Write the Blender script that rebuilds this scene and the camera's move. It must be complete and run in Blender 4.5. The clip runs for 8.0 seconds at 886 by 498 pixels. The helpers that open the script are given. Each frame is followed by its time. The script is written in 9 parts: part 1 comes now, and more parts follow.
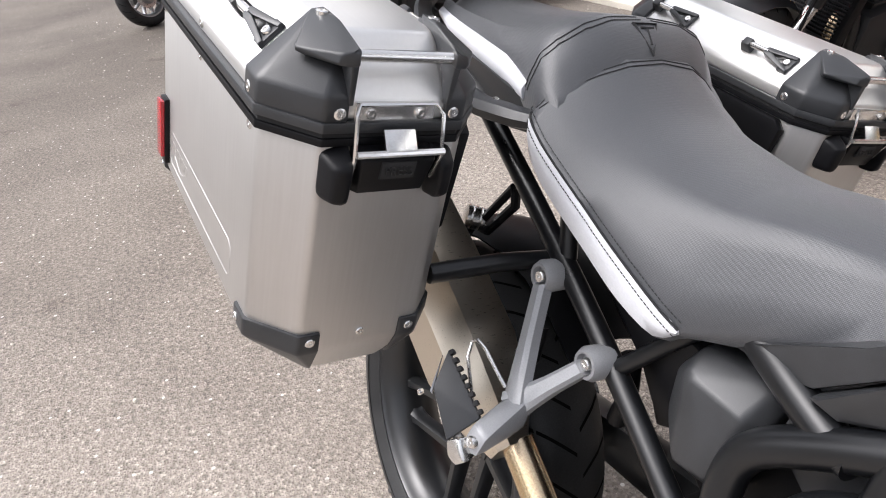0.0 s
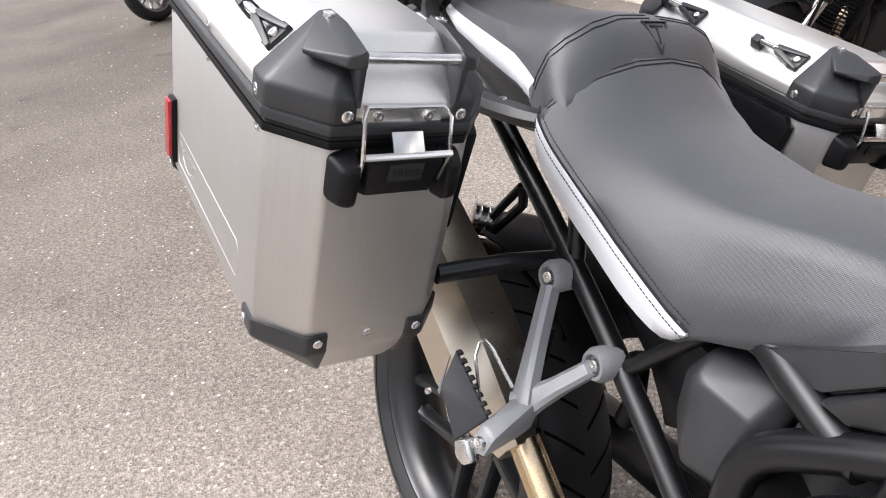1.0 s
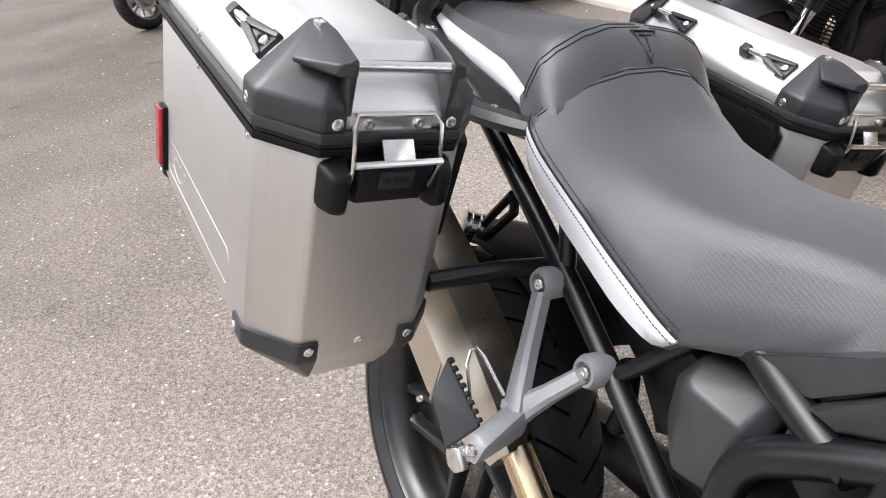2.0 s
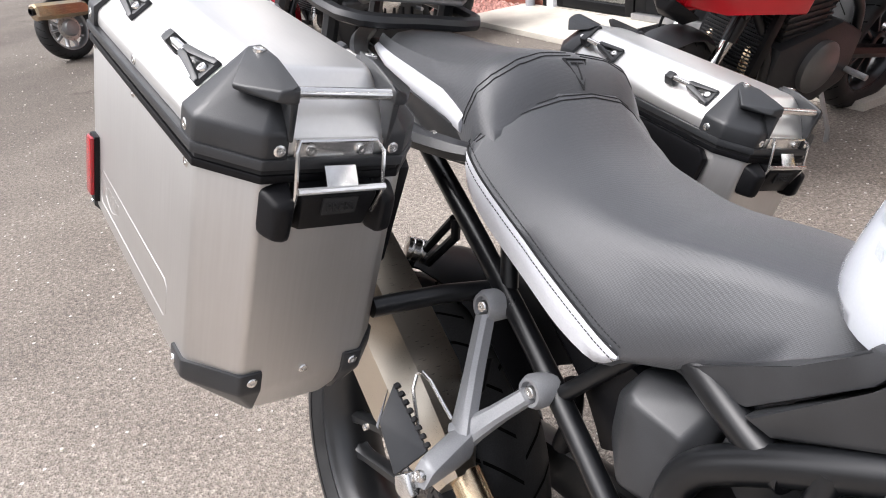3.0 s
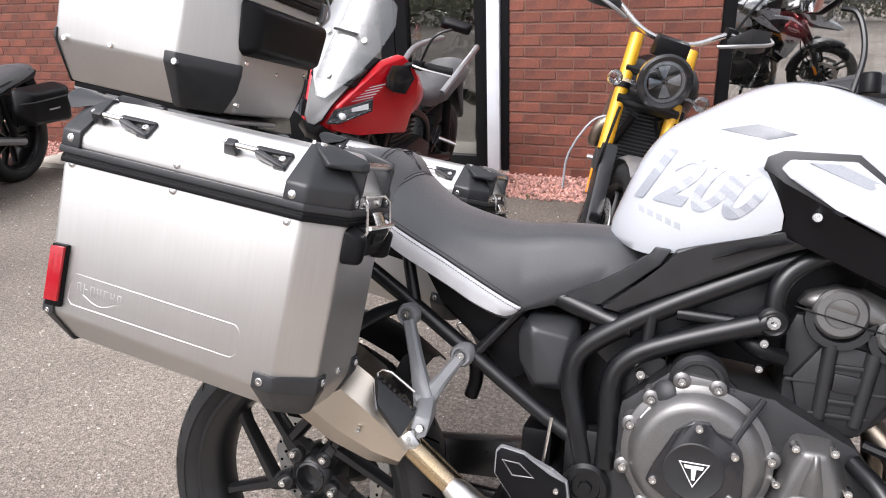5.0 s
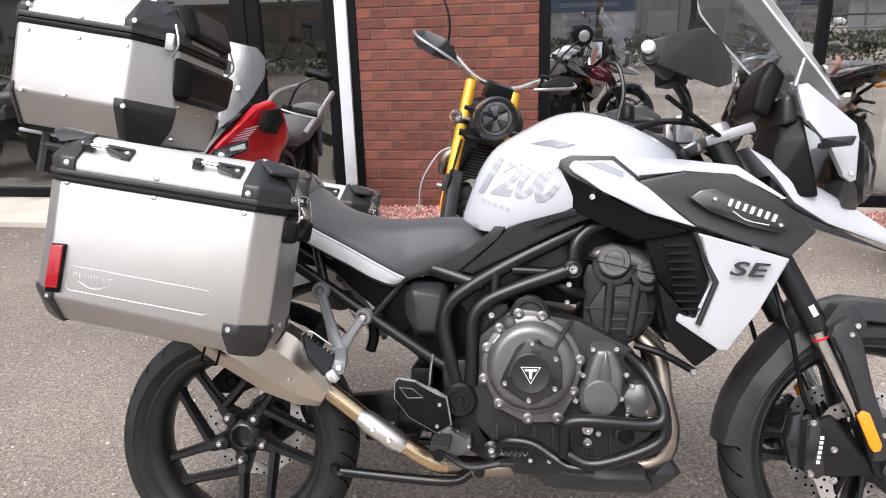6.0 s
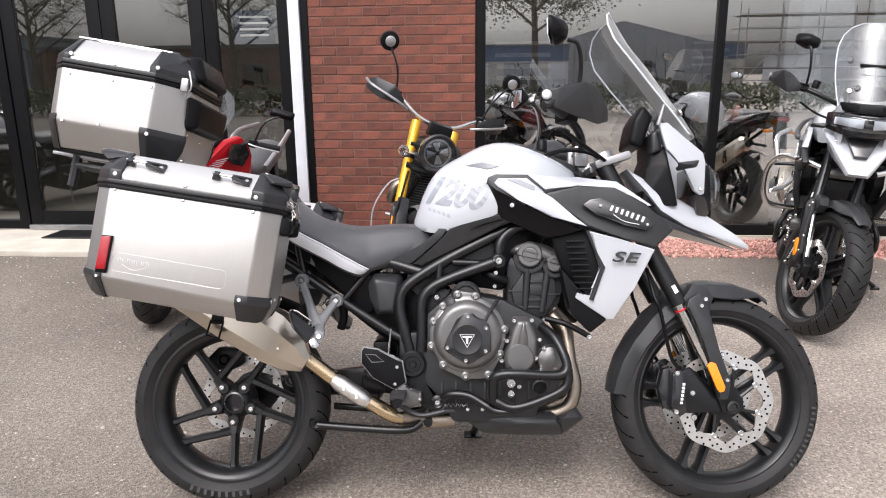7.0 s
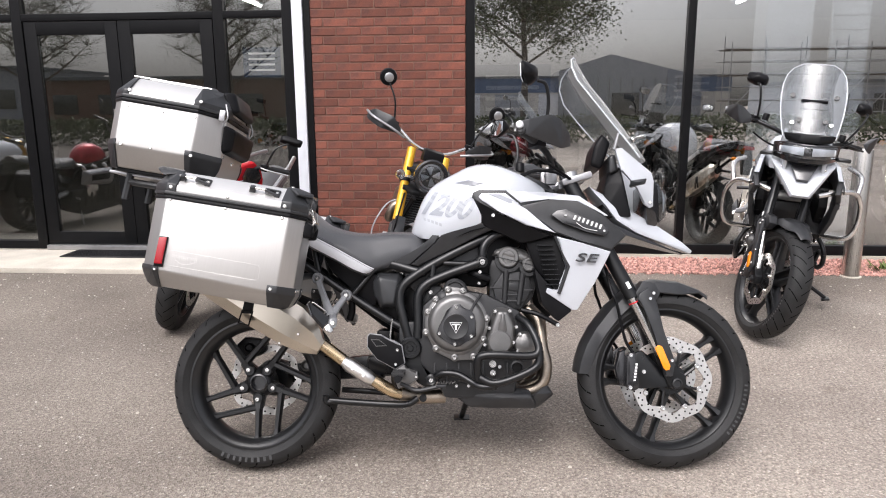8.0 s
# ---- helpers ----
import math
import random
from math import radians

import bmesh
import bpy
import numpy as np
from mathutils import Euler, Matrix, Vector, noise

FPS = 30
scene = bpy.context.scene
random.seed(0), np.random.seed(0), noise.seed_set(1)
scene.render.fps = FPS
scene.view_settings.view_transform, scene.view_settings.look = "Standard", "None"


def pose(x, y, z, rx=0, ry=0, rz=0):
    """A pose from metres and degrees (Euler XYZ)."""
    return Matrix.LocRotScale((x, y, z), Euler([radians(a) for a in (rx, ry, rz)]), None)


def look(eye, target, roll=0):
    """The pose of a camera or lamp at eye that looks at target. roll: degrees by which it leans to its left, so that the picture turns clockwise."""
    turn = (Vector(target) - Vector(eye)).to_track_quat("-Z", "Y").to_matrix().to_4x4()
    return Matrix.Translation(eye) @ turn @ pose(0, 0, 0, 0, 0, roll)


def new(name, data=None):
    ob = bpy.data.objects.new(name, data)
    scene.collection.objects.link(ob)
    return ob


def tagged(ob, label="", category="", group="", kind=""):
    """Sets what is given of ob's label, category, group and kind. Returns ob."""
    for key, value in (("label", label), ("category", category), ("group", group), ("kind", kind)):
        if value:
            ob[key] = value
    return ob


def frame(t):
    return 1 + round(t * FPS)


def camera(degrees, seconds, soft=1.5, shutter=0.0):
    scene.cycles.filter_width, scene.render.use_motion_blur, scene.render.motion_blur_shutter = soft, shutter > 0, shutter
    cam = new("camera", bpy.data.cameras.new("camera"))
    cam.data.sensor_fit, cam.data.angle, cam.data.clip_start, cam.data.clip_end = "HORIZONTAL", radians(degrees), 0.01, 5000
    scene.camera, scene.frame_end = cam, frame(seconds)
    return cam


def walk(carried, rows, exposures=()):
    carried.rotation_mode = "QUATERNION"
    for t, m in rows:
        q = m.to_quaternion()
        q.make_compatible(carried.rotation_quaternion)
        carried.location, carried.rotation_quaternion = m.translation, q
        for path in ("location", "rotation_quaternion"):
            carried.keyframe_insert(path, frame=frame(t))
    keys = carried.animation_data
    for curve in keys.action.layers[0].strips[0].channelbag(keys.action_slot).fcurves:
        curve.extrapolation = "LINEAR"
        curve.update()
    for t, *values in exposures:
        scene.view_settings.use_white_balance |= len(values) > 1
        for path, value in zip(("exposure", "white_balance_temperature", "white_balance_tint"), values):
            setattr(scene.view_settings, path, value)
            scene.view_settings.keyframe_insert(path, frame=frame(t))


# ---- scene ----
EXPO, SKY, SUN = 0.10, 0.135, 0.7
cam = camera(64.9, 8.0, soft=1.05)
PATH = [
    (0, (0.866, -0.307, 1.215), (-0.746, 0.317, 0.208), -7.7),
    (0.5, (0.864, -0.304, 1.218), (-0.749, 0.301, 0.203), -8.0),
    (1, (0.861, -0.305, 1.222), (-0.751, 0.296, 0.201), -8.1),
    (2.3, (0.864, -0.303, 1.222), (-0.746, 0.348, 0.234), -7.6),
    (2.5, (0.867, -0.303, 1.223), (-0.735, 0.381, 0.241), -7.3),
    (3, (0.866, -0.311, 1.221), (-0.698, 0.494, 0.268), -6.3),
    (3.5, (0.79, -0.414, 1.223), (-0.69, 0.585, 0.323), -5.2),
    (4, (0.722, -0.587, 1.254), (-0.595, 0.663, 0.416), -4.2),
    (4.5, (0.729, -0.769, 1.273), (-0.317, 0.751, 0.502), -2.8),
    (5, (0.748, -0.989, 1.296), (0.013, 0.734, 0.595), -2.0),
    (5.2, (0.76, -1.072, 1.298), (0.134, 0.709, 0.636), -1.8),
    (6.3, (0.825, -1.649, 1.342), (0.565, 0.251, 0.773), -1.3),
    (6.5, (0.831, -1.758, 1.338), (0.619, 0.157, 0.804), -0.9),
    (7, (0.853, -1.994, 1.348), (0.68, -0.061, 0.864), -0.6),
    (7.5, (0.87, -2.27, 1.351), (0.71, -0.324, 0.915), -0.5),
    (8, (0.89, -2.439, 1.357), (0.738, -0.486, 0.955), -0.4),
]
walk(cam, [(t, look(eye, target, roll)) for t, eye, target, roll in PATH], [(0.0, EXPO + 0.43, 6300, 13), (3.5, EXPO + 0.46, 6300, 13), (4.2, EXPO + 0.36, 6300, 14), (5.0, EXPO + 0.22, 6300, 14), (6.4, EXPO + 0.03, 6380, 14), (8.0, EXPO - 0.01, 6380, 14)])

# world, sun and exposure
world = bpy.data.worlds.new("overcast_sky")
scene.world = world
world.use_nodes = True
wn = world.node_tree
bgn = wn.nodes["Background"]
sky = wn.nodes.new("ShaderNodeTexSky")
sky.sky_type, sky.sun_disc = "NISHITA", False
sky.sun_elevation, sky.sun_rotation = radians(55), radians(200)
sky.air_density, sky.dust_density, sky.ozone_density = 1.0, 6.0, 1.0
grey = wn.nodes.new("ShaderNodeHueSaturation")
grey.inputs["Saturation"].default_value = 0.23
wn.links.new(sky.outputs[0], grey.inputs["Color"])
# a thin overcast, brightest towards the horizon
where = wn.nodes.new("ShaderNodeTexCoord")
split = wn.nodes.new("ShaderNodeSeparateXYZ")
rise = wn.nodes.new("ShaderNodeMapRange")
rise.inputs["To Min"].default_value, rise.inputs["To Max"].default_value = 1.26, 1.95
dome = wn.nodes.new("ShaderNodeMixRGB")
dome.blend_type = "MULTIPLY"
dome.inputs[0].default_value = 1.0
wn.links.new(where.outputs["Generated"], split.inputs[0])
wn.links.new(split.outputs["Z"], rise.inputs["Value"])
wn.links.new(grey.outputs[0], dome.inputs[1])
wn.links.new(rise.outputs[0], dome.inputs[2])
wn.links.new(dome.outputs[0], bgn.inputs["Color"])
bgn.inputs["Strength"].default_value = SKY
sun_data = bpy.data.lights.new("sun", "SUN")
sun_data.energy, sun_data.angle, sun_data.color = SUN, radians(35), (1.0, 0.96, 0.91)
sun = new("sun", sun_data)
sun.matrix_world = look((-6, -14, 24), (0, 0, 0))


# ---- materials ----
def mat(name, base, rough=0.5, metal=0.0, vary=0.15, scale=18.0, fine=0.0, fine_scale=400.0, coat=0.0, spec=0.5,
        tint=None, trans=0.0, aniso=None, obj_random=0.0, grade=0.0):
    """A procedural surface: base colour with stains at two scales, roughness variation and a fine bump."""
    m = bpy.data.materials.new(name)
    m.use_nodes = True
    nt = m.node_tree
    p = nt.nodes["Principled BSDF"]
    co = nt.nodes.new("ShaderNodeTexCoord")
    src = co.outputs["Object"]
    if aniso:
        mp = nt.nodes.new("ShaderNodeMapping")
        mp.inputs["Scale"].default_value = aniso
        nt.links.new(src, mp.inputs["Vector"])
        src_f = mp.outputs[0]
    else:
        src_f = src
    big = nt.nodes.new("ShaderNodeTexNoise")
    big.inputs["Scale"].default_value, big.inputs["Detail"].default_value = scale, 6.0
    nt.links.new(src, big.inputs["Vector"])
    sm = nt.nodes.new("ShaderNodeTexNoise")
    sm.inputs["Scale"].default_value, sm.inputs["Detail"].default_value = fine_scale, 3.0
    nt.links.new(src_f, sm.inputs["Vector"])
    ramp = nt.nodes.new("ShaderNodeValToRGB")
    dark = tint or tuple(c * (1 - vary) for c in base)
    lite = tuple(min(1.0, c * (1 + vary * 0.6)) for c in base)
    ramp.color_ramp.elements[0].color, ramp.color_ramp.elements[1].color = (*dark, 1), (*lite, 1)
    ramp.color_ramp.elements[0].position, ramp.color_ramp.elements[1].position = 0.3, 0.72
    nt.links.new(big.outputs["Fac"], ramp.inputs["Fac"])
    mix = nt.nodes.new("ShaderNodeMixRGB")
    mix.blend_type = "OVERLAY"
    mix.inputs["Fac"].default_value = min(0.6, vary * 1.5)
    nt.links.new(ramp.outputs[0], mix.inputs[1])
    nt.links.new(sm.outputs["Fac"], mix.inputs[2])
    out = mix.outputs[0]
    if obj_random:
        info = nt.nodes.new("ShaderNodeObjectInfo")
        hsv = nt.nodes.new("ShaderNodeHueSaturation")
        rng = nt.nodes.new("ShaderNodeMapRange")
        rng.inputs["To Min"].default_value, rng.inputs["To Max"].default_value = 1 - obj_random, 1 + obj_random
        nt.links.new(info.outputs["Random"], rng.inputs["Value"])
        nt.links.new(rng.outputs[0], hsv.inputs["Value"])
        nt.links.new(out, hsv.inputs["Color"])
        out = hsv.outputs[0]
    nt.links.new(out, p.inputs["Base Color"])
    rr = nt.nodes.new("ShaderNodeMapRange")
    rr.inputs["To Min"].default_value, rr.inputs["To Max"].default_value = max(0.02, rough * (1 - vary)), min(1.0, rough * (1 + vary))
    nt.links.new(sm.outputs["Fac"] if aniso else big.outputs["Fac"], rr.inputs["Value"])
    nt.links.new(rr.outputs[0], p.inputs["Roughness"])
    p.inputs["Metallic"].default_value = metal
    p.inputs["Coat Weight"].default_value = coat
    p.inputs["Coat Roughness"].default_value = 0.05
    p.inputs["Specular IOR Level"].default_value = spec
    p.inputs["Transmission Weight"].default_value = trans
    if fine:
        bp = nt.nodes.new("ShaderNodeBump")
        bp.inputs["Strength"].default_value, bp.inputs["Distance"].default_value = 0.6, fine
        nt.links.new(sm.outputs["Fac"], bp.inputs["Height"])
        nt.links.new(bp.outputs[0], p.inputs["Normal"])
    return m


def vinyl_mat(name, base, scale=680.0):
    """Seat vinyl: rows of fine embossed dots."""
    m = mat(name, base, 0.43, vary=0.10, scale=9.0, spec=0.6)
    nt = m.node_tree
    co = nt.nodes["Texture Coordinate"]
    dots = nt.nodes.new("ShaderNodeTexVoronoi")
    dots.inputs["Scale"].default_value = scale
    dots.inputs["Randomness"].default_value = 0.12
    nt.links.new(co.outputs["Object"], dots.inputs["Vector"])
    bp = nt.nodes.new("ShaderNodeBump")
    bp.inputs["Strength"].default_value, bp.inputs["Distance"].default_value = 0.75, 0.0004
    bp.invert = True
    nt.links.new(dots.outputs["Distance"], bp.inputs["Height"])
    nt.links.new(bp.outputs[0], nt.nodes["Principled BSDF"].inputs["Normal"])
    return m


def glass_mat(name, tint, gloss, rough=0.0):
    """A thin pane: clear body and a mirror coat that grows with the angle."""
    m = bpy.data.materials.new(name)
    m.use_nodes = True
    nt = m.node_tree
    nt.nodes.remove(nt.nodes["Principled BSDF"])
    clear = nt.nodes.new("ShaderNodeBsdfTransparent")
    clear.inputs[0].default_value = (*tint, 1)
    shine = nt.nodes.new("ShaderNodeBsdfGlossy")
    shine.inputs["Roughness"].default_value = rough
    lw = nt.nodes.new("ShaderNodeLayerWeight")
    lw.inputs["Blend"].default_value = 0.25
    rng = nt.nodes.new("ShaderNodeMapRange")
    rng.inputs["To Min"].default_value, rng.inputs["To Max"].default_value = gloss, 0.9
    nt.links.new(lw.outputs["Fresnel"], rng.inputs["Value"])
    mx = nt.nodes.new("ShaderNodeMixShader")
    nt.links.new(rng.outputs[0], mx.inputs[0])
    nt.links.new(clear.outputs[0], mx.inputs[1])
    nt.links.new(shine.outputs[0], mx.inputs[2])
    nt.links.new(mx.outputs[0], nt.nodes["Material Output"].inputs["Surface"])
    return m


def asphalt_mat():
    m = bpy.data.materials.new("asphalt")
    m.use_nodes = True
    nt = m.node_tree
    p = nt.nodes["Principled BSDF"]
    co = nt.nodes.new("ShaderNodeTexCoord")

    def noise_tex(scale, detail=4.0):
        n = nt.nodes.new("ShaderNodeTexNoise")
        n.inputs["Scale"].default_value, n.inputs["Detail"].default_value = scale, detail
        nt.links.new(co.outputs["Object"], n.inputs["Vector"])
        return n

    def ramp(src, stops):
        r = nt.nodes.new("ShaderNodeValToRGB")
        e = r.color_ramp.elements
        while len(e) < len(stops):
            e.new(0.5)
        for i, (pos, c) in enumerate(stops):
            e[i].position, e[i].color = pos, (*c, 1)
        nt.links.new(src, r.inputs["Fac"])
        return r

    def mixc(kind, fac, a, b):
        x = nt.nodes.new("ShaderNodeMixRGB")
        x.blend_type = kind
        if isinstance(fac, float):
            x.inputs[0].default_value = fac
        else:
            nt.links.new(fac, x.inputs[0])
        nt.links.new(a, x.inputs[1])
        nt.links.new(b, x.inputs[2])
        return x.outputs[0]

    stones = nt.nodes.new("ShaderNodeTexVoronoi")
    stones.inputs["Scale"].default_value = 160.0
    nt.links.new(co.outputs["Object"], stones.inputs["Vector"])
    hue = ramp(stones.outputs["Color"], [(0.0, (0.190, 0.170, 0.154)), (0.40, (0.290, 0.262, 0.240)), (0.78, (0.385, 0.350, 0.318)), (1.0, (0.56, 0.515, 0.47))])
    stains = ramp(noise_tex(0.9, 8.0).outputs["Fac"], [(0.32, (0.76, 0.735, 0.71)), (0.68, (1.15, 1.13, 1.09))])
    col = mixc("MULTIPLY", 1.0, hue.outputs[0], stains.outputs[0])
    patches = ramp(noise_tex(0.33, 5.0).outputs["Fac"], [(0.38, (0.86, 0.84, 0.82)), (0.60, (1.07, 1.06, 1.045))])
    col = mixc("MULTIPLY", 1.0, col, patches.outputs[0])
    # brightness along x put into the base colour: darker left, paler right
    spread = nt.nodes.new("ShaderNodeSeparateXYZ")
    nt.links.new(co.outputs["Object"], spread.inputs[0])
    grade = nt.nodes.new("ShaderNodeMapRange")
    grade.inputs["From Min"].default_value, grade.inputs["From Max"].default_value = -5.0, 3.0
    nt.links.new(spread.outputs["X"], grade.inputs["Value"])
    graded = ramp(grade.outputs[0], [(0.0, (0.52, 0.52, 0.515)), (0.36, (0.73, 0.73, 0.72)), (0.60, (0.89, 0.89, 0.885)), (0.76, (1.15, 1.15, 1.15)), (1.0, (1.30, 1.30, 1.31))])
    col = mixc("MULTIPLY", 1.0, col, graded.outputs[0])
    # a darker strip beside the gravel bed, with a wavy edge
    near = nt.nodes.new("ShaderNodeMapRange")
    near.inputs["From Min"].default_value, near.inputs["From Max"].default_value = 1.5, 3.1
    wavy = nt.nodes.new("ShaderNodeMath")
    wavy.operation = "MULTIPLY_ADD"
    wavy.inputs[1].default_value = 1.3
    nt.links.new(noise_tex(1.1, 5.0).outputs["Fac"], wavy.inputs[0])
    nt.links.new(spread.outputs["Y"], wavy.inputs[2])
    shift = nt.nodes.new("ShaderNodeMath")
    shift.operation = "SUBTRACT"
    shift.inputs[1].default_value = 0.65
    nt.links.new(wavy.outputs[0], shift.inputs[0])
    nt.links.new(shift.outputs[0], near.inputs["Value"])
    side = nt.nodes.new("ShaderNodeMapRange")
    side.inputs["From Min"].default_value, side.inputs["From Max"].default_value = -1.1, 0.3
    nt.links.new(spread.outputs["X"], side.inputs["Value"])
    both_ways = nt.nodes.new("ShaderNodeMath")
    both_ways.operation = "MULTIPLY"
    nt.links.new(near.outputs[0], both_ways.inputs[0])
    nt.links.new(side.outputs[0], both_ways.inputs[1])
    dark_strip = ramp(both_ways.outputs[0], [(0.0, (1.0, 1.0, 1.0)), (1.0, (0.46, 0.45, 0.44))])
    col = mixc("MULTIPLY", 1.0, col, dark_strip.outputs[0])
    oil = ramp(noise_tex(3.1, 3.0).outputs["Fac"], [(0.28, (0.72, 0.70, 0.68)), (0.36, (1.0, 1.0, 1.0))])
    col = mixc("MULTIPLY", 0.8, col, oil.outputs[0])
    grit = ramp(noise_tex(70.0, 6.0).outputs["Fac"], [(0.36, (0.60, 0.60, 0.60)), (0.66, (1.22, 1.22, 1.22))])
    col = mixc("MULTIPLY", 0.7, col, grit.outputs[0])
    specks = nt.nodes.new("ShaderNodeTexVoronoi")
    specks.inputs["Scale"].default_value = 17.0
    nt.links.new(co.outputs["Object"], specks.inputs["Vector"])
    dot = nt.nodes.new("ShaderNodeMath")
    dot.operation = "LESS_THAN"
    dot.inputs[1].default_value = 0.085
    nt.links.new(specks.outputs["Distance"], dot.inputs[0])
    pale = nt.nodes.new("ShaderNodeRGB")
    pale.outputs[0].default_value = (0.55, 0.52, 0.48, 1)
    col = mixc("MIX", dot.outputs[0], col, pale.outputs[0])
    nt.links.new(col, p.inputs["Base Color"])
    p.inputs["Roughness"].default_value = 0.82
    p.inputs["Specular IOR Level"].default_value = 0.22
    bp = nt.nodes.new("ShaderNodeBump")
    bp.inputs["Strength"].default_value, bp.inputs["Distance"].default_value = 0.75, 0.005
    nt.links.new(stones.outputs["Distance"], bp.inputs["Height"])
    bp2 = nt.nodes.new("ShaderNodeBump")
    bp2.inputs["Strength"].default_value, bp2.inputs["Distance"].default_value = 0.5, 0.006
    nt.links.new(noise_tex(60.0).outputs["Fac"], bp2.inputs["Height"])
    nt.links.new(bp.outputs[0], bp2.inputs["Normal"])
    nt.links.new(bp2.outputs[0], p.inputs["Normal"])
    return m


def glow_mat(name, colour, strength):
    m = bpy.data.materials.new(name)
    m.use_nodes = True
    p = m.node_tree.nodes["Principled BSDF"]
    p.inputs["Emission Color"].default_value = (*colour, 1)
    p.inputs["Emission Strength"].default_value = strength
    return m


# one metal, two tones: case darkened in colour against sky glare, lid paler
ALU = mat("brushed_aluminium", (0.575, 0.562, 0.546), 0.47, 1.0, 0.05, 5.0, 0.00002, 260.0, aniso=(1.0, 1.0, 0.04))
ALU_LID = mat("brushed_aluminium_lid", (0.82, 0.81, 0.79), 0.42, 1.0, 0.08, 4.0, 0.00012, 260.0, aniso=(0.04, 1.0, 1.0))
PLASTIC = mat("black_grained_plastic", (0.026, 0.0272, 0.0295), 0.38, 0, 0.2, 25.0, 0.0002, 1100.0, spec=0.5)
MATT = mat("matt_black_plastic", (0.005, 0.005, 0.006), 0.42, 0, 0.25, 12.0, 0.0002, 700.0, spec=0.18)
FRAME = mat("satin_black_powder_coat", (0.0065, 0.007, 0.008), 0.29, 0, 0.15, 20.0, 0.00005, 1500.0, spec=0.45)
RUBBER = mat("tyre_rubber", (0.021, 0.021, 0.0215), 0.58, 0, 0.4, 14.0, 0.0003, 500.0, spec=0.3)
WHEEL = mat("satin_black_wheel_paint", (0.011, 0.0115, 0.0125), 0.30, 0, 0.15, 20.0, 0.00005, 1500.0, spec=0.55)
HEADER = mat("dull_steel_header", (0.40, 0.34, 0.27), 0.38, 1.0, 0.25, 7.0, tint=(0.30, 0.26, 0.22))
# near-black for grooves and drilled holes: their inner shade put into the colour
RECESS_SHADE = mat("groove_and_hole_shade", (0.003, 0.003, 0.003), 0.9, 0, 0.2, spec=0.05)
SEAT = vinyl_mat("charcoal_seat_vinyl", (0.046, 0.048, 0.053))
SEAT.node_tree.nodes["Principled BSDF"].inputs["Sheen Weight"].default_value = 0.15
SEAT_WHITE = vinyl_mat("pale_grey_seat_vinyl", (0.62, 0.63, 0.66))
TYREMARK = mat("raised_sidewall_rubber", (0.060, 0.060, 0.062), 0.55, 0, 0.2, 60.0, spec=0.4)
STITCH = mat("black_thread", (0.012, 0.012, 0.013), 0.8)
WHITE = mat("white_gloss_paint", (0.53, 0.555, 0.595), 0.22, 0, 0.04, 3.0, coat=0.8)
GREYPAINT = mat("grey_gloss_paint", (0.27, 0.29, 0.33), 0.25, 0, 0.06, 3.0, coat=0.6)
GHOSTGREY = mat("faint_grey_decal", (0.44, 0.465, 0.50), 0.26, 0, 0.1, 9.0, coat=0.6)
LAMPBOWL = mat("bright_lamp_bowl", (0.78, 0.80, 0.83), 0.3, 0.35, 0.1, 30.0)
PALEGREY = mat("pale_grey_decal", (0.34, 0.36, 0.395), 0.3, 0, 0.12, 7.0, tint=(0.28, 0.30, 0.335), coat=0.5)
BLACKGLOSS = mat("black_gloss_paint", (0.016, 0.016, 0.018), 0.2, 0, 0.1, 4.0, coat=0.5)
ENGINE = mat("grey_cast_engine_paint", (0.18, 0.178, 0.175), 0.36, 0.7, 0.14, 18.0, 0.0003, 500.0)
ENGINE_DARK = mat("dark_grey_cast_engine_paint", (0.021, 0.0215, 0.023), 0.45, 0.2, 0.2, 18.0, 0.0004, 450.0)
ALLOY = mat("grey_cast_alloy", (0.46, 0.46, 0.47), 0.42, 0.85, 0.12, 16.0, 0.0002, 600.0)
STEEL = mat("bright_steel", (0.80, 0.79, 0.77), 0.24, 1.0, 0.12, 20.0)
DISC = mat("brake_disc_steel", (0.82, 0.80, 0.77), 0.36, 1.0, 0.1, 60.0, 0.0001, 800.0)
SILENCER = mat("brushed_stainless", (0.66, 0.60, 0.51), 0.28, 1.0, 0.06, 5.0, 0.00002, 900.0, aniso=(1.0, 0.08, 1.0))
GOLDPIPE = mat("heat_tinted_pipe", (0.62, 0.47, 0.27), 0.25, 1.0, 0.25, 7.0, tint=(0.50, 0.42, 0.34))
ORANGE = mat("orange_reflector", (0.95, 0.30, 0.01), 0.25, 0, 0.08, 200.0, coat=0.6)
REDREF = mat("red_reflector", (0.38, 0.008, 0.016), 0.2, 0, 0.15, 250.0, 0.0004, 300.0, coat=0.6)
CLEAR = glass_mat("clear_screen", (0.88, 0.90, 0.91), 0.10, 0.36)
LENS = glass_mat("lamp_lens", (0.80, 0.82, 0.84), 0.12, 0.02)
MIRROR = mat("mirror_glass", (0.85, 0.86, 0.88), 0.03, 1.0, 0.02)
WHITEMARK = mat("white_print", (0.80, 0.80, 0.80), 0.5, 0, 0.05)
YELLOW = mat("yellow_anodised_fork", (0.80, 0.43, 0.02), 0.3, 0.35, 0.08, 9.0, coat=0.4)
GOLD = mat("gold_anodised_fork", (0.65, 0.38, 0.06), 0.3, 0.6, 0.08, 9.0, coat=0.3)
RED = mat("red_gloss_paint", (0.66, 0.010, 0.020), 0.28, 0, 0.08, 4.0, coat=0.35)
DARKRED = mat("dark_red_metallic_paint", (0.40, 0.006, 0.022), 0.25, 0.35, 0.1, 4.0, coat=0.4)
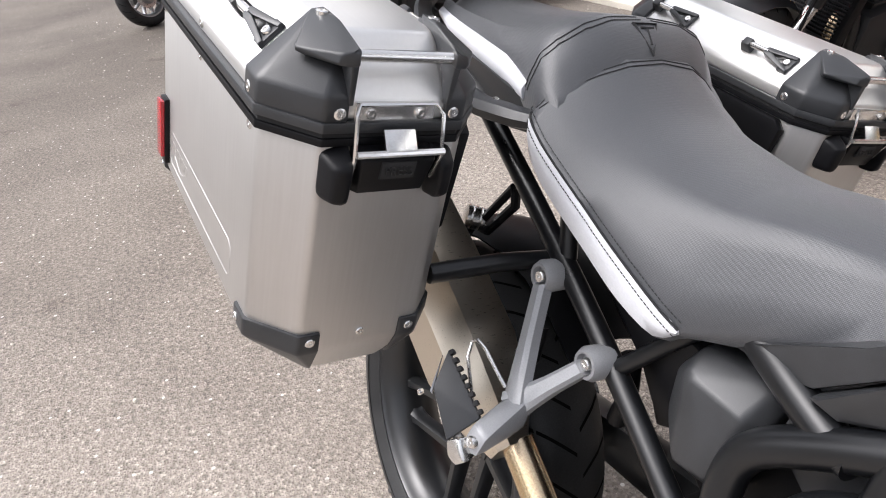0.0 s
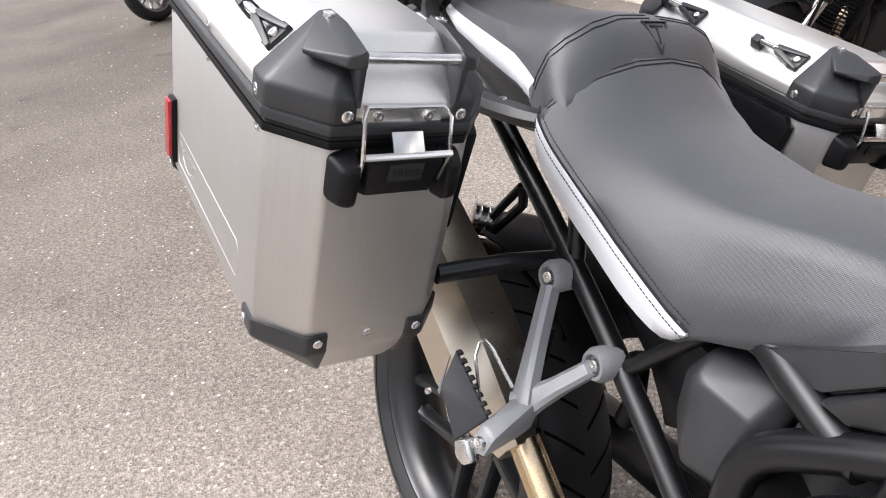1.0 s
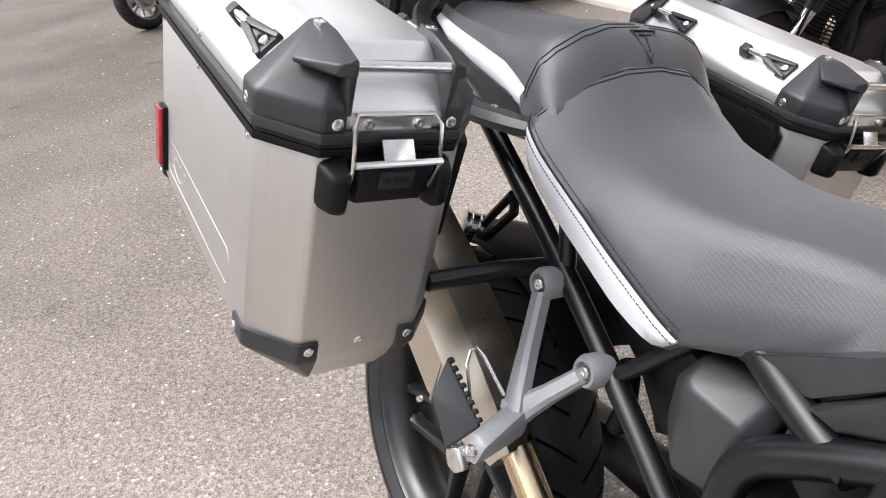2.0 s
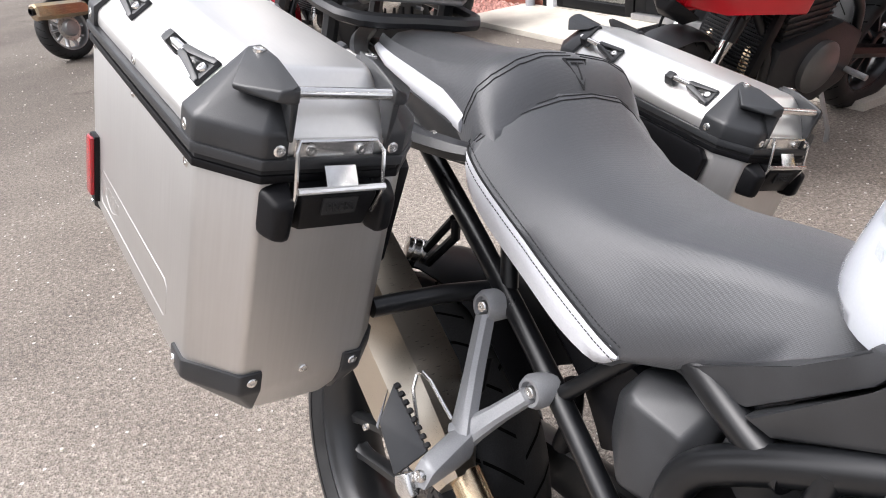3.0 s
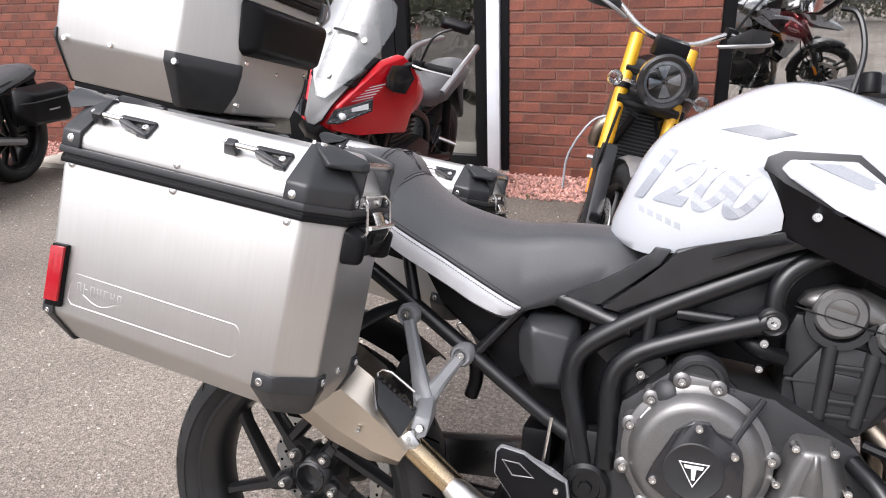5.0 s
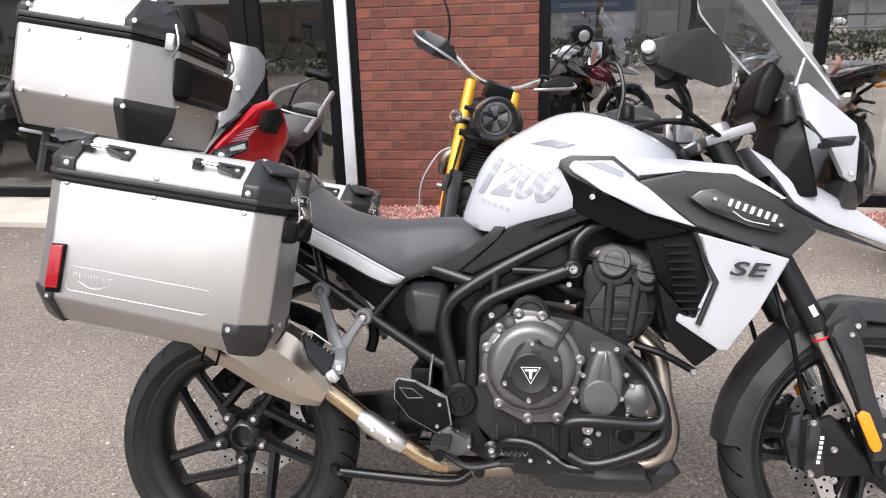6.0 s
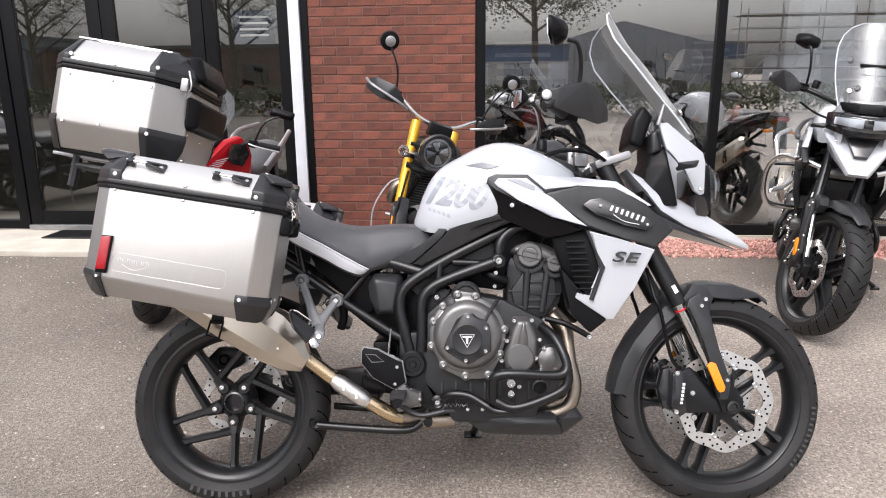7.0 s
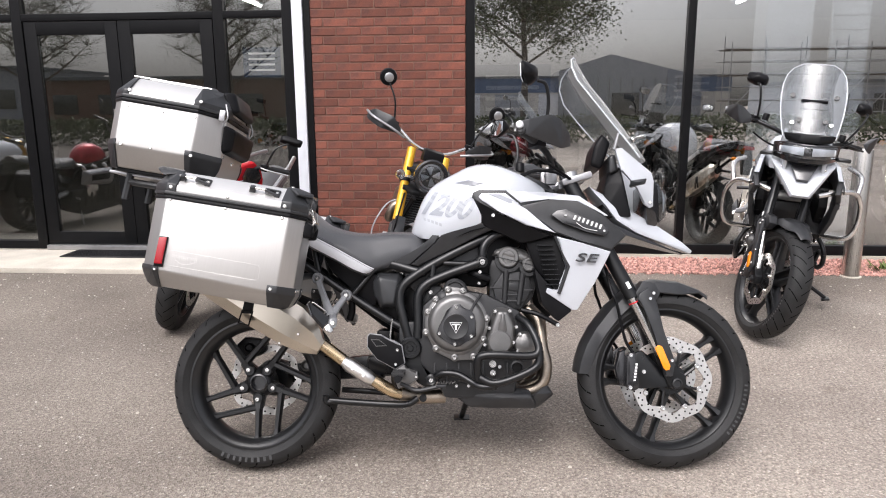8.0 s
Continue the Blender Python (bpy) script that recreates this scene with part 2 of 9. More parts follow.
BRICK = mat("red_brick", (0.184, 0.060, 0.038), 0.88, 0, 0.34, 11.0, 0.0022, 120.0, tint=(0.105, 0.040, 0.031), obj_random=0.26)
MORTAR = mat("mortar", (0.19, 0.10, 0.074), 0.95, 0, 0.25, 14.0, 0.002, 200.0)
ALUBLACK = mat("black_window_frame", (0.006, 0.0062, 0.007), 0.48, 0, 0.15, 6.0, 0.00005, 900.0, spec=0.15)
POSTWHITE = mat("white_post_paint", (0.74, 0.77, 0.82), 0.5, 0, 0.07, 5.0)
CONCRETE = mat("pale_concrete", (0.56, 0.52, 0.45), 0.9, 0, 0.22, 3.0, 0.0015, 150.0)
PINKSTONE = mat("pink_gravel", (0.50, 0.28, 0.235), 0.9, 0, 0.35, 25.0, 0.002, 180.0, tint=(0.34, 0.19, 0.165))
WEED = mat("green_weed", (0.10, 0.14, 0.03), 0.7, 0, 0.3, 60.0)
MAT_RUBBER = mat("door_mat_fibre", (0.035, 0.035, 0.036), 0.95, 0, 0.4, 30.0, 0.002, 400.0)
BRUSHED = mat("brushed_bollard_steel", (0.62, 0.60, 0.57), 0.28, 1.0, 0.1, 5.0, 0.0001, 300.0, aniso=(1.0, 1.0, 0.03))
# mirror share raised so the reflected sky looks brighter than in the doors
SHOPGLASS = glass_mat("showroom_glass", (0.90, 0.93, 0.93), 0.50)
PANE = glass_mat("window_glass", (0.62, 0.65, 0.64), 0.28)
PLASTER = mat("painted_plaster", (0.62, 0.60, 0.56), 0.9, 0, 0.1, 2.0)
SHOPFLOOR = mat("showroom_floor", (0.22, 0.20, 0.18), 0.35, 0, 0.15, 3.0)
BARK = mat("bark", (0.10, 0.075, 0.055), 0.9, 0, 0.35, 20.0, 0.004, 90.0)
LEAF = mat("leaf_green", (0.105, 0.120, 0.050), 0.7, 0, 0.35, 2.5, tint=(0.045, 0.065, 0.024))
HANGER = mat("silver_cast_hanger", (0.26, 0.265, 0.275), 0.42, 0.15, 0.12, 16.0, 0.0002, 600.0)
SHED = mat("blue_cladding", (0.10, 0.15, 0.26), 0.6, 0, 0.15, 2.0)
SLATE = mat("dark_roof", (0.13, 0.135, 0.15), 0.8, 0, 0.2, 4.0)
ASPHALT = asphalt_mat()


# ---- shape building ----
class Flat(list):
    """A face that stays plane between rounded edges."""


class Shape:
    """Collects solid pieces, each bevelled on its own, into one mesh."""

    def __init__(self):
        self.v, self.f = [], []

    def take(self, bm, bevel=0.0, seg=2, recalc=True):
        round_faces = set()
        if bevel:
            r = bmesh.ops.bevel(bm, geom=bm.edges[:], offset=bevel, segments=seg, affect="EDGES", profile=0.6, clamp_overlap=True)
            round_faces = set(r["faces"])
        if recalc:
            bmesh.ops.recalc_face_normals(bm, faces=bm.faces[:])
        n = len(self.v)
        bm.verts.index_update()
        self.v += [tuple(v.co) for v in bm.verts]
        self.f += [(list if f in round_faces or not bevel else Flat)(n + v.index for v in f.verts) for f in bm.faces]
        bm.free()
        return self

    def hull(self, pts, bevel=0.0, seg=2, cut=()):
        """Convex solid round points; cut: planes (place, normal) that take away what lies on the normal's side."""
        bm = bmesh.new()
        for p in pts:
            bm.verts.new(p)
        bmesh.ops.convex_hull(bm, input=bm.verts[:])
        bmesh.ops.dissolve_limit(bm, angle_limit=0.02, verts=bm.verts[:], edges=bm.edges[:])
        for co, no in cut:
            r = bmesh.ops.bisect_plane(bm, geom=bm.verts[:] + bm.edges[:] + bm.faces[:], plane_co=co, plane_no=no, clear_outer=True)
            rim = [e for e in r["geom_cut"] if isinstance(e, bmesh.types.BMEdge)]
            if rim:
                bmesh.ops.contextual_create(bm, geom=rim)
        return self.take(bm, bevel, seg)

    def box(self, c, s, bevel=0.0, m=None, seg=2):
        bm = bmesh.new()
        bmesh.ops.create_cube(bm, size=1.0)
        mm = Matrix.Translation(c) @ (m or Matrix()) @ Matrix.Diagonal((*s, 1))
        bmesh.ops.transform(bm, matrix=mm, verts=bm.verts[:])
        return self.take(bm, bevel, seg)

    def prism(self, prof, y0, y1, bevel=0.0, seg=2, shrink=1.0):
        """A profile in x and z, swept from y0 to y1; shrink scales the outline at y1 about its middle."""
        bm = bmesh.new()
        cx, cz = sum(p[0] for p in prof) / len(prof), sum(p[1] for p in prof) / len(prof)
        a = [bm.verts.new((x, y0, z)) for x, z in prof]
        b = [bm.verts.new((cx + (x - cx) * shrink, y1, cz + (z - cz) * shrink)) for x, z in prof]
        bm.faces.new(a)
        bm.faces.new(b[::-1])
        for i in range(len(a)):
            j = (i + 1) % len(a)
            bm.faces.new((a[j], a[i], b[i], b[j]))
        return self.take(bm, bevel, seg)

    def sheet(self, pts, off, bevel=0.0, seg=2):
        """A plate through points in space, thickened by the vector off."""
        bm = bmesh.new()
        o = Vector(off)
        a = [bm.verts.new(p) for p in pts]
        b = [bm.verts.new(Vector(p) + o) for p in pts]
        bm.faces.new(a)
        bm.faces.new(b[::-1])
        for i in range(len(a)):
            j = (i + 1) % len(a)
            bm.faces.new((a[j], a[i], b[i], b[j]))
        return self.take(bm, bevel, seg)

    def tube(self, path, r, n=12, smooth=True, steps=5, closed=False, flat=1.0):
        """A round bar along a path; r may be one radius or one for each point."""
        P = [Vector(p) for p in path]
        rs = list(r) if isinstance(r, (list, tuple)) else [r] * len(P)
        if smooth and len(P) > 2:
            Q, R = [], []
            N = len(P)
            last = N if closed else N - 1
            for i in range(last):
                p0 = P[(i - 1) % N] if closed or i else P[0] * 2 - P[1]
                p1, p2 = P[i], P[(i + 1) % N]
                p3 = P[(i + 2) % N] if closed or i + 2 < N else P[-1] * 2 - P[-2]
                for k in range(steps):
                    t = k / steps
                    Q.append(0.5 * (2 * p1 + (p2 - p0) * t + (2 * p0 - 5 * p1 + 4 * p2 - p3) * t * t + (3 * p1 - p0 - 3 * p2 + p3) * t ** 3))
                    R.append(rs[i] + (rs[(i + 1) % N] - rs[i]) * t)
            if not closed:
                Q.append(P[-1])
                R.append(rs[-1])
            P, rs = Q, R
        base = len(self.v)
        d = (P[1] - P[0]).normalized()
        up = Vector((0, 0, 1)) if abs(d.z) < 0.9 else Vector((1, 0, 0))
        a = d.cross(up).normalized()
        N = len(P)
        for i, p in enumerate(P):
            d = (P[(i + 1) % N] - P[i - 1]).normalized() if closed else (P[min(i + 1, N - 1)] - P[max(i - 1, 0)]).normalized()
            a = (a - d * a.dot(d)).normalized()
            b = d.cross(a)
            for k in range(n):
                w = 2 * math.pi * k / n
                self.v.append(tuple(p + (a * math.cos(w) + b * math.sin(w) * flat) * rs[i]))
        for i in range(N if closed else N - 1):
            j = (i + 1) % N
            for k in range(n):
                l = (k + 1) % n
                self.f.append([base + i * n + k, base + i * n + l, base + j * n + l, base + j * n + k])
        if not closed:
            self.f.append([base + k for k in range(n)][::-1])
            self.f.append([base + (N - 1) * n + k for k in range(n)])
        return self

    def lathe(self, prof, c=(0, 0, 0), axis=(0, 1, 0), n=32, ring=False):
        """Turned about an axis through c: prof holds (radius, height along the axis)."""
        q = Vector((0, 0, 1)).rotation_difference(Vector(axis).normalized()).to_matrix()
        c = Vector(c)
        base = len(self.v)
        for r, h in prof:
            for k in range(n):
                w = 2 * math.pi * k / n
                self.v.append(tuple(c + q @ Vector((r * math.cos(w), r * math.sin(w), h))))
        m = len(prof)
        for i in range(m if ring else m - 1):
            j = (i + 1) % m
            for k in range(n):
                l = (k + 1) % n
                self.f.append([base + i * n + k, base + i * n + l, base + j * n + l, base + j * n + k])
        if not ring:
            self.f.append([base + k for k in range(n)][::-1])
            self.f.append([base + (m - 1) * n + k for k in range(n)])
        return self

    def loft(self, rings, caps=True, bevel=0.0):
        """Skins a row of rings with the same number of points."""
        base, n = len(self.v), len(rings[0])
        for ring in rings:
            self.v += [tuple(p) for p in ring]
        for i in range(len(rings) - 1):
            for k in range(n):
                l = (k + 1) % n
                self.f.append([base + i * n + k, base + i * n + l, base + (i + 1) * n + l, base + (i + 1) * n + k])
        if caps:
            self.f.append([base + k for k in range(n)][::-1])
            self.f.append([base + (len(rings) - 1) * n + k for k in range(n)])
        return self

    def ball(self, c, r, n=12, squash=(1, 1, 1)):
        m = n // 2
        prof = [(r * math.sin(math.pi * i / m), -r * math.cos(math.pi * i / m)) for i in range(1, m)]
        base = len(self.v)
        self.lathe(prof, (0, 0, 0), (0, 0, 1), n)
        self.v[base:] = [(c[0] + x * squash[0], c[1] + y * squash[1], c[2] + z * squash[2]) for x, y, z in self.v[base:]]
        return self

    def bolt(self, c, axis, r=0.008, h=0.006):
        """A round-headed fastener."""
        return self.lathe([(r, -0.004), (r, h * 0.55), (r * 0.82, h), (r * 0.35, h * 1.02), (r * 0.3, h * 0.6)], c, axis, 10)

    def mirrored(self):
        """The same shape on the other side of the middle plane."""
        s = Shape()
        s.v = [(x, -y, z) for x, y, z in self.v]
        s.f = [type(f)(f[::-1]) for f in self.f]
        return s


def as_mesh(name, shape, material, angle=38):
    me = bpy.data.meshes.new(name)
    me.from_pydata(shape.v, [], shape.f)
    me.polygons.foreach_set("use_smooth", [not isinstance(f, Flat) for f in shape.f])
    bm = bmesh.new()
    bm.from_mesh(me)
    bmesh.ops.recalc_face_normals(bm, faces=bm.faces[:])
    bm.to_mesh(me)
    bm.free()
    me.set_sharp_from_angle(angle=radians(angle))
    me.materials.append(material)
    return me


SPLIT = {"mudguard_stay", "rivet", "cover_bolt", "hanger_bolt", "guard_bolt", "caliper_bolt", "wheel_nut", "disc_button", "shield_bolt", "latch_rivet", "drain_bolt", "plate_bolt",
         "silencer_rivet", "cover_boss", "cylinder_fin", "radiator_fin", "duct_fin", "frame_brace", "lamp_chamber", "footrest_rib", "cylinder_rib", "hose_clip", "white_mark", "sidewall_mark", "spoke", "foot", "cam_boss", "letter_bar", "screw"}


def pieces(shape):
    """The loose pieces of a shape, each a shape of its own."""
    boss = list(range(len(shape.v)))

    def find(i):
        while boss[i] != i:
            boss[i] = boss[boss[i]]
            i = boss[i]
        return i

    for f in shape.f:
        for i in f[1:]:
            boss[find(i)] = find(f[0])
    out = {}
    for f in shape.f:
        out.setdefault(find(f[0]), []).append(f)
    made = []
    for faces in out.values():
        s, at = Shape(), {}
        for f in faces:
            for i in f:
                if i not in at:
                    at[i] = len(s.v)
                    s.v.append(shape.v[i])
            s.f.append(type(f)(at[i] for i in f))
        made.append(s)
    return made


def part(name, shape, material, parent, label="", angle=38):
    """Links a shape as one mesh object under a thing or under a part; fasteners become one object each."""
    if name in SPLIT:
        for s in pieces(shape):
            ob = new(name, as_mesh(name, s, material, angle))
            ob.parent = parent
            if label:
                tagged(ob, label)
        return ob
    ob = new(name, as_mesh(name, shape, material, angle))
    ob.parent = parent
    if label:
        tagged(ob, label)
    return ob


def wheel_part(name, rim, material, parent, label=""):
    """A rim with its hub and lugs as parts under it."""
    first, *rest = pieces(rim)
    w = part(name, first, material, parent, label)
    for s in rest:
        part("hub", s, material, w)
    return w


def thing(name, m, label, category, group="", kind=""):
    ob = new(name)
    ob.empty_display_size = 0.1
    ob.matrix_world = m
    return tagged(ob, label, category, group, kind)


def solid(name, shape, material, label, category="", kind="", m=None, group="", angle=38):
    """A thing that is one mesh."""
    ob = new(name, as_mesh(name, shape, material, angle))
    if m is not None:
        ob.matrix_world = m
    return tagged(ob, label, category, group, kind)


def text_part(name, words, size, m, material, parent, depth=0.0006, label="", spacing=1.0, shear=0.0, bold=0.0):
    """Lettering as a thin mesh, lying in the x, y plane of m."""
    cu = bpy.data.curves.new(name, "FONT")
    cu.body, cu.size, cu.extrude, cu.space_character, cu.shear, cu.offset = words, size, depth, spacing, shear, bold
    cu.align_x, cu.align_y = "CENTER", "CENTER"
    tmp = bpy.data.objects.new(name, cu)
    scene.collection.objects.link(tmp)
    me = bpy.data.meshes.new_from_object(tmp.evaluated_get(bpy.context.evaluated_depsgraph_get()))
    bpy.data.objects.remove(tmp)
    me.materials.clear()
    me.materials.append(material)
    ob = new(name, me)
    ob.parent = parent
    ob.matrix_local = m
    if label:
        tagged(ob, label)
    return ob


# ---- motorcycle pieces ----
def tyre_shape(c, R, rim, hw, n=64):
    prof = [(rim - 0.004, -0.72 * hw), (rim + 0.006, -0.86 * hw), (rim + 0.024, -0.98 * hw), (R - 0.052, -1.0 * hw), (R - 0.032, -0.95 * hw),
            (R - 0.017, -0.78 * hw), (R - 0.006, -0.48 * hw), (R, -0.0)]
    prof = prof + [(r, -h) for r, h in prof[-2::-1]]
    return Shape().lathe(prof, c, (0, 1, 0), n, ring=True)


def tread_shape(c, R, hw, count=30):
    """Slanting dark strips laid on the tread for grooves, alternating from side to side."""
    s = Shape()
    for k in range(count):
        for side in (-1, 1):
            a0 = 2 * math.pi * (k + (0.5 if side > 0 else 0.0)) / count
            pts = []
            for i in range(9):
                t = i / 8
                h = side * hw * (0.06 + 0.88 * t)
                q = abs(h) / hw
                rr = R + 0.0007 - next(d0 + (d1 - d0) * (q - q0) / (q1 - q0) for q0, d0, q1, d1 in ((0, 0, 0.48, 0.006), (0.48, 0.006, 0.78, 0.017), (0.78, 0.017, 0.95, 0.032), (0.95, 0.032, 1.01, 0.052)) if q <= q1)
                a = a0 + 0.17 * t
                pts.append((a, h, rr))
            base = len(s.v)
            for a, h, rr in pts:
                for da in (-0.0095, 0.0095):
                    s.v.append((c[0] + rr * math.cos(a + da), c[1] + h, c[2] + rr * math.sin(a + da)))
            for i in range(8):
                q = base + 2 * i
                s.f.append([q, q + 1, q + 3, q + 2])
    return s


def rim_shape(c, rim, hw, hub=0.05, pairs=5, turn=0.0, hub_w=0.05, at_hub=0.20, at_rim=0.33):
    """The rim with its hub, and the spokes."""
    s, sp = Shape(), Shape()
    w = hw * 0.74
    s.lathe([(rim + 0.004, -w), (rim + 0.007, -w - 0.004), (rim - 0.006, -w - 0.005), (rim - 0.016, -w + 0.004), (rim - 0.026, -w * 0.55), (rim - 0.03, 0), (rim - 0.026, w * 0.55),
             (rim - 0.016, w - 0.004), (rim - 0.006, w + 0.005), (rim + 0.007, w + 0.004), (rim + 0.004, w)], c, (0, 1, 0), 64, ring=True)
    s.lathe([(hub * 0.6, -hub_w), (hub * 0.72, -hub_w - 0.004), (hub, -hub_w + 0.006), (hub * 1.1, -0.01), (hub * 1.1, 0.01), (hub, hub_w - 0.006), (hub * 0.6, hub_w)], c, (0, 1, 0), 28, ring=True)
    for k in range(pairs):
        for side in (-1, 1):
            a = turn + 2 * math.pi * k / pairs + side * at_hub
            b = turn + 2 * math.pi * k / pairs + side * at_rim
            r0, r1 = hub * 0.95, rim - 0.02
            p0 = Vector((c[0] + r0 * math.cos(a), c[1], c[2] + r0 * math.sin(a)))
            p1 = Vector((c[0] + r1 * math.cos(b), c[1], c[2] + r1 * math.sin(b)))
            d = (p1 - p0).normalized()
            n = Vector((-d.z, 0, d.x))
            pts = []
            for p, wd, dp in ((p0, 0.0125, 0.034), (p0.lerp(p1, 0.85), 0.0102, 0.022), (p1, 0.021, 0.03)):
                pts.append([p + n * wd * e + Vector((0, dp * g, 0)) for e, g in ((-0.5, -1), (0.5, -1), (1, -0.5), (1, 0.5), (0.5, 1), (-0.5, 1), (-1, 0.5), (-1, -0.5))])
            sp.loft(pts)
    return s, sp


def fork_spoke_rim(c, rim, hw):
    """The rear rim with its recessed hub and five arms that fork on their way to the rim."""
    s, sp = Shape(), Shape()
    w = hw * 0.74
    s.lathe([(rim + 0.004, -w), (rim + 0.007, -w - 0.004), (rim - 0.006, -w - 0.005), (rim - 0.012, -w + 0.002), (rim - 0.018, -w + 0.004), (rim - 0.036, -w * 0.5), (rim - 0.04, 0), (rim - 0.036, w * 0.5),
             (rim - 0.016, w - 0.004), (rim - 0.006, w + 0.005), (rim + 0.007, w + 0.004), (rim + 0.004, w)], c, (0, 1, 0), 72, ring=True)
    s.lathe([(0.033, 0.0), (0.036, -0.005), (0.043, -0.001), (0.056, 0.018), (0.060, 0.07), (0.05, 0.09), (0.033, 0.09)], c, (0, 1, 0), 36, ring=True)
    section = ((-0.5, -1), (0.5, -1), (1, -0.45), (1, 0.6), (0.5, 1), (-0.5, 1), (-1, 0.6), (-1, -0.45))

    def arm(p0, p1, rows):
        d = (p1 - p0).normalized()
        n = Vector((-d.z, 0, d.x)).normalized()
        sp.loft([[p0.lerp(p1, t) + n * wd * e + Vector((0, dp * g, 0)) for e, g in section] for t, wd, dp in rows])

    at = lambda r, a, y: Vector((c[0] + r * math.cos(a), c[1] + y, c[2] + r * math.sin(a)))
    for k in range(5):
        a = radians(198 + 72 * k)
        lug, knee = at(0.058, a, 0.014), at(0.092, a, 0.010)
        s.lathe([(0.021, -0.03), (0.021, 0.018), (0.017, 0.023), (0.004, 0.023)], tuple(lug), (0, -1, 0), 14)
        arm(at(0.045, a, 0.02), knee + (knee - lug) * 0.15, ((0.0, 0.025, 0.024), (0.5, 0.021, 0.022), (1.0, 0.017, 0.020)))
        for turn in (0.0, -53.0):
            end = at(rim - 0.026, a + radians(turn), 0.0)
            arm(knee, end, ((-0.06, 0.0145, 0.018), (0.2, 0.0128, 0.018), (0.8, 0.0108, 0.016), (0.92, 0.014, 0.017), (1.03, 0.026, 0.020)))
    return s, sp


def disc_shapes(c, y, r0, r1, count=40, petals=0):
    """A brake disc and dark dots for its drilled holes."""
    d = Shape().lathe([(r0, -0.0025), (r1 - 0.0008, -0.0025), (r1, -0.0015), (r1, 0.0015), (r1 - 0.0008, 0.0025), (r0, 0.0025)], (c[0], y, c[2]), (0, 1, 0), 64, ring=True)
    if petals:
        rings = []
        for k in range(80):
            a = 2 * math.pi * k / 80
            w = math.cos(petals * a)
            rings.append([(c[0] + r * math.cos(a), y + q, c[2] + r * math.sin(a)) for r, q in ((r0 + 0.008 * w, -0.0025), (r1 + 0.004 * w, -0.0025), (r1 + 0.004 * w, 0.0025), (r0 + 0.008 * w, 0.0025))])
        d = Shape().loft(rings + rings[:1], caps=False)
    h = Shape()
    for k in range(count):
        a = 2 * math.pi * k / count
        r = r0 + (r1 - r0) * (0.28, 0.66, 0.45, 0.82)[k % 4]
        for e in (-1, 1):
            h.lathe([(0.0036, 0.0), (0.0036, 0.0004)], (c[0] + r * math.cos(a), y + e * 0.0025, c[2] + r * math.sin(a)), (0, e, 0), 8)
    return d, h


def carrier_shape(c, y, r0, r1, arms=8):
    """The spider that holds a disc, with its floating buttons."""
    s = Shape()
    s.lathe([(r0 - 0.012, -0.003), (r0 + 0.006, -0.003), (r0 + 0.006, 0.003), (r0 - 0.012, 0.003)], (c[0], y, c[2]), (0, 1, 0), 32, ring=True)
    for k in range(arms):
        a = 2 * math.pi * k / arms + 0.2
        s.tube([(c[0] + r0 * math.cos(a), y, c[2] + r0 * math.sin(a)), (c[0] + r1 * math.cos(a + 0.25), y, c[2] + r1 * math.sin(a + 0.25))], 0.006, 6, smooth=False)
    return s


def both(fn):
    """A shape from fn(side) for the right and the left side."""
    s = Shape()
    for e in (-1, 1):
        t = fn(e)
        n = len(s.v)
        s.v += t.v
        s.f += [type(f)(n + i for i in f) for f in t.f]
    return s


def steered(shape, degrees, pivot=(1.36, 0.0, 0.62), axis=(-0.46, 0.0, 0.888)):
    r = Matrix.Rotation(radians(degrees), 4, Vector(axis).normalized())
    p = Vector(pivot)
    shape.v = [tuple(p + r @ (Vector(v) - p)) for v in shape.v]
    return shape


def skin(rings, under=0.012):
    """A closed body from open cross-sections, with a flat underside."""
    full = []
    for r in rings:
        lowpts = [(r[-1][0], r[-1][1] * 0.92, r[-1][2] - under), (r[0][0], r[0][1] * 0.92, r[0][2] - under)]
        full.append(list(r) + lowpts)
    return Shape().loft(full)


def profile_ring(x, pts):
    """A symmetric ring at x from (half width, height) pairs, top first."""
    return [(x, -y, z) for y, z in pts[::-1]] + [(x, y, z) for y, z in pts[1:]]


def eased(rows, steps=3):
    """More rows between those given, on a smooth curve through them."""
    out = []
    for i in range(len(rows) - 1):
        p0, p1, p2, p3 = rows[max(i - 1, 0)], rows[i], rows[i + 1], rows[min(i + 2, len(rows) - 1)]
        for k in range(steps):
            t = k / steps
            out.append(tuple(0.5 * (2 * b + (c - a) * t + (2 * a - 5 * b + 4 * c - d) * t * t + (3 * b - a - 3 * c + d) * t ** 3) for a, b, c, d in zip(p0, p1, p2, p3)))
    return out + [tuple(rows[-1])]


def warp_to_view(bike, names):
    """Lowers the bodywork and engine towards the flanks and moves the nose forward to fit the camera's view."""
    for ob in bike.children:
        if ob.name.split(".")[0] in names:
            continue
        for o in [ob] + list(ob.children_recursive):
            o.data.transform(o.matrix_basis)
            o.matrix_basis = Matrix()
            for v in o.data.vertices:
                x, y, z = v.co
                high = min(1.0, max(0.0, (z - 0.55) / 0.3))
                v.co.z = z - (0.068 - 0.026 * high) * abs(y)
                v.co.x = x + 0.021 * min(1.0, max(0.0, (z - 0.3) / 0.6)) * min(1.0, max(0.0, (x - 0.9) / 0.5))


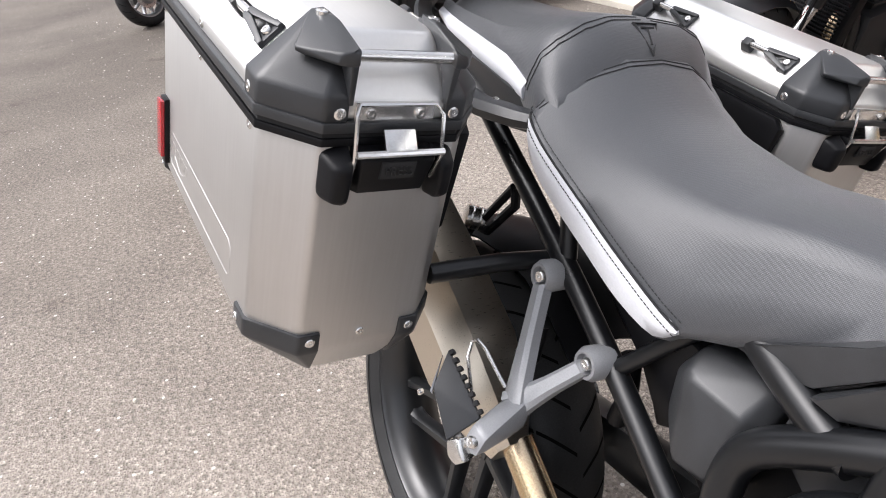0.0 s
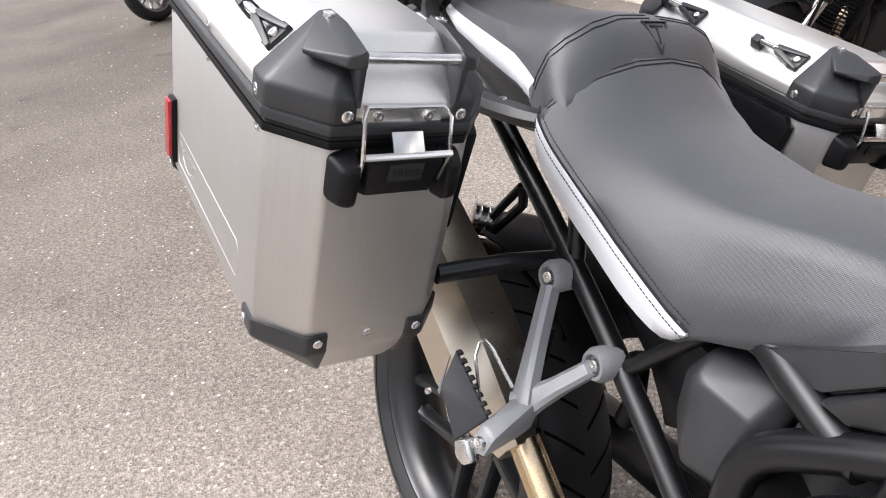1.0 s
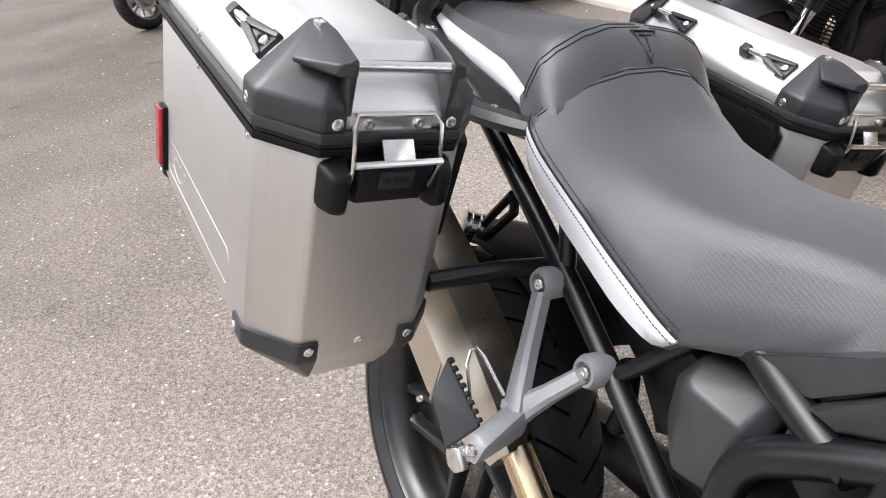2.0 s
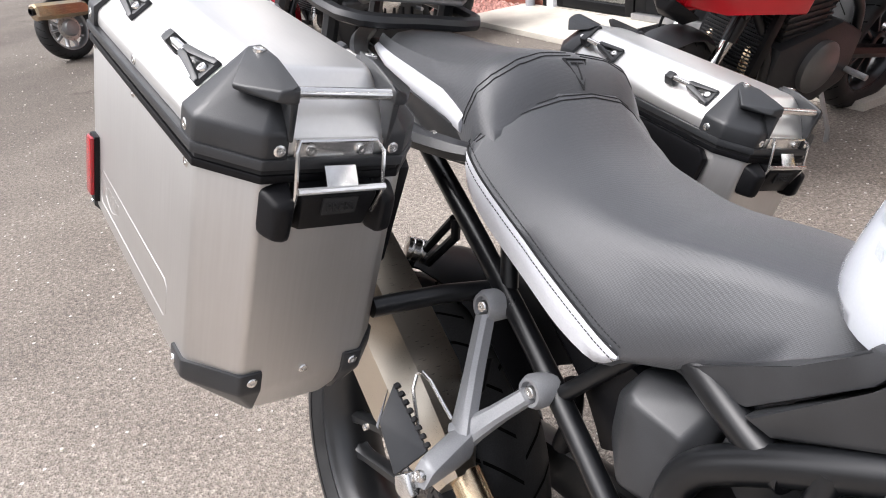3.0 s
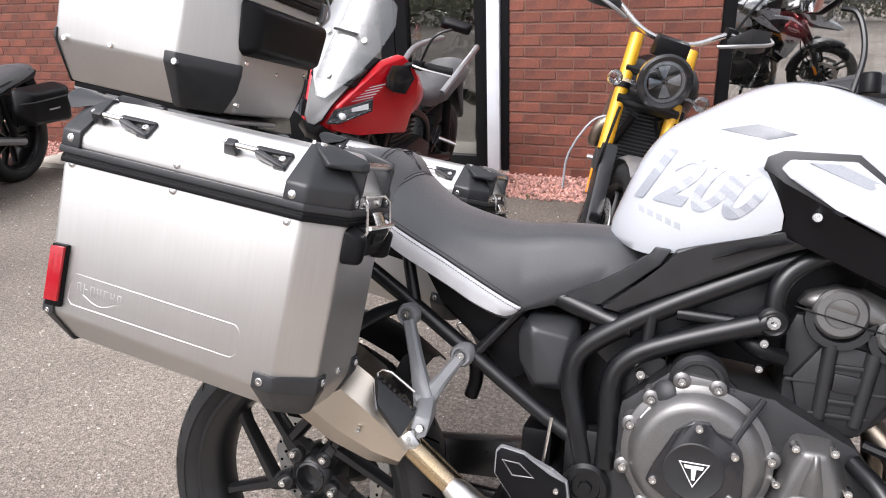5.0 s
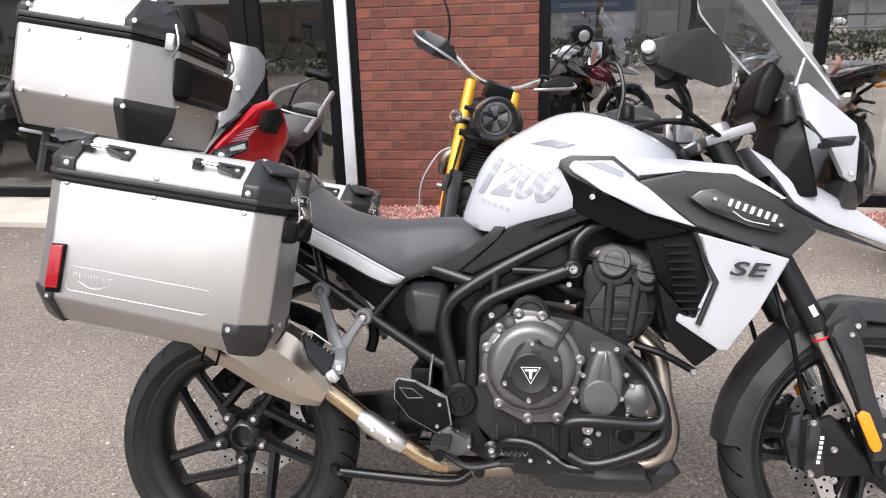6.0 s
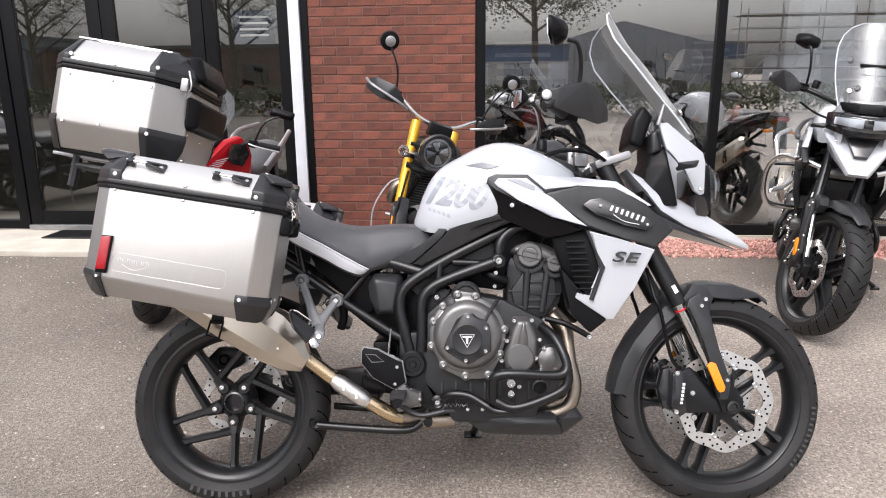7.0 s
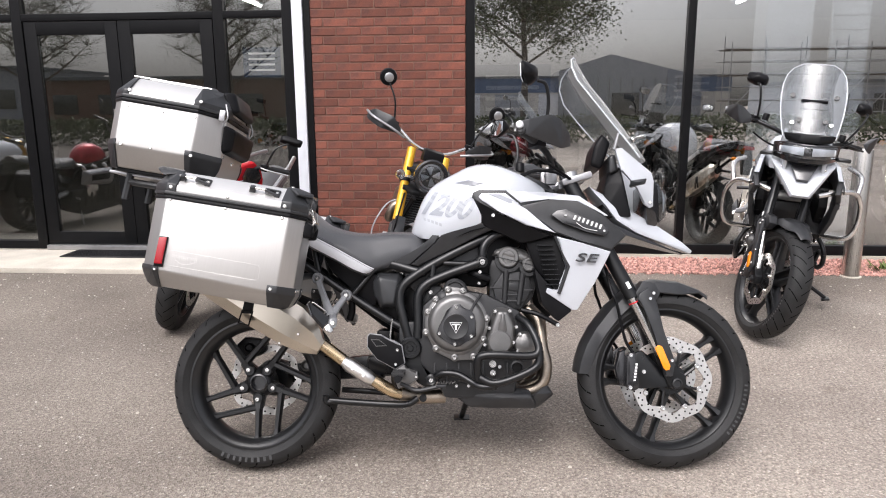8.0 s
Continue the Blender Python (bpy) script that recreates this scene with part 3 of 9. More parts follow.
def adventure_bike(m, label, steer=5.0, guards=False, pale=WHITE):
    bike = thing("motorcycle", m, label, "motorcycle", "parked motorcycles")
    R0, R1 = (-0.020, -0.071, 0.311), (1.538, -0.0656, 0.3243)

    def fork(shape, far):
        """Shifts and shrinks a near-side fork piece to fit the camera's view beside the wheel, or mirrors it to the far
        side, and turns it with the bars.
        """
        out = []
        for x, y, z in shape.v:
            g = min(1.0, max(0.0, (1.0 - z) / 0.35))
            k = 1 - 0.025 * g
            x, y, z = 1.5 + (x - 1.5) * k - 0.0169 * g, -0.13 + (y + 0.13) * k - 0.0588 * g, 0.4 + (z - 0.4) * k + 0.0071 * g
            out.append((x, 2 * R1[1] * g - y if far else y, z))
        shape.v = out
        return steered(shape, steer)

    # rear wheel
    rim, spokes = fork_spoke_rim(R0, 0.244, 0.078)
    w = wheel_part("rear_wheel", rim, WHEEL, bike, "black cast wheel with five pairs of spokes")
    part("spoke", spokes, WHEEL, w)
    for rr, yy in ((0.238, 0.0555), (0.2255, 0.047)):
        part("rim_lip", Shape().lathe([(rr - 0.0016, -yy), (rr, -yy - 0.0022), (rr + 0.0016, -yy), (rr, -yy + 0.003)], R0, (0, 1, 0), 72, ring=True), ENGINE, w)
    part("tyre", tyre_shape(R0, 0.319, 0.244, 0.078), RUBBER, w, "black road tyre")
    part("tread", tread_shape(R0, 0.319, 0.078), RECESS_SHADE, w)
    d, h = disc_shapes(R0, 0.030, 0.112, 0.141, 40, petals=10)
    part("brake_disc", d, DISC, w, "drilled steel disc")
    tagged(part("drilling", h, RECESS_SHADE, w), "drilled holes of the brake disc", kind="stuff")
    nuts = Shape()
    for k in range(5):
        a = radians(198 + 72 * k)
        nuts.bolt((R0[0] + 0.062 * math.cos(a), R0[1] - 0.006, R0[2] + 0.062 * math.sin(a)), (0, -1, 0), 0.0095, 0.014)
    part("wheel_nut", nuts, STEEL, w)
    hubcup = Shape().lathe([(0.034, 0.02), (0.034, -0.004), (0.029, -0.006), (0.027, -0.002), (0.026, 0.05)], R0, (0, 1, 0), 28)
    part("hub_cap", hubcup, BLACKGLOSS, w)
    sidewall = Shape()
    for k in range(9):
        a = -1.98 + 0.083 * k
        sidewall.box((R0[0] + 0.276 * math.cos(a), R0[1] - 0.0775, R0[2] + 0.276 * math.sin(a)), (0.009, 0.0012, 0.017), 0.0, Matrix.Rotation(-a - math.pi / 2, 4, "Y"))
    part("sidewall_mark", sidewall, TYREMARK, w)
    # front wheel, turned with the fork
    rim, spokes = rim_shape(R1, 0.266, 0.06, 0.045, 5, 0.56, 0.05, 0.60, 0.115)
    w = wheel_part("front_wheel", steered(rim, steer), WHEEL, bike, "black cast front wheel")
    part("spoke", steered(spokes, steer), WHEEL, w)
    part("tyre", steered(tyre_shape(R1, 0.336, 0.266, 0.064), steer), RUBBER, w, "black road tyre")
    part("tread", steered(tread_shape(R1, 0.336, 0.064), steer), RECESS_SHADE, w)
    for e in (-1, 1):
        d, h = disc_shapes(R1, R1[1] + e * 0.074, 0.118, 0.155, 64, petals=8)
        dd = part("brake_disc", steered(d, steer), DISC, w, "drilled steel disc")
        tagged(part("drilling", steered(h, steer), RECESS_SHADE, w), "drilled holes of the brake disc", kind="stuff")
        tagged(part("disc_carrier", steered(carrier_shape(R1, R1[1] + e * 0.074, 0.05, 0.116), steer), FRAME, w), "black arms of the brake disc carrier", kind="stuff")
        buttons = Shape()
        for k in range(8):
            a = 2 * math.pi * k / 8 + 0.45
            buttons.lathe([(0.0105, 0.0), (0.0105, 0.005), (0.0085, 0.007), (0.0055, 0.007), (0.0045, 0.003)], (R1[0] + 0.111 * math.cos(a), R1[1] + e * 0.077, R1[2] + 0.111 * math.sin(a)), (0, e, 0), 14)
        part("disc_button", steered(buttons, steer), STEEL, w)
    sw = Shape()
    for k in range(12):
        a = -0.75 + 0.06 * k
        sw.box((R1[0] + 0.297 * math.cos(a), R1[1] - 0.0637, R1[2] + 0.297 * math.sin(a)), (0.007, 0.0010, 0.012), 0.0, Matrix.Rotation(-a - math.pi / 2, 4, "Y"))
    part("sidewall_mark", steered(sw, steer), TYREMARK, w)
    # fork
    e = -1
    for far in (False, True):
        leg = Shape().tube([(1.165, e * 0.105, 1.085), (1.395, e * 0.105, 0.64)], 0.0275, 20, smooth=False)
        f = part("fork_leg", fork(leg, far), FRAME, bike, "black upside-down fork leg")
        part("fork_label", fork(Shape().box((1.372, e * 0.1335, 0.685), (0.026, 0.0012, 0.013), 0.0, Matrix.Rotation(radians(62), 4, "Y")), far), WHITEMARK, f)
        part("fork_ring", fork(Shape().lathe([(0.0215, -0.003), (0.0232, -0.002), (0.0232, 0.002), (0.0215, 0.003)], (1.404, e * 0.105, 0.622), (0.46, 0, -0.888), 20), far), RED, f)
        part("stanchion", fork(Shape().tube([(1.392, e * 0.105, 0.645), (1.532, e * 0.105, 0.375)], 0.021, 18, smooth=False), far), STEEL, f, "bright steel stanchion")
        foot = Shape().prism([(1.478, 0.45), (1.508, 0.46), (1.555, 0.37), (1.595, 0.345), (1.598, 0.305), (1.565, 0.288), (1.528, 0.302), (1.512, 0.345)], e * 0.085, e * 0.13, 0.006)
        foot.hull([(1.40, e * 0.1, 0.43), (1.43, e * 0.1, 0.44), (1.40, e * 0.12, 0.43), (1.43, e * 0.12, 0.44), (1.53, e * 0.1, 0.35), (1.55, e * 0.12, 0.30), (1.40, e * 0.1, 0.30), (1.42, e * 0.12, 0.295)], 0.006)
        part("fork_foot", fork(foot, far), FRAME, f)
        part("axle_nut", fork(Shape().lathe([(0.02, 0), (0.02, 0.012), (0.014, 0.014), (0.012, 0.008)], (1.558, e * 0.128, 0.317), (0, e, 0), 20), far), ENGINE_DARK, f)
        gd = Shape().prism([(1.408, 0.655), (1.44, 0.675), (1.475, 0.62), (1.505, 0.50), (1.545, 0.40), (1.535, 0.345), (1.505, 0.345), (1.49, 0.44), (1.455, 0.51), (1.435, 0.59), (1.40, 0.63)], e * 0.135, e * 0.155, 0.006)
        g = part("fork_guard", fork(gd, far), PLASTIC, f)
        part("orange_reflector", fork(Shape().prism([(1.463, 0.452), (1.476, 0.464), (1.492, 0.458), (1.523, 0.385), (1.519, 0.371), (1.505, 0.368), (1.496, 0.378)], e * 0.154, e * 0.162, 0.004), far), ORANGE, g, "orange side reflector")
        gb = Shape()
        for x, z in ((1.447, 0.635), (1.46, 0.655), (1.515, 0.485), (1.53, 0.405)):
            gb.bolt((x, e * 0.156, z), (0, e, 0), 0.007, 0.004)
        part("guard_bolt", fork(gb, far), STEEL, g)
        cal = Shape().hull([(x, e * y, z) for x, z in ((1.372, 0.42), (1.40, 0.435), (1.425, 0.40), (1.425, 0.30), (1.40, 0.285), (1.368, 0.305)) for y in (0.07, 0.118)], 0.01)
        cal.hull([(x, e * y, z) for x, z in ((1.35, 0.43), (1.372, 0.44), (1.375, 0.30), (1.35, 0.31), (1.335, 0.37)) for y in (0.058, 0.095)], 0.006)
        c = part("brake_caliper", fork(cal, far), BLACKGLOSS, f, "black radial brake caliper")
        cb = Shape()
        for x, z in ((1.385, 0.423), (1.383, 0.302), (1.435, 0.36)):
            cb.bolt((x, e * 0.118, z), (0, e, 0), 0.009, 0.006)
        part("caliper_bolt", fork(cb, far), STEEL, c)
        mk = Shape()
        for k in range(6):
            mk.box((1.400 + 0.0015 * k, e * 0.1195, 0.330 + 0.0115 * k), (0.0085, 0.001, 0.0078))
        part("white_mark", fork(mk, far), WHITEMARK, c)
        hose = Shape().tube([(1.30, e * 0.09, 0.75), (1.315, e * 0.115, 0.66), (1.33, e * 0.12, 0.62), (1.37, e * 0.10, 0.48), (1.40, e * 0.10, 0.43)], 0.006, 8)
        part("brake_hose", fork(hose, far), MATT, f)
    tc = both(lambda e: Shape().box((1.190, e * 0.105, 1.094), (0.118, 0.072, 0.026), 0.008, Matrix.Rotation(radians(-18), 4, "Y")).lathe([(0.030, -0.016), (0.030, 0.020), (0.026, 0.026), (0.012, 0.026)], (1.172, e * 0.105, 1.096), (-0.30, 0, 0.95), 22))
    tc.hull([(1.13, y, z) for y in (-0.09, 0.09) for z in (1.055, 1.08)] + [(1.235, y, z) for y in (-0.08, 0.08) for z in (1.09, 1.115)], 0.006)
    yk = part("fork_clamp", steered(tc, steer), ALLOY, bike, "bare alloy top clamp")
    lc = both(lambda e: Shape().box((1.275, e * 0.105, 0.87), (0.08, 0.075, 0.045), 0.008, Matrix.Rotation(radians(-27), 4, "Y")))
    lc.box((1.27, 0, 0.87), (0.06, 0.2, 0.04), 0.006, Matrix.Rotation(radians(-27), 4, "Y"))
    part("lower_clamp", steered(lc, steer), FRAME, bike)
    # front mudguard
    mud = Shape()
    arc = []
    for a, rr, hw in ((176, 0.364, 0.060), (168, 0.362, 0.066), (158, 0.360, 0.070), (146, 0.358, 0.072), (130, 0.365, 0.078), (112, 0.385, 0.08), (98, 0.385, 0.078), (84, 0.375, 0.07), (70, 0.365, 0.055), (62, 0.358, 0.03)):
        ca, sa = math.cos(radians(a)), math.sin(radians(a))
        row = []
        for t in (-1.0, -0.85, -0.4, 0, 0.4, 0.85, 1.0):
            drop = 0.05 if abs(t) == 1.0 else 0.018 * abs(t) ** 3
            if a < 80 and abs(t) == 1.0:
                drop = 0.015
            row.append((1.562 + (rr - drop) * ca, t * hw, 0.322 + (rr - drop) * sa))
        inner = [(1.562 + (math.hypot(p[0] - 1.562, p[2] - 0.322) - 0.004) * ca, p[1] * 0.96, 0.322 + (math.hypot(p[0] - 1.562, p[2] - 0.322) - 0.004) * sa) for p in row[::-1]]
        arc.append(row + inner)
    mud.loft(arc)
    mud.v = [(1.562 + (x - 1.562) * 0.985 - 0.020, y * 0.97 + R1[1], 0.322 + (z - 0.322) * 0.985 + 0.010) for x, y, z in mud.v]
    mf = part("front_mudguard", steered(mud, steer), PLASTIC, bike, "dark grey plastic front mudguard", 50)
    stay = both(lambda e: Shape().prism([(1.40, 0.655), (1.43, 0.70), (1.475, 0.692), (1.50, 0.655), (1.475, 0.615), (1.43, 0.60)], e * 0.08, e * 0.128, 0.006))
    stay.v = [(1.562 + (x - 1.562) * 0.975 - 0.020, y * 0.97 + R1[1], 0.322 + (z - 0.322) * 0.975 + 0.010) for x, y, z in stay.v]
    part("mudguard_stay", steered(stay, steer), PLASTIC, mf)
    # swing arm, shaft side and linkage
    arm = Shape().hull([(0.02, 0.10, 0.37), (0.02, 0.10, 0.29), (0.02, 0.16, 0.37), (0.02, 0.16, 0.29), (0.55, 0.09, 0.43), (0.55, 0.09, 0.33), (0.55, 0.16, 0.43), (0.55, 0.16, 0.33)], 0.02)
    arm.hull([(0.40, -0.09, 0.42), (0.40, 0.12, 0.42), (0.56, -0.10, 0.44), (0.56, 0.12, 0.44), (0.40, -0.07, 0.34), (0.56, -0.10, 0.35), (0.40, 0.1, 0.34), (0.56, 0.1, 0.35)], 0.02)
    arm.lathe([(0.06, -0.05), (0.075, -0.03), (0.075, 0.05), (0.05, 0.07)], (0.0, 0.12, 0.3205), (0, 1, 0), 24)
    part("swing_arm", arm, FRAME, bike, "black cast swing arm")
    inner = Shape().hull([(0.33, -0.06, 0.63), (0.33, 0.06, 0.63), (0.62, -0.10, 0.74), (0.62, 0.10, 0.74), (0.62, -0.1, 0.46), (0.62, 0.1, 0.46), (0.46, -0.06, 0.53), (0.46, 0.06, 0.53)], 0.02)
    part("rear_hugger", inner, MATT, bike, "matt black inner mudguard and linkage cover")
    cal = Shape().hull([(x, y, z) for x, z in ((-0.145, 0.44), (-0.10, 0.485), (-0.02, 0.475), (-0.01, 0.43), (-0.06, 0.405), (-0.125, 0.405)) for y in (0.0, 0.075)], 0.012)
    cal.lathe([(0.020, -0.02), (0.020, 0.012), (0.015, 0.016), (0.011, 0.010)], (-0.078, 0.0, 0.442), (0, -1, 0), 20)
    part("rear_caliper", cal, MATT, bike, "black rear brake caliper")
    part("axle_adjuster", Shape().lathe([(0.020, -0.03), (0.023, -0.012), (0.023, 0.006), (0.016, 0.010), (0.012, 0.002), (0.006, 0.002)], (0.142, 0.045, 0.368), (0, -1, 0), 24), ENGINE, bike)
    hug = Shape()
    rows = []
    for a in range(50, 122, 12):
        ca, sa = math.cos(radians(a)), math.sin(radians(a))
        rows.append([(0.352 * ca, t * 0.085, 0.326 + 0.352 * sa - 0.02 * abs(t) ** 3) for t in (-1, -0.6, 0, 0.6, 1)] + [(0.348 * ca, t * 0.083, 0.326 + 0.348 * sa - 0.02 * abs(t) ** 3) for t in (1, 0.6, 0, -0.6, -1)])
    hug.loft(rows)
    part("tyre_hugger", hug, MATT, bike)
    # main frame tubes
    for e in (-1, 1):
        up = Shape().tube([(0.565, e * 0.155, 0.50), (0.55, e * 0.155, 0.56), (0.533, e * 0.15, 0.635), (0.545, e * 0.148, 0.69), (0.60, e * 0.146, 0.735), (0.695, e * 0.142, 0.79), (0.80, e * 0.135, 0.842), (0.90, e * 0.12, 0.89), (1.05, e * 0.09, 0.97)], 0.019, 14)
        fr = part("frame_tube", up, FRAME, bike, "satin black steel frame tube")
        lo = Shape().tube([(0.602, e * 0.16, 0.50), (0.604, e * 0.16, 0.56), (0.603, e * 0.158, 0.65), (0.632, e * 0.156, 0.695), (0.70, e * 0.154, 0.728), (0.80, e * 0.152, 0.764), (0.845, e * 0.15, 0.78)], 0.019, 14)
        part("frame_tube", lo, FRAME, bike)
        lu = Shape().tube([(0.845, e * 0.15, 0.78), (0.85, e * 0.148, 0.833), (0.878, e * 0.14, 0.868), (0.93, e * 0.13, 0.892), (1.04, e * 0.11, 0.91)], 0.016, 12)
        part("frame_tube", lu, FRAME, bike)
        part("frame_brace", Shape().tube([(0.66, e * 0.152, 0.77), (0.655, e * 0.154, 0.712)], 0.012, 10).tube([(0.70, e * 0.148, 0.775), (0.83, e * 0.15, 0.77)], 0.011, 10), FRAME, bike)
        plate = Shape().prism([(0.53, 0.56), (0.625, 0.56), (0.625, 0.47), (0.60, 0.40), (0.67, 0.33), (0.655, 0.30), (0.60, 0.33), (0.545, 0.40), (0.53, 0.47)], e * 0.125, e * 0.165, 0.012)
        part("pivot_plate", plate, FRAME, bike)
        pv = Shape().lathe([(0.042, 0), (0.042, 0.012), (0.036, 0.018), (0.026, 0.018), (0.024, 0.012), (0.012, 0.012), (0.010, 0.018), (0.004, 0.018)], (0.574, e * 0.163, 0.462), (0, e, 0), 28)
        part("pivot_cap", pv, FRAME, bike)
        jt = Shape().lathe([(0.024, -0.02), (0.024, 0.010), (0.020, 0.014), (0.015, 0.010)], (0.845, e * 0.155, 0.78), (0, e, 0), 24)
        j = part("engine_mount", jt, FRAME, bike)
        part("mount_bolt", Shape().bolt((0.845, e * 0.164, 0.78), (0, e, 0), 0.0125, 0.008), STEEL, j, "bright mounting bolt")
        # subframe
        sub = Shape().tube([(0.545, e * 0.15, 0.535), (0.49, e * 0.145, 0.565), (0.335, e * 0.13, 0.66), (0.21, e * 0.128, 0.742), (0.03, e * 0.128, 0.855), (-0.10, e * 0.12, 0.92), (-0.30, e * 0.10, 0.97)], 0.0145, 12, steps=3)
        sb = part("subframe_tube", sub, FRAME, bike, "satin black bolt-on subframe tube")
        part("subframe_strut", Shape().tube([(0.35, e * 0.13, 0.655), (0.41, e * 0.12, 0.725), (0.46, e * 0.11, 0.78)], 0.011, 10), FRAME, sb)
        part("subframe_strut", Shape().tube([(0.222, e * 0.125, 0.74), (0.205, e * 0.125, 0.82), (0.20, e * 0.12, 0.88)], 0.012, 10), FRAME, sb)
        part("pannier_rail", Shape().tube([(0.20, e * 0.12, 0.73), (0.178, e * 0.20, 0.727), (0.172, e * 0.30, 0.725)], 0.0125, 12, smooth=False), FRAME, sb)
        part("seat_rail", Shape().tube([(0.455, e * 0.10, 0.785), (0.53, e * 0.122, 0.765), (0.60, e * 0.140, 0.745), (0.63, e * 0.146, 0.742)], 0.018, 14), FRAME, sb)
        # passenger footrest hanger
        hg = Shape()
        for x, z in ((0.221, 0.712), (0.331, 0.648)):
            hg.lathe([(0.012, -0.025), (0.021, -0.02), (0.022, 0.008), (0.018, 0.016), (0.014, 0.016), (0.012, 0.008)], (x, e * 0.15, z), (0, e, 0), 22)
        for x, z in ((0.221, 0.712), (0.331, 0.648)):
            p0, p1 = Vector((x, e * 0.158, z)), Vector((0.284, e * 0.222, 0.572))
            d = (p1 - p0).normalized()
            nrm = Vector((d.z, 0, -d.x)).normalized()
            out = Vector((0, e, 0))
            rings = []
            for t, wd in ((0.06, 0.0105), (0.5, 0.0118), (0.85, 0.016), (1.02, 0.020)):
                p = p0.lerp(p1, t)
                rings.append([p + nrm * wd * a + out * 0.010 * b for a, b in ((-1, -1), (1, -1), (1, 0.4), (0.6, 1), (-0.6, 1), (-1, 0.4))])
            hg.loft(rings)
        hg.hull([(0.268, e * 0.205, 0.585), (0.300, e * 0.205, 0.590), (0.262, e * 0.22, 0.552), (0.308, e * 0.215, 0.552), (0.292, e * 0.285, 0.566), (0.318, e * 0.28, 0.560), (0.282, e * 0.29, 0.528), (0.314, e * 0.29, 0.530), (0.285, e * 0.24, 0.535)], 0.006)
        hgp = part("footrest_hanger", hg, HANGER, bike, "silver-grey cast passenger footrest hanger")
        hb = Shape()
        for x, z in ((0.221, 0.712), (0.331, 0.648)):
            hb.bolt((x, e * 0.162, z), (0, e, 0), 0.0085, 0.005)
        hb.bolt((0.303, e * 0.287, 0.547), (0, e, 0.2), 0.008, 0.006)
        part("hanger_bolt", hb, STEEL, hgp)
        # the rest is folded up along the silencer
        ca, cb, cc, cd = (Vector((x, e * y, z)) for x, y, z in ((0.217, 0.284, 0.624), (0.232, 0.309, 0.583), (0.276, 0.307, 0.534), (0.288, 0.271, 0.567)))
        nrm = (cd - ca).cross(cb - ca).normalized() * (1 if (cd - ca).cross(cb - ca).y * e > 0 else -1)
        peg = Shape().hull([c + nrm * h for c in (ca, cb, cc, cd) for h in (0.002, -0.014)], 0.003)
        pf = part("passenger_footrest", peg, PLASTIC, hgp, "folded rubber-covered footrest")
        along = (cd - ca).normalized()
        edge = along.cross(nrm).normalized()
        if (ca - cb).dot(edge) < 0:
            edge = -edge
        turn = Matrix((along, edge, nrm)).transposed().to_4x4()
        for k in range(8):
            part("footrest_rib", Shape().box(tuple(ca.lerp(cd, 0.05 + 0.125 * k) + edge * 0.002 - nrm * 0.004), (0.0062, 0.007, 0.017), 0.0015, turn), RUBBER, pf)
        part("footrest_plate", Shape().hull([c - nrm * h - edge * 0.004 for c in (ca.lerp(cd, 0.02) - edge * 0.006, ca.lerp(cb, 1.05), cb.lerp(cc, 0.1)) for h in (0.002, 0.008)], 0.001), HANGER, pf)
        part("footrest_hinge", Shape().hull([(x, e * y, z) for x, y, z in ((0.276, 0.308, 0.535), (0.292, 0.302, 0.548), (0.308, 0.300, 0.524), (0.300, 0.306, 0.514), (0.284, 0.309, 0.518), (0.276, 0.292, 0.535), (0.292, 0.286, 0.548), (0.308, 0.288, 0.524), (0.290, 0.294, 0.514))], 0.003), STEEL, hgp, "bright footrest hinge")
        part("footrest_guard", Shape().tube([(0.268, e * 0.226, 0.588), (0.225, e * 0.234, 0.620), (0.208, e * 0.236, 0.624), (0.199, e * 0.238, 0.616), (0.206, e * 0.246, 0.600), (0.262, e * 0.262, 0.548)], 0.0026, 8, smooth=False), STEEL, hgp)
        # side panels below the tank and behind the frame
        sp = Shape().sheet([(0.575, e * 0.150, 0.771), (0.672, e * 0.164, 0.850), (0.690, e * 0.169, 0.881), (0.725, e * 0.171, 0.892), (0.808, e * 0.176, 0.914), (0.845, e * 0.176, 0.925), (0.893, e * 0.168, 0.925), (0.900, e * 0.160, 0.905), (0.851, e * 0.156, 0.888), (0.73, e * 0.155, 0.828), (0.605, e * 0.150, 0.766)], (0, -e * 0.03, 0), 0.004)
        part("side_panel", sp, PLASTIC, bike, "charcoal plastic side panel")
        ss = Shape().sheet([(0.462, e * 0.118, 0.757), (0.513, e * 0.136, 0.783), (0.60, e * 0.142, 0.832), (0.645, e * 0.150, 0.862), (0.655, e * 0.154, 0.882), (0.683, e * 0.156, 0.880), (0.666, e * 0.153, 0.852), (0.572, e * 0.140, 0.774), (0.53, e * 0.132, 0.762)], (0, -e * 0.03, 0), 0.004)
        part("seat_panel", ss, PLASTIC, bike)
        sp2 = Shape().prism([(0.56, 0.775), (0.585, 0.815), (0.65, 0.862), (0.74, 0.895), (0.80, 0.895), (0.86, 0.86), (0.86, 0.79), (0.70, 0.715), (0.60, 0.66), (0.55, 0.70)], e * 0.09, e * 0.125, 0.006)
        part("inner_panel", sp2, PLASTIC, bike)
        # black sheet over the side panel: shade of its crease put into the colour
        part("panel_crease", Shape().sheet([(0.745, e * 0.1735, 0.872), (0.80, e * 0.1752, 0.897), (0.848, e * 0.1765, 0.910), (0.862, e * 0.1745, 0.908), (0.80, e * 0.1745, 0.891)], (0, -e * 0.006, 0), 0.0006), MATT, bike)
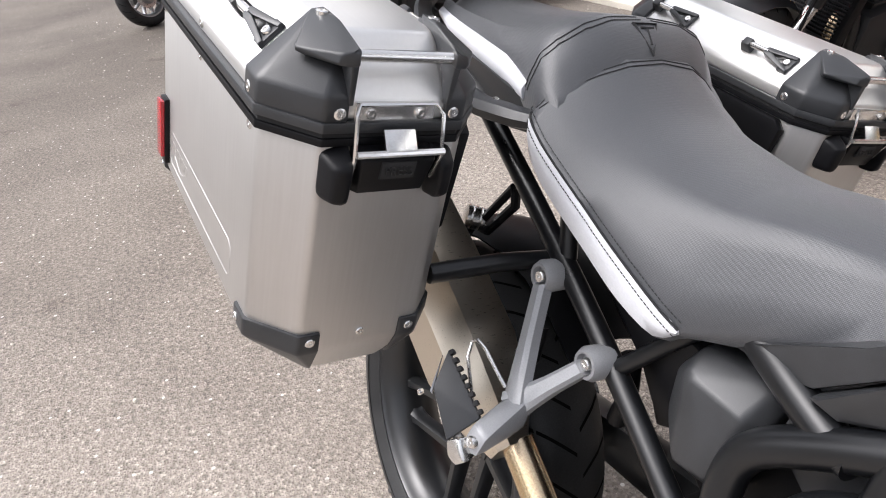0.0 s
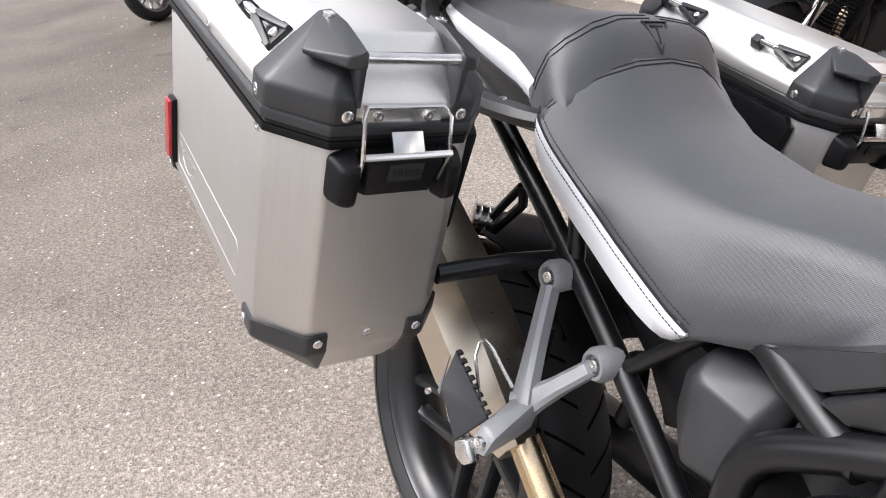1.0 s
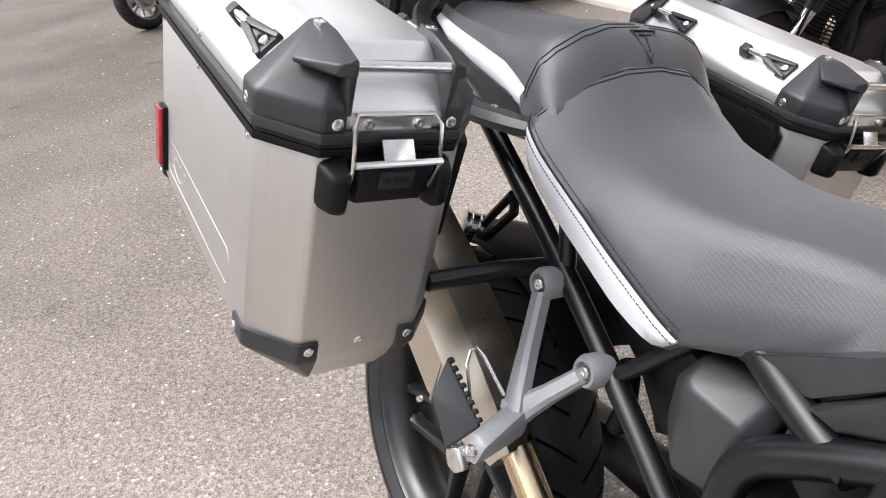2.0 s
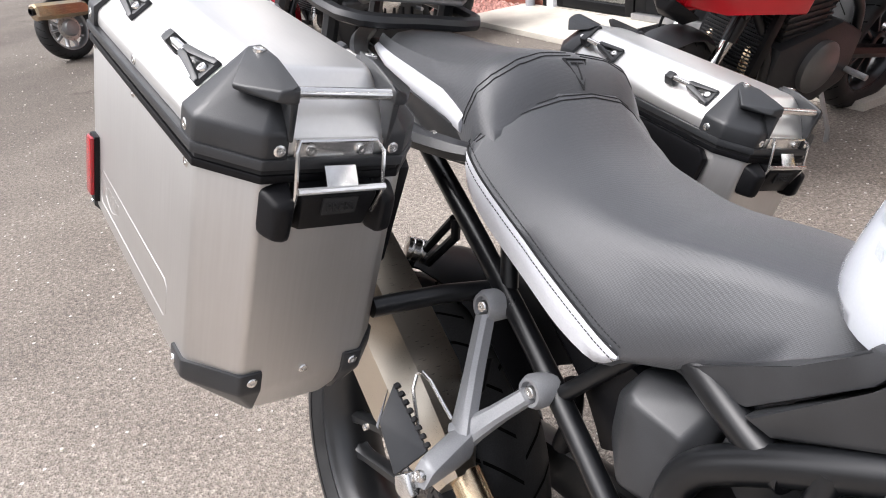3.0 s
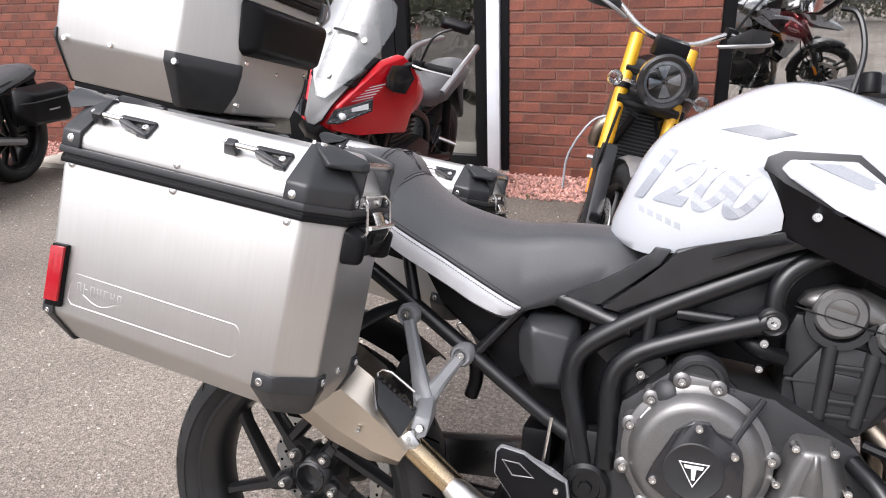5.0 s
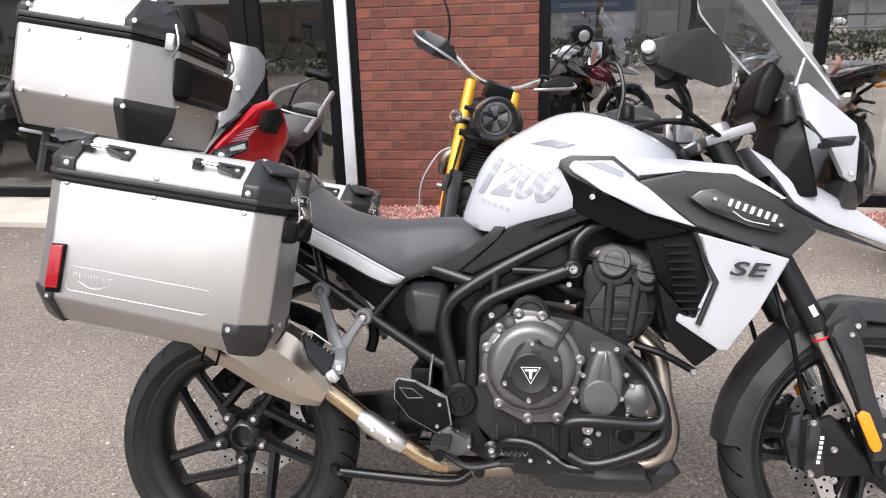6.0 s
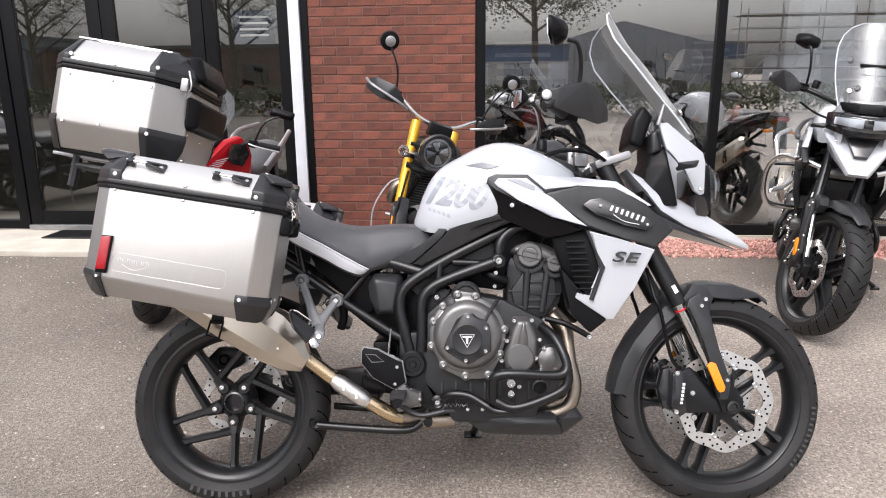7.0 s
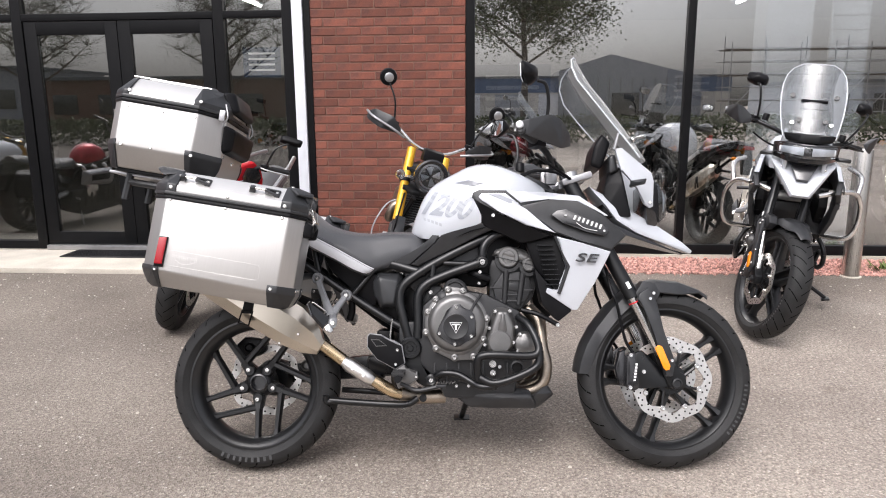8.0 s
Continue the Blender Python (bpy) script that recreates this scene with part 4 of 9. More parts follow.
        bx = Shape().hull([(x, e * y, z) for x, z, y in ((0.428, 0.70, 0.128), (0.446, 0.735, 0.118), (0.528, 0.732, 0.108), (0.54, 0.69, 0.125), (0.52, 0.60, 0.13), (0.46, 0.60, 0.13), (0.432, 0.65, 0.132), (0.455, 0.712, 0.150), (0.47, 0.615, 0.154), (0.51, 0.62, 0.150), (0.522, 0.70, 0.142))] + [(x, e * 0.08, z) for x, z in ((0.43, 0.66), (0.45, 0.738), (0.54, 0.73), (0.52, 0.60), (0.45, 0.60))], 0.005, 3)
        part("side_box", bx, PLASTIC, bike, "rounded charcoal plastic cover")
        tail = Shape().sheet([(0.275, e * 0.115, 0.735), (0.235, e * 0.115, 0.80), (0.30, e * 0.125, 0.80), (0.36, e * 0.125, 0.745), (0.45, e * 0.12, 0.735), (0.44, e * 0.105, 0.62), (0.40, e * 0.10, 0.60), (0.36, e * 0.10, 0.67)], (0, -e * 0.05, 0), 0.006)
        part("seat_base_panel", tail, MATT, bike)
        rp = Shape().prism([(0.60, 0.68), (0.64, 0.70), (0.69, 0.69), (0.70, 0.62), (0.66, 0.56), (0.61, 0.56)], e * 0.06, e * 0.13, 0.01)
        part("heat_shield", rp, PLASTIC, bike)
        part("shield_boss", Shape().lathe([(0.016, 0), (0.016, 0.006), (0.011, 0.008), (0.010, 0.004)], (0.655, e * 0.13, 0.645), (0, e, 0), 20), PLASTIC, bike)
        # rider footrest and heel plate
        hp = Shape().prism([(0.416, 0.512), (0.425, 0.522), (0.468, 0.516), (0.515, 0.488), (0.546, 0.478), (0.558, 0.41), (0.52, 0.387), (0.452, 0.424), (0.415, 0.47)], e * 0.19, e * 0.202, 0.005)
        hpl = part("heel_plate", hp, HANGER, bike, "grey heel plate with a black insert")
        part("heel_insert", Shape().prism([(0.4195, 0.510), (0.4265, 0.5185), (0.4665, 0.5125), (0.5135, 0.485), (0.5425, 0.475), (0.554, 0.412), (0.52, 0.3915), (0.4535, 0.4275), (0.4185, 0.4715)], e * 0.20, e * 0.2055, 0.002), MATT, hpl)
        part("heel_slot", Shape().tube([(0.431, e * 0.2055, 0.499), (0.461, e * 0.2055, 0.497), (0.488, e * 0.2055, 0.476), (0.450, e * 0.2055, 0.474)], 0.0018, 6, smooth=False, closed=True), ENGINE, hpl)
        bb = Shape()
        for x, z in ((0.528, 0.46), (0.522, 0.408), (0.598, 0.362)):
            bb.bolt((x, e * 0.205, z), (0, e, 0), 0.006, 0.004)
        part("plate_bolt", bb, STEEL, hpl)
        br = Shape().prism([(0.528, 0.40), (0.555, 0.405), (0.565, 0.378), (0.602, 0.378), (0.605, 0.352), (0.565, 0.325), (0.53, 0.315), (0.52, 0.345)], e * 0.165, e * 0.195, 0.007)
        part("footrest_bracket", br, ENGINE, bike)
        fp = Shape().tube([(0.535, e * 0.19, 0.365), (0.535, e * 0.285, 0.368)], [0.016, 0.014], 8, smooth=False)
        rf = part("rider_footrest", fp, MATT, bike)
        fr = Shape()
        for k in range(6):
            fr.box((0.535, e * (0.205 + 0.014 * k), 0.382), (0.045, 0.006, 0.014), 0.002)
        part("footrest_rib", fr, RUBBER, rf)
        part("brake_pedal" if e < 0 else "gear_lever", Shape().tube([(0.54, e * 0.19, 0.335), (0.60, e * 0.215, 0.315), (0.68, e * 0.22, 0.33)], 0.008, 8).box((0.69, e * 0.225, 0.333), (0.035, 0.03, 0.012), 0.004), ENGINE_DARK, bike)
    part("brake_rod", Shape().tube([(0.505, -0.16, 0.57), (0.495, -0.165, 0.48)], 0.003, 6).tube([(0.52, -0.155, 0.47), (0.525, -0.16, 0.36)], 0.007, 8), STEEL, bike)
    mc = Shape().hull([(0.50, -0.13, 0.37), (0.53, -0.13, 0.37), (0.50, -0.165, 0.37), (0.53, -0.165, 0.37), (0.50, -0.13, 0.30), (0.53, -0.165, 0.30)], 0.008)
    part("master_cylinder", mc, MATT, bike)
    ad = Shape().tube([(0.055, -0.10, 0.775), (0.06, -0.10, 0.75), (0.0, -0.10, 0.686), (-0.05, -0.10, 0.68)], 0.008, 8, smooth=False).tube([(0.05, -0.10, 0.775), (-0.015, -0.10, 0.70)], 0.007, 8, smooth=False).tube([(-0.05, -0.10, 0.68), (-0.10, -0.09, 0.61)], 0.012, 8, smooth=False)
    adj = part("adjuster_bracket", ad, FRAME, bike)
    part("preload_knob", Shape().lathe([(0.010, -0.02), (0.019, -0.016), (0.019, -0.010), (0.017, -0.008), (0.019, -0.006), (0.019, 0.004), (0.017, 0.006), (0.019, 0.008), (0.019, 0.014), (0.008, 0.016)], (-0.030, -0.11, 0.698), (-0.4, -0.9, 0.2), 24), STEEL, adj, "ribbed steel adjuster knob")
    # centre stand, linkage and side stand
    cs = Shape().tube([(0.60, -0.14, 0.27), (0.55, -0.15, 0.25), (0.40, -0.15, 0.256), (0.27, -0.15, 0.266)], 0.0125, 10)
    cs.tube([(0.60, 0.14, 0.27), (0.55, 0.15, 0.25), (0.27, 0.15, 0.266)], 0.0125, 10)
    cs.tube([(0.29, -0.15, 0.264), (0.26, -0.155, 0.262), (0.255, -0.16, 0.285)], 0.010, 8)
    cs.tube([(0.62, -0.14, 0.27), (0.62, 0.14, 0.27)], 0.014, 10)
    part("centre_stand", cs, FRAME, bike, "black centre stand folded up")
    ss = Shape().tube([(0.80, 0.12, 0.26), (0.785, 0.24, 0.18), (0.770, 0.352, 0.112)], [0.016, 0.013, 0.012], 10, smooth=False)
    ss.box((0.770, 0.355, 0.104), (0.07, 0.05, 0.012), 0.004, Matrix.Rotation(radians(15.5), 4, "X"))
    part("side_stand", ss, FRAME, bike, "black side stand folded down")
    lk = Shape()
    for x, z, sx, sz in ((0.47, 0.47, 0.06, 0.10), (0.50, 0.40, 0.05, 0.10), (0.42, 0.335, 0.08, 0.03)):
        lk.box((x, 0.0, z), (sx, 0.2, sz), 0.012)
    lk.tube([(0.335, -0.09, 0.56), (0.345, -0.095, 0.60), (0.34, -0.10, 0.66)], 0.014, 10)
    part("shock_linkage", lk, MATT, bike)
    # engine
    case = Shape().hull([(x, y, z) for x, z in ((0.60, 0.50), (0.62, 0.62), (0.70, 0.69), (0.86, 0.66), (0.98, 0.60), (1.03, 0.52), (1.03, 0.38), (0.95, 0.33), (0.68, 0.33), (0.61, 0.40)) for y in (-0.17, 0.17)], 0.02)
    case.hull([(x, y, z) for x, z in ((0.66, 0.36), (0.98, 0.36), (0.96, 0.27), (0.70, 0.27)) for y in (-0.15, 0.15)], 0.02)
    for k in range(7):
        case.box((0.665 + 0.045 * k, -0.165, 0.372), (0.008, 0.02, 0.07), 0.003)
    part("crankcase", case, ENGINE_DARK, bike, "dark grey cast crankcase")
    dome = Shape().lathe([(0.045, -0.03), (0.047, 0.018), (0.040, 0.026), (0.034, 0.026), (0.031, 0.018), (0.012, 0.02)], (0.742, -0.165, 0.672), (0, -1, 0), 28)
    part("clutch_dome", dome, ENGINE_DARK, bike)
    CX, CZ = 0.746, 0.557
    rims = [(0.634, 0.523), (0.641, 0.596), (0.671, 0.642), (0.716, 0.678), (0.771, 0.672), (0.858, 0.572), (0.844, 0.499), (0.809, 0.433), (0.739, 0.43), (0.671, 0.465)]
    cl = Shape().lathe([(0.112, -0.02), (0.113, 0.010), (0.117, 0.016), (0.117, 0.026), (0.111, 0.030), (0.106, 0.031), (0.103, 0.036), (0.096, 0.047), (0.088, 0.052), (0.080, 0.053), (0.02, 0.053)], (CX, -0.17, CZ), (0, -1, 0), 56)
    cl.prism([(0.645, 0.50), (0.665, 0.452), (0.735, 0.418), (0.812, 0.422), (0.845, 0.48), (0.83, 0.53)], -0.17, -0.194, 0.006)
    cl.hull([(x, y, z) for x, z in ((0.700, 0.655), (0.714, 0.690), (0.772, 0.684), (0.80, 0.645)) for y in (-0.17, -0.196)], 0.006)
    bosses = Shape()
    for x, z in rims:
        bosses.lathe([(0.014, -0.03), (0.014, 0.028), (0.010, 0.031), (0.004, 0.031)], (x, -0.17, z), (0, -1, 0), 14)
    cv = part("clutch_cover", cl, ENGINE, bike, "grey cast clutch cover")
    part("cover_boss", bosses, ENGINE, cv)
    outline = [(0.738, 0.628), (0.762, 0.628), (0.771, 0.612), (0.798, 0.608), (0.812, 0.590), (0.816, 0.570), (0.818, 0.512), (0.795, 0.503), (0.762, 0.478), (0.745, 0.472), (0.731, 0.480), (0.682, 0.510), (0.672, 0.520), (0.682, 0.548), (0.712, 0.608), (0.724, 0.616)]
    part("clutch_plate", Shape().prism(outline, -0.222, -0.231, 0.004), BLACKGLOSS, cv, "black outer clutch plate")
    part("clutch_rim", Shape().lathe([(0.046, 0), (0.046, 0.002), (0.044, 0.003), (0.042, 0.002), (0.01, 0.002)], (0.744, -0.231, 0.548), (0, -1, 0), 40), ENGINE_DARK, cv)
    tri = Shape().tube([(0.722, -0.235, 0.563), (0.766, -0.235, 0.563), (0.744, -0.235, 0.525)], 0.0017, 6, smooth=False, closed=True)
    tri.prism([(0.729, 0.5585), (0.759, 0.5585), (0.757, 0.554), (0.748, 0.554), (0.7465, 0.536), (0.7415, 0.536), (0.740, 0.554), (0.731, 0.554)], -0.233, -0.236, 0.0)
    part("triangle_badge", tri, WHITEMARK, cv, "white triangular badge")
    cb = Shape()
    for x, z in rims:
        cb.bolt((x, -0.201, z), (0, -1, 0), 0.0075, 0.006)
    for x, z in ((0.747, 0.617), (0.802, 0.582), (0.800, 0.513), (0.740, 0.484), (0.684, 0.523)):
        cb.bolt((x, -0.230, z), (0, -1, 0), 0.007, 0.005)
    part("cover_bolt", cb, STEEL, cv, "bright cover bolts")
    part("filler_cap", Shape().lathe([(0.017, -0.02), (0.019, 0.0), (0.019, 0.012), (0.013, 0.016)], (0.694, -0.186, 0.652), (-0.3, -1, 0.4), 18), ENGINE_DARK, cv)
    part("cover_label", Shape().box((0.668, -0.2045, 0.617), (0.014, 0.002, 0.024), 0.0, Matrix.Rotation(radians(35), 4, "Y")), WHITEMARK, cv)
    part("clutch_arm", Shape().tube([(0.797, -0.226, 0.600), (0.815, -0.215, 0.63), (0.84, -0.19, 0.662)], 0.0055, 8), ENGINE_DARK, cv)
    g1 = Shape().hull([(x, -0.165, z) for x, z in ((0.884, 0.614), (0.947, 0.614), (0.972, 0.548), (0.968, 0.472), (0.940, 0.442), (0.856, 0.442), (0.846, 0.482), (0.862, 0.541))] + [(x, -0.214, z) for x, z in ((0.900, 0.598), (0.932, 0.598), (0.954, 0.545), (0.950, 0.48), (0.930, 0.456), (0.868, 0.456), (0.862, 0.486), (0.880, 0.545))], 0.010, 3)
    gc = part("gear_cover", g1, ENGINE, bike, "grey cast gear cover")
    part("gear_crease", Shape().hull([(x, y, z) for x, y, z in ((0.913, -0.212, 0.598), (0.923, -0.212, 0.598), (0.893, -0.212, 0.525), (0.936, -0.212, 0.525), (0.916, -0.222, 0.585), (0.914, -0.220, 0.53))], 0.003), ENGINE, gc)
    part("gear_boss", Shape().lathe([(0.042, 0), (0.042, 0.006), (0.038, 0.010), (0.012, 0.011)], (0.905, -0.212, 0.490), (0, -1, 0), 32), ENGINE, gc)
    g2 = Shape().lathe([(0.044, -0.03), (0.044, 0.016), (0.038, 0.030), (0.02, 0.038), (0.006, 0.039)], (1.0, -0.165, 0.480), (0, -1, 0), 32)
    part("pump_cover", g2, ENGINE, gc)
    gbolt = Shape()
    for x, z in ((0.889, 0.600), (0.942, 0.601), (0.867, 0.539), (0.965, 0.543), (0.850, 0.478), (0.954, 0.486), (0.978, 0.517), (1.026, 0.511), (0.968, 0.452), (1.018, 0.446)):
        gbolt.bolt((x, -0.196, z), (0, -1, 0), 0.0075, 0.012)
    part("cover_bolt", gbolt, STEEL, gc)
    cyl = Shape().hull([(x, y, z) for x, z in ((0.872, 0.755), (0.885, 0.79), (1.045, 0.755), (1.05, 0.70), (1.035, 0.64), (0.985, 0.59), (0.874, 0.60)) for y in (-0.112, 0.112)], 0.010)
    cyl.hull([(x, y, z) for x, z in ((0.905, 0.60), (0.885, 0.685), (0.93, 0.75), (1.02, 0.735), (1.03, 0.67), (0.99, 0.60)) for y in (-0.10, -0.124)], 0.006)
    ribs = Shape()
    for x0, z0, x1, z1 in ((0.937, 0.748, 0.929, 0.625), (0.998, 0.738, 0.981, 0.618)):
        ribs.tube([(x0, -0.124, z0), (x1, -0.122, z1)], [0.012, 0.011], 12, smooth=False)
    for x, z, wd in ((0.968, 0.712, 0.06), (0.958, 0.655, 0.07), (0.955, 0.632, 0.085)):
        ribs.box((x, -0.122, z), (wd, 0.014, 0.008), 0.003)
    for x, z, wd in ((0.90, 0.682, 0.05), (1.015, 0.672, 0.045)):
        ribs.box((x, -0.118, z), (wd, 0.016, 0.006), 0.002)
    ribs.hull([(x, y, z) for x, z in ((0.945, 0.702), (0.985, 0.698), (0.98, 0.668), (0.943, 0.672)) for y in (-0.118, -0.129)], 0.004)
    cyb = part("cylinder_block", cyl, ENGINE_DARK, bike, "dark grey cast cylinder block")
    part("cylinder_rib", ribs, ENGINE_DARK, cyb)
    cam = Shape().hull([(x, y, z) for x, z in ((0.884, 0.805), (0.898, 0.826), (0.942, 0.840), (0.985, 0.832), (1.03, 0.812), (1.048, 0.788), (1.048, 0.764)) for y in (-0.122, 0.122)] + [(x, y, z) for x, z in ((0.91, 0.812), (1.03, 0.78), (0.945, 0.828)) for y in (-0.134, 0.134)], 0.008)
    for x, z, r in ((0.944, 0.798, 0.040), (1.021, 0.770, 0.028)):
        cam.lathe([(r, -0.03), (r, 0.008), (r - 0.005, 0.013), (r * 0.6, 0.013), (r * 0.55, 0.008), (0.006, 0.008)], (x, -0.124, z), (0, -1, 0), 28)
    cc = part("cam_cover", cam, ENGINE, bike, "grey cast cam cover")
    cp = Shape()
    for x, z, r in ((0.944, 0.790, 0.050), (1.021, 0.762, 0.037)):
        cp.prism([(x + r * math.cos(radians(t)), z + r * math.sin(radians(t))) for t in range(-194, 0, 16)] + [(x + (r - 0.012) * math.cos(radians(t)), z + (r - 0.012) * math.sin(radians(t))) for t in range(-16, -204, -16)], -0.112, -0.134, 0.0)
    part("cam_boss", cp, ENGINE_DARK, cc)
    part("cam_joint", Shape().tube([(0.880, -0.132, 0.803), (0.906, -0.138, 0.797), (0.97, -0.139, 0.782), (1.048, -0.132, 0.763)], 0.0013, 6, smooth=False), MATT, cc)
    hoses = Shape().tube([(0.80, -0.12, 0.745), (0.83, -0.14, 0.73), (0.87, -0.13, 0.715)], 0.015, 10).tube([(0.745, -0.12, 0.72), (0.76, -0.14, 0.69), (0.80, -0.16, 0.66)], 0.008, 8)
    part("coolant_hose", hoses, MATT, bike)
    part("hose_clip", Shape().bolt((0.836, -0.15, 0.742), (0, -1, 0), 0.008, 0.006).bolt((0.832, -0.15, 0.70), (0, -1, 0), 0.007, 0.006).bolt((0.65, -0.16, 0.668), (0, -1, 0), 0.009, 0.006), STEEL, bike)
    # engine guard bars and belly pan
    cbar = Shape().tube([(0.823, -0.235, 0.36), (0.823, -0.25, 0.43), (0.845, -0.255, 0.447), (0.90, -0.26, 0.45), (1.01, -0.26, 0.446), (1.04, -0.255, 0.465), (1.03, -0.24, 0.51), (1.005, -0.21, 0.555), (0.975, -0.17, 0.578)], 0.0145, 12)
    cbar.tube([(1.043, -0.255, 0.465), (1.035, -0.258, 0.41), (0.955, -0.255, 0.367), (0.88, -0.25, 0.347), (0.83, -0.24, 0.365)], 0.0145, 12)
    cbar2 = cbar.mirrored()
    part("engine_guard", cbar, FRAME, bike, "black tubular engine guard")
    part("engine_guard", cbar2, FRAME, bike)
    lb = Shape().tube([(0.655, -0.165, 0.345), (0.69, -0.19, 0.372), (0.75, -0.20, 0.37), (0.80, -0.215, 0.345), (0.835, -0.235, 0.332), (0.89, -0.245, 0.335)], 0.0125, 10)
    part("lower_guard", lb, FRAME, bike)
    lbm = Shape().lathe([(0.022, 0), (0.022, 0.012), (0.016, 0.016), (0.01, 0.012)], (0.652, -0.17, 0.345), (0, -1, 0), 20)
    part("guard_mount", lbm, FRAME, bike)
    dg = Shape()
    for x, z, r in ((0.88, 0.405, 0.016), (0.88, 0.372, 0.013), (0.652, 0.345, 0.01), (0.745, 0.325, 0.007), (0.79, 0.325, 0.007), (0.905, 0.395, 0.008)):
        dg.bolt((x, -0.178, z), (0, -1, 0), r, 0.01)
    part("drain_bolt", dg, STEEL, bike)
    part("oil_filter_ring", Shape().lathe([(0.026, 0), (0.026, 0.02), (0.02, 0.022), (0.018, 0.01)], (0.97, -0.16, 0.39), (0, -1, 0), 24), ENGINE_DARK, bike)
    part("spring", Shape().tube([(0.66 + 0.004 * i, -0.175 + 0.006 * math.sin(i * 1.9), 0.335 + 0.006 * math.cos(i * 1.9)) for i in range(22)], 0.0016, 5), ENGINE, bike)
    bp = Shape().hull([(x, y, z) for x, z in ((0.70, 0.30), (0.795, 0.233), (0.90, 0.228), (1.05, 0.228), (1.02, 0.30), (0.82, 0.31)) for y in (-0.13, 0.13)] + [(0.90, -0.165, 0.275), (1.03, -0.165, 0.28), (0.90, 0.165, 0.275), (1.03, 0.165, 0.28)], 0.012)
    bp.hull([(x, y, z) for x, z in ((1.0, 0.255), (1.05, 0.228), (1.115, 0.28), (1.085, 0.322), (1.035, 0.285)) for y in (-0.12, 0.12)] + [(1.04, -0.16, 0.29), (1.04, 0.16, 0.29), (1.10, -0.14, 0.288), (1.10, 0.14, 0.288)], 0.010)
    part("belly_pan", bp, PLASTIC, bike, "dark grey plastic belly pan")
    # added dark block that closes the see-through gap behind the frame
    ab = Shape().hull([(x, e * y, z) for e in (-1, 1) for x, y, z in ((0.70, 0.085, 0.70), (0.70, 0.09, 0.83), (0.84, 0.10, 0.90), (0.99, 0.085, 0.93), (1.0, 0.07, 0.85), (0.86, 0.085, 0.68))], 0.012)
    part("air_box", ab, MATT, bike, "black backing block under the tank")
    # exhaust
    hd = Shape().tube([(1.02, -0.06, 0.60), (1.06, -0.08, 0.55), (1.072, -0.10, 0.46), (1.088, -0.11, 0.38), (1.068, -0.11, 0.315), (1.0, -0.10, 0.285), (0.85, -0.09, 0.265)], 0.021, 14)
    hd.tube([(1.03, 0.0, 0.60), (1.075, 0.0, 0.55), (1.085, 0.0, 0.46), (1.095, 0.0, 0.38), (1.07, 0.0, 0.31), (1.0, 0.0, 0.28)], 0.02, 12).tube([(1.02, 0.06, 0.60), (1.06, 0.08, 0.55), (1.072, 0.10, 0.46), (1.088, 0.11, 0.38), (1.0, 0.10, 0.285)], 0.02, 12)
    ex = part("exhaust_header", hd, HEADER, bike, "heat-tinted steel header pipes")
    part("collector", Shape().tube([(0.70, -0.08, 0.265), (0.60, -0.10, 0.268), (0.53, -0.135, 0.29)], 0.026, 14), HEADER, ex)
    part("exhaust_pipe", Shape().tube([(0.535, -0.135, 0.285), (0.497, -0.15, 0.303), (0.41, -0.158, 0.357), (0.34, -0.16, 0.402), (0.24, -0.165, 0.478)], 0.0235, 16), GOLDPIPE, ex, "gold-tinted link pipe")
    hs = part("pipe_shield", Shape().tube([(0.325, -0.167, 0.414), (0.345, -0.169, 0.400), (0.415, -0.167, 0.355), (0.435, -0.164, 0.342)], [0.020, 0.0265, 0.0265, 0.020], 18, smooth=False), DISC, ex, "pale steel heat shield")
    part("shield_bolt", Shape().bolt((0.362, -0.1945, 0.390), (0, -1, 0.15), 0.007, 0.004).bolt((0.402, -0.193, 0.364), (0, -1, 0.15), 0.007, 0.004), STEEL, hs)
    # silencer: faceted can, tapered at both ends
    d = Vector((0.86, 0, -0.51)).normalized()
    up = Vector((0.51, 0, 0.86)).normalized()
    can = [(1.0, -0.44), (1.0, 0.44), (0.55, 1.0), (-0.55, 1.0), (-1.0, 0.44), (-1.0, -0.44), (-0.55, -1.0), (0.55, -1.0)]
    rings = []
    for t, rw, rh, yo in ((-0.24, 0.034, 0.045, -0.19), (-0.20, 0.052, 0.070, -0.19), (0.02, 0.061, 0.079, -0.19), (0.165, 0.060, 0.078, -0.188), (0.245, 0.046, 0.060, -0.182), (0.285, 0.029, 0.033, -0.176), (0.295, 0.026, 0.028, -0.175)):
        o = Vector((0.005, yo, 0.607)) + d * (t - 0.02) + up * (0.020 if t < 0.2 else 0.012 if t < 0.27 else 0.0)
        ring = []
        for a, b in can:
            ring.append(tuple(o + Vector((0, a * rw, 0)) + up * (b * rh)))
        rings.append(ring)
    sl = part("silencer", Shape().loft(rings), SILENCER, ex, "brushed stainless silencer", 24)
    window = [(-0.048, 0.566), (-0.034, 0.610), (0.004, 0.607), (-0.010, 0.556)]
    strap = Shape()
    for (x0, z0), (x1, z1) in zip(window, window[1:] + window[:1]):
        strap.tube([(x0, -0.2515, z0), (x1, -0.2515, z1)], 0.0065, 6, smooth=False, flat=0.4)
    strap.hull([(x, y, z) for x, z in ((-0.036, 0.600), (0.003, 0.597), (0.012, 0.66), (-0.02, 0.67)) for y in (-0.249, -0.254)], 0.001)
    part("silencer_strap", strap, MATT, sl, "black cut-out silencer bracket")
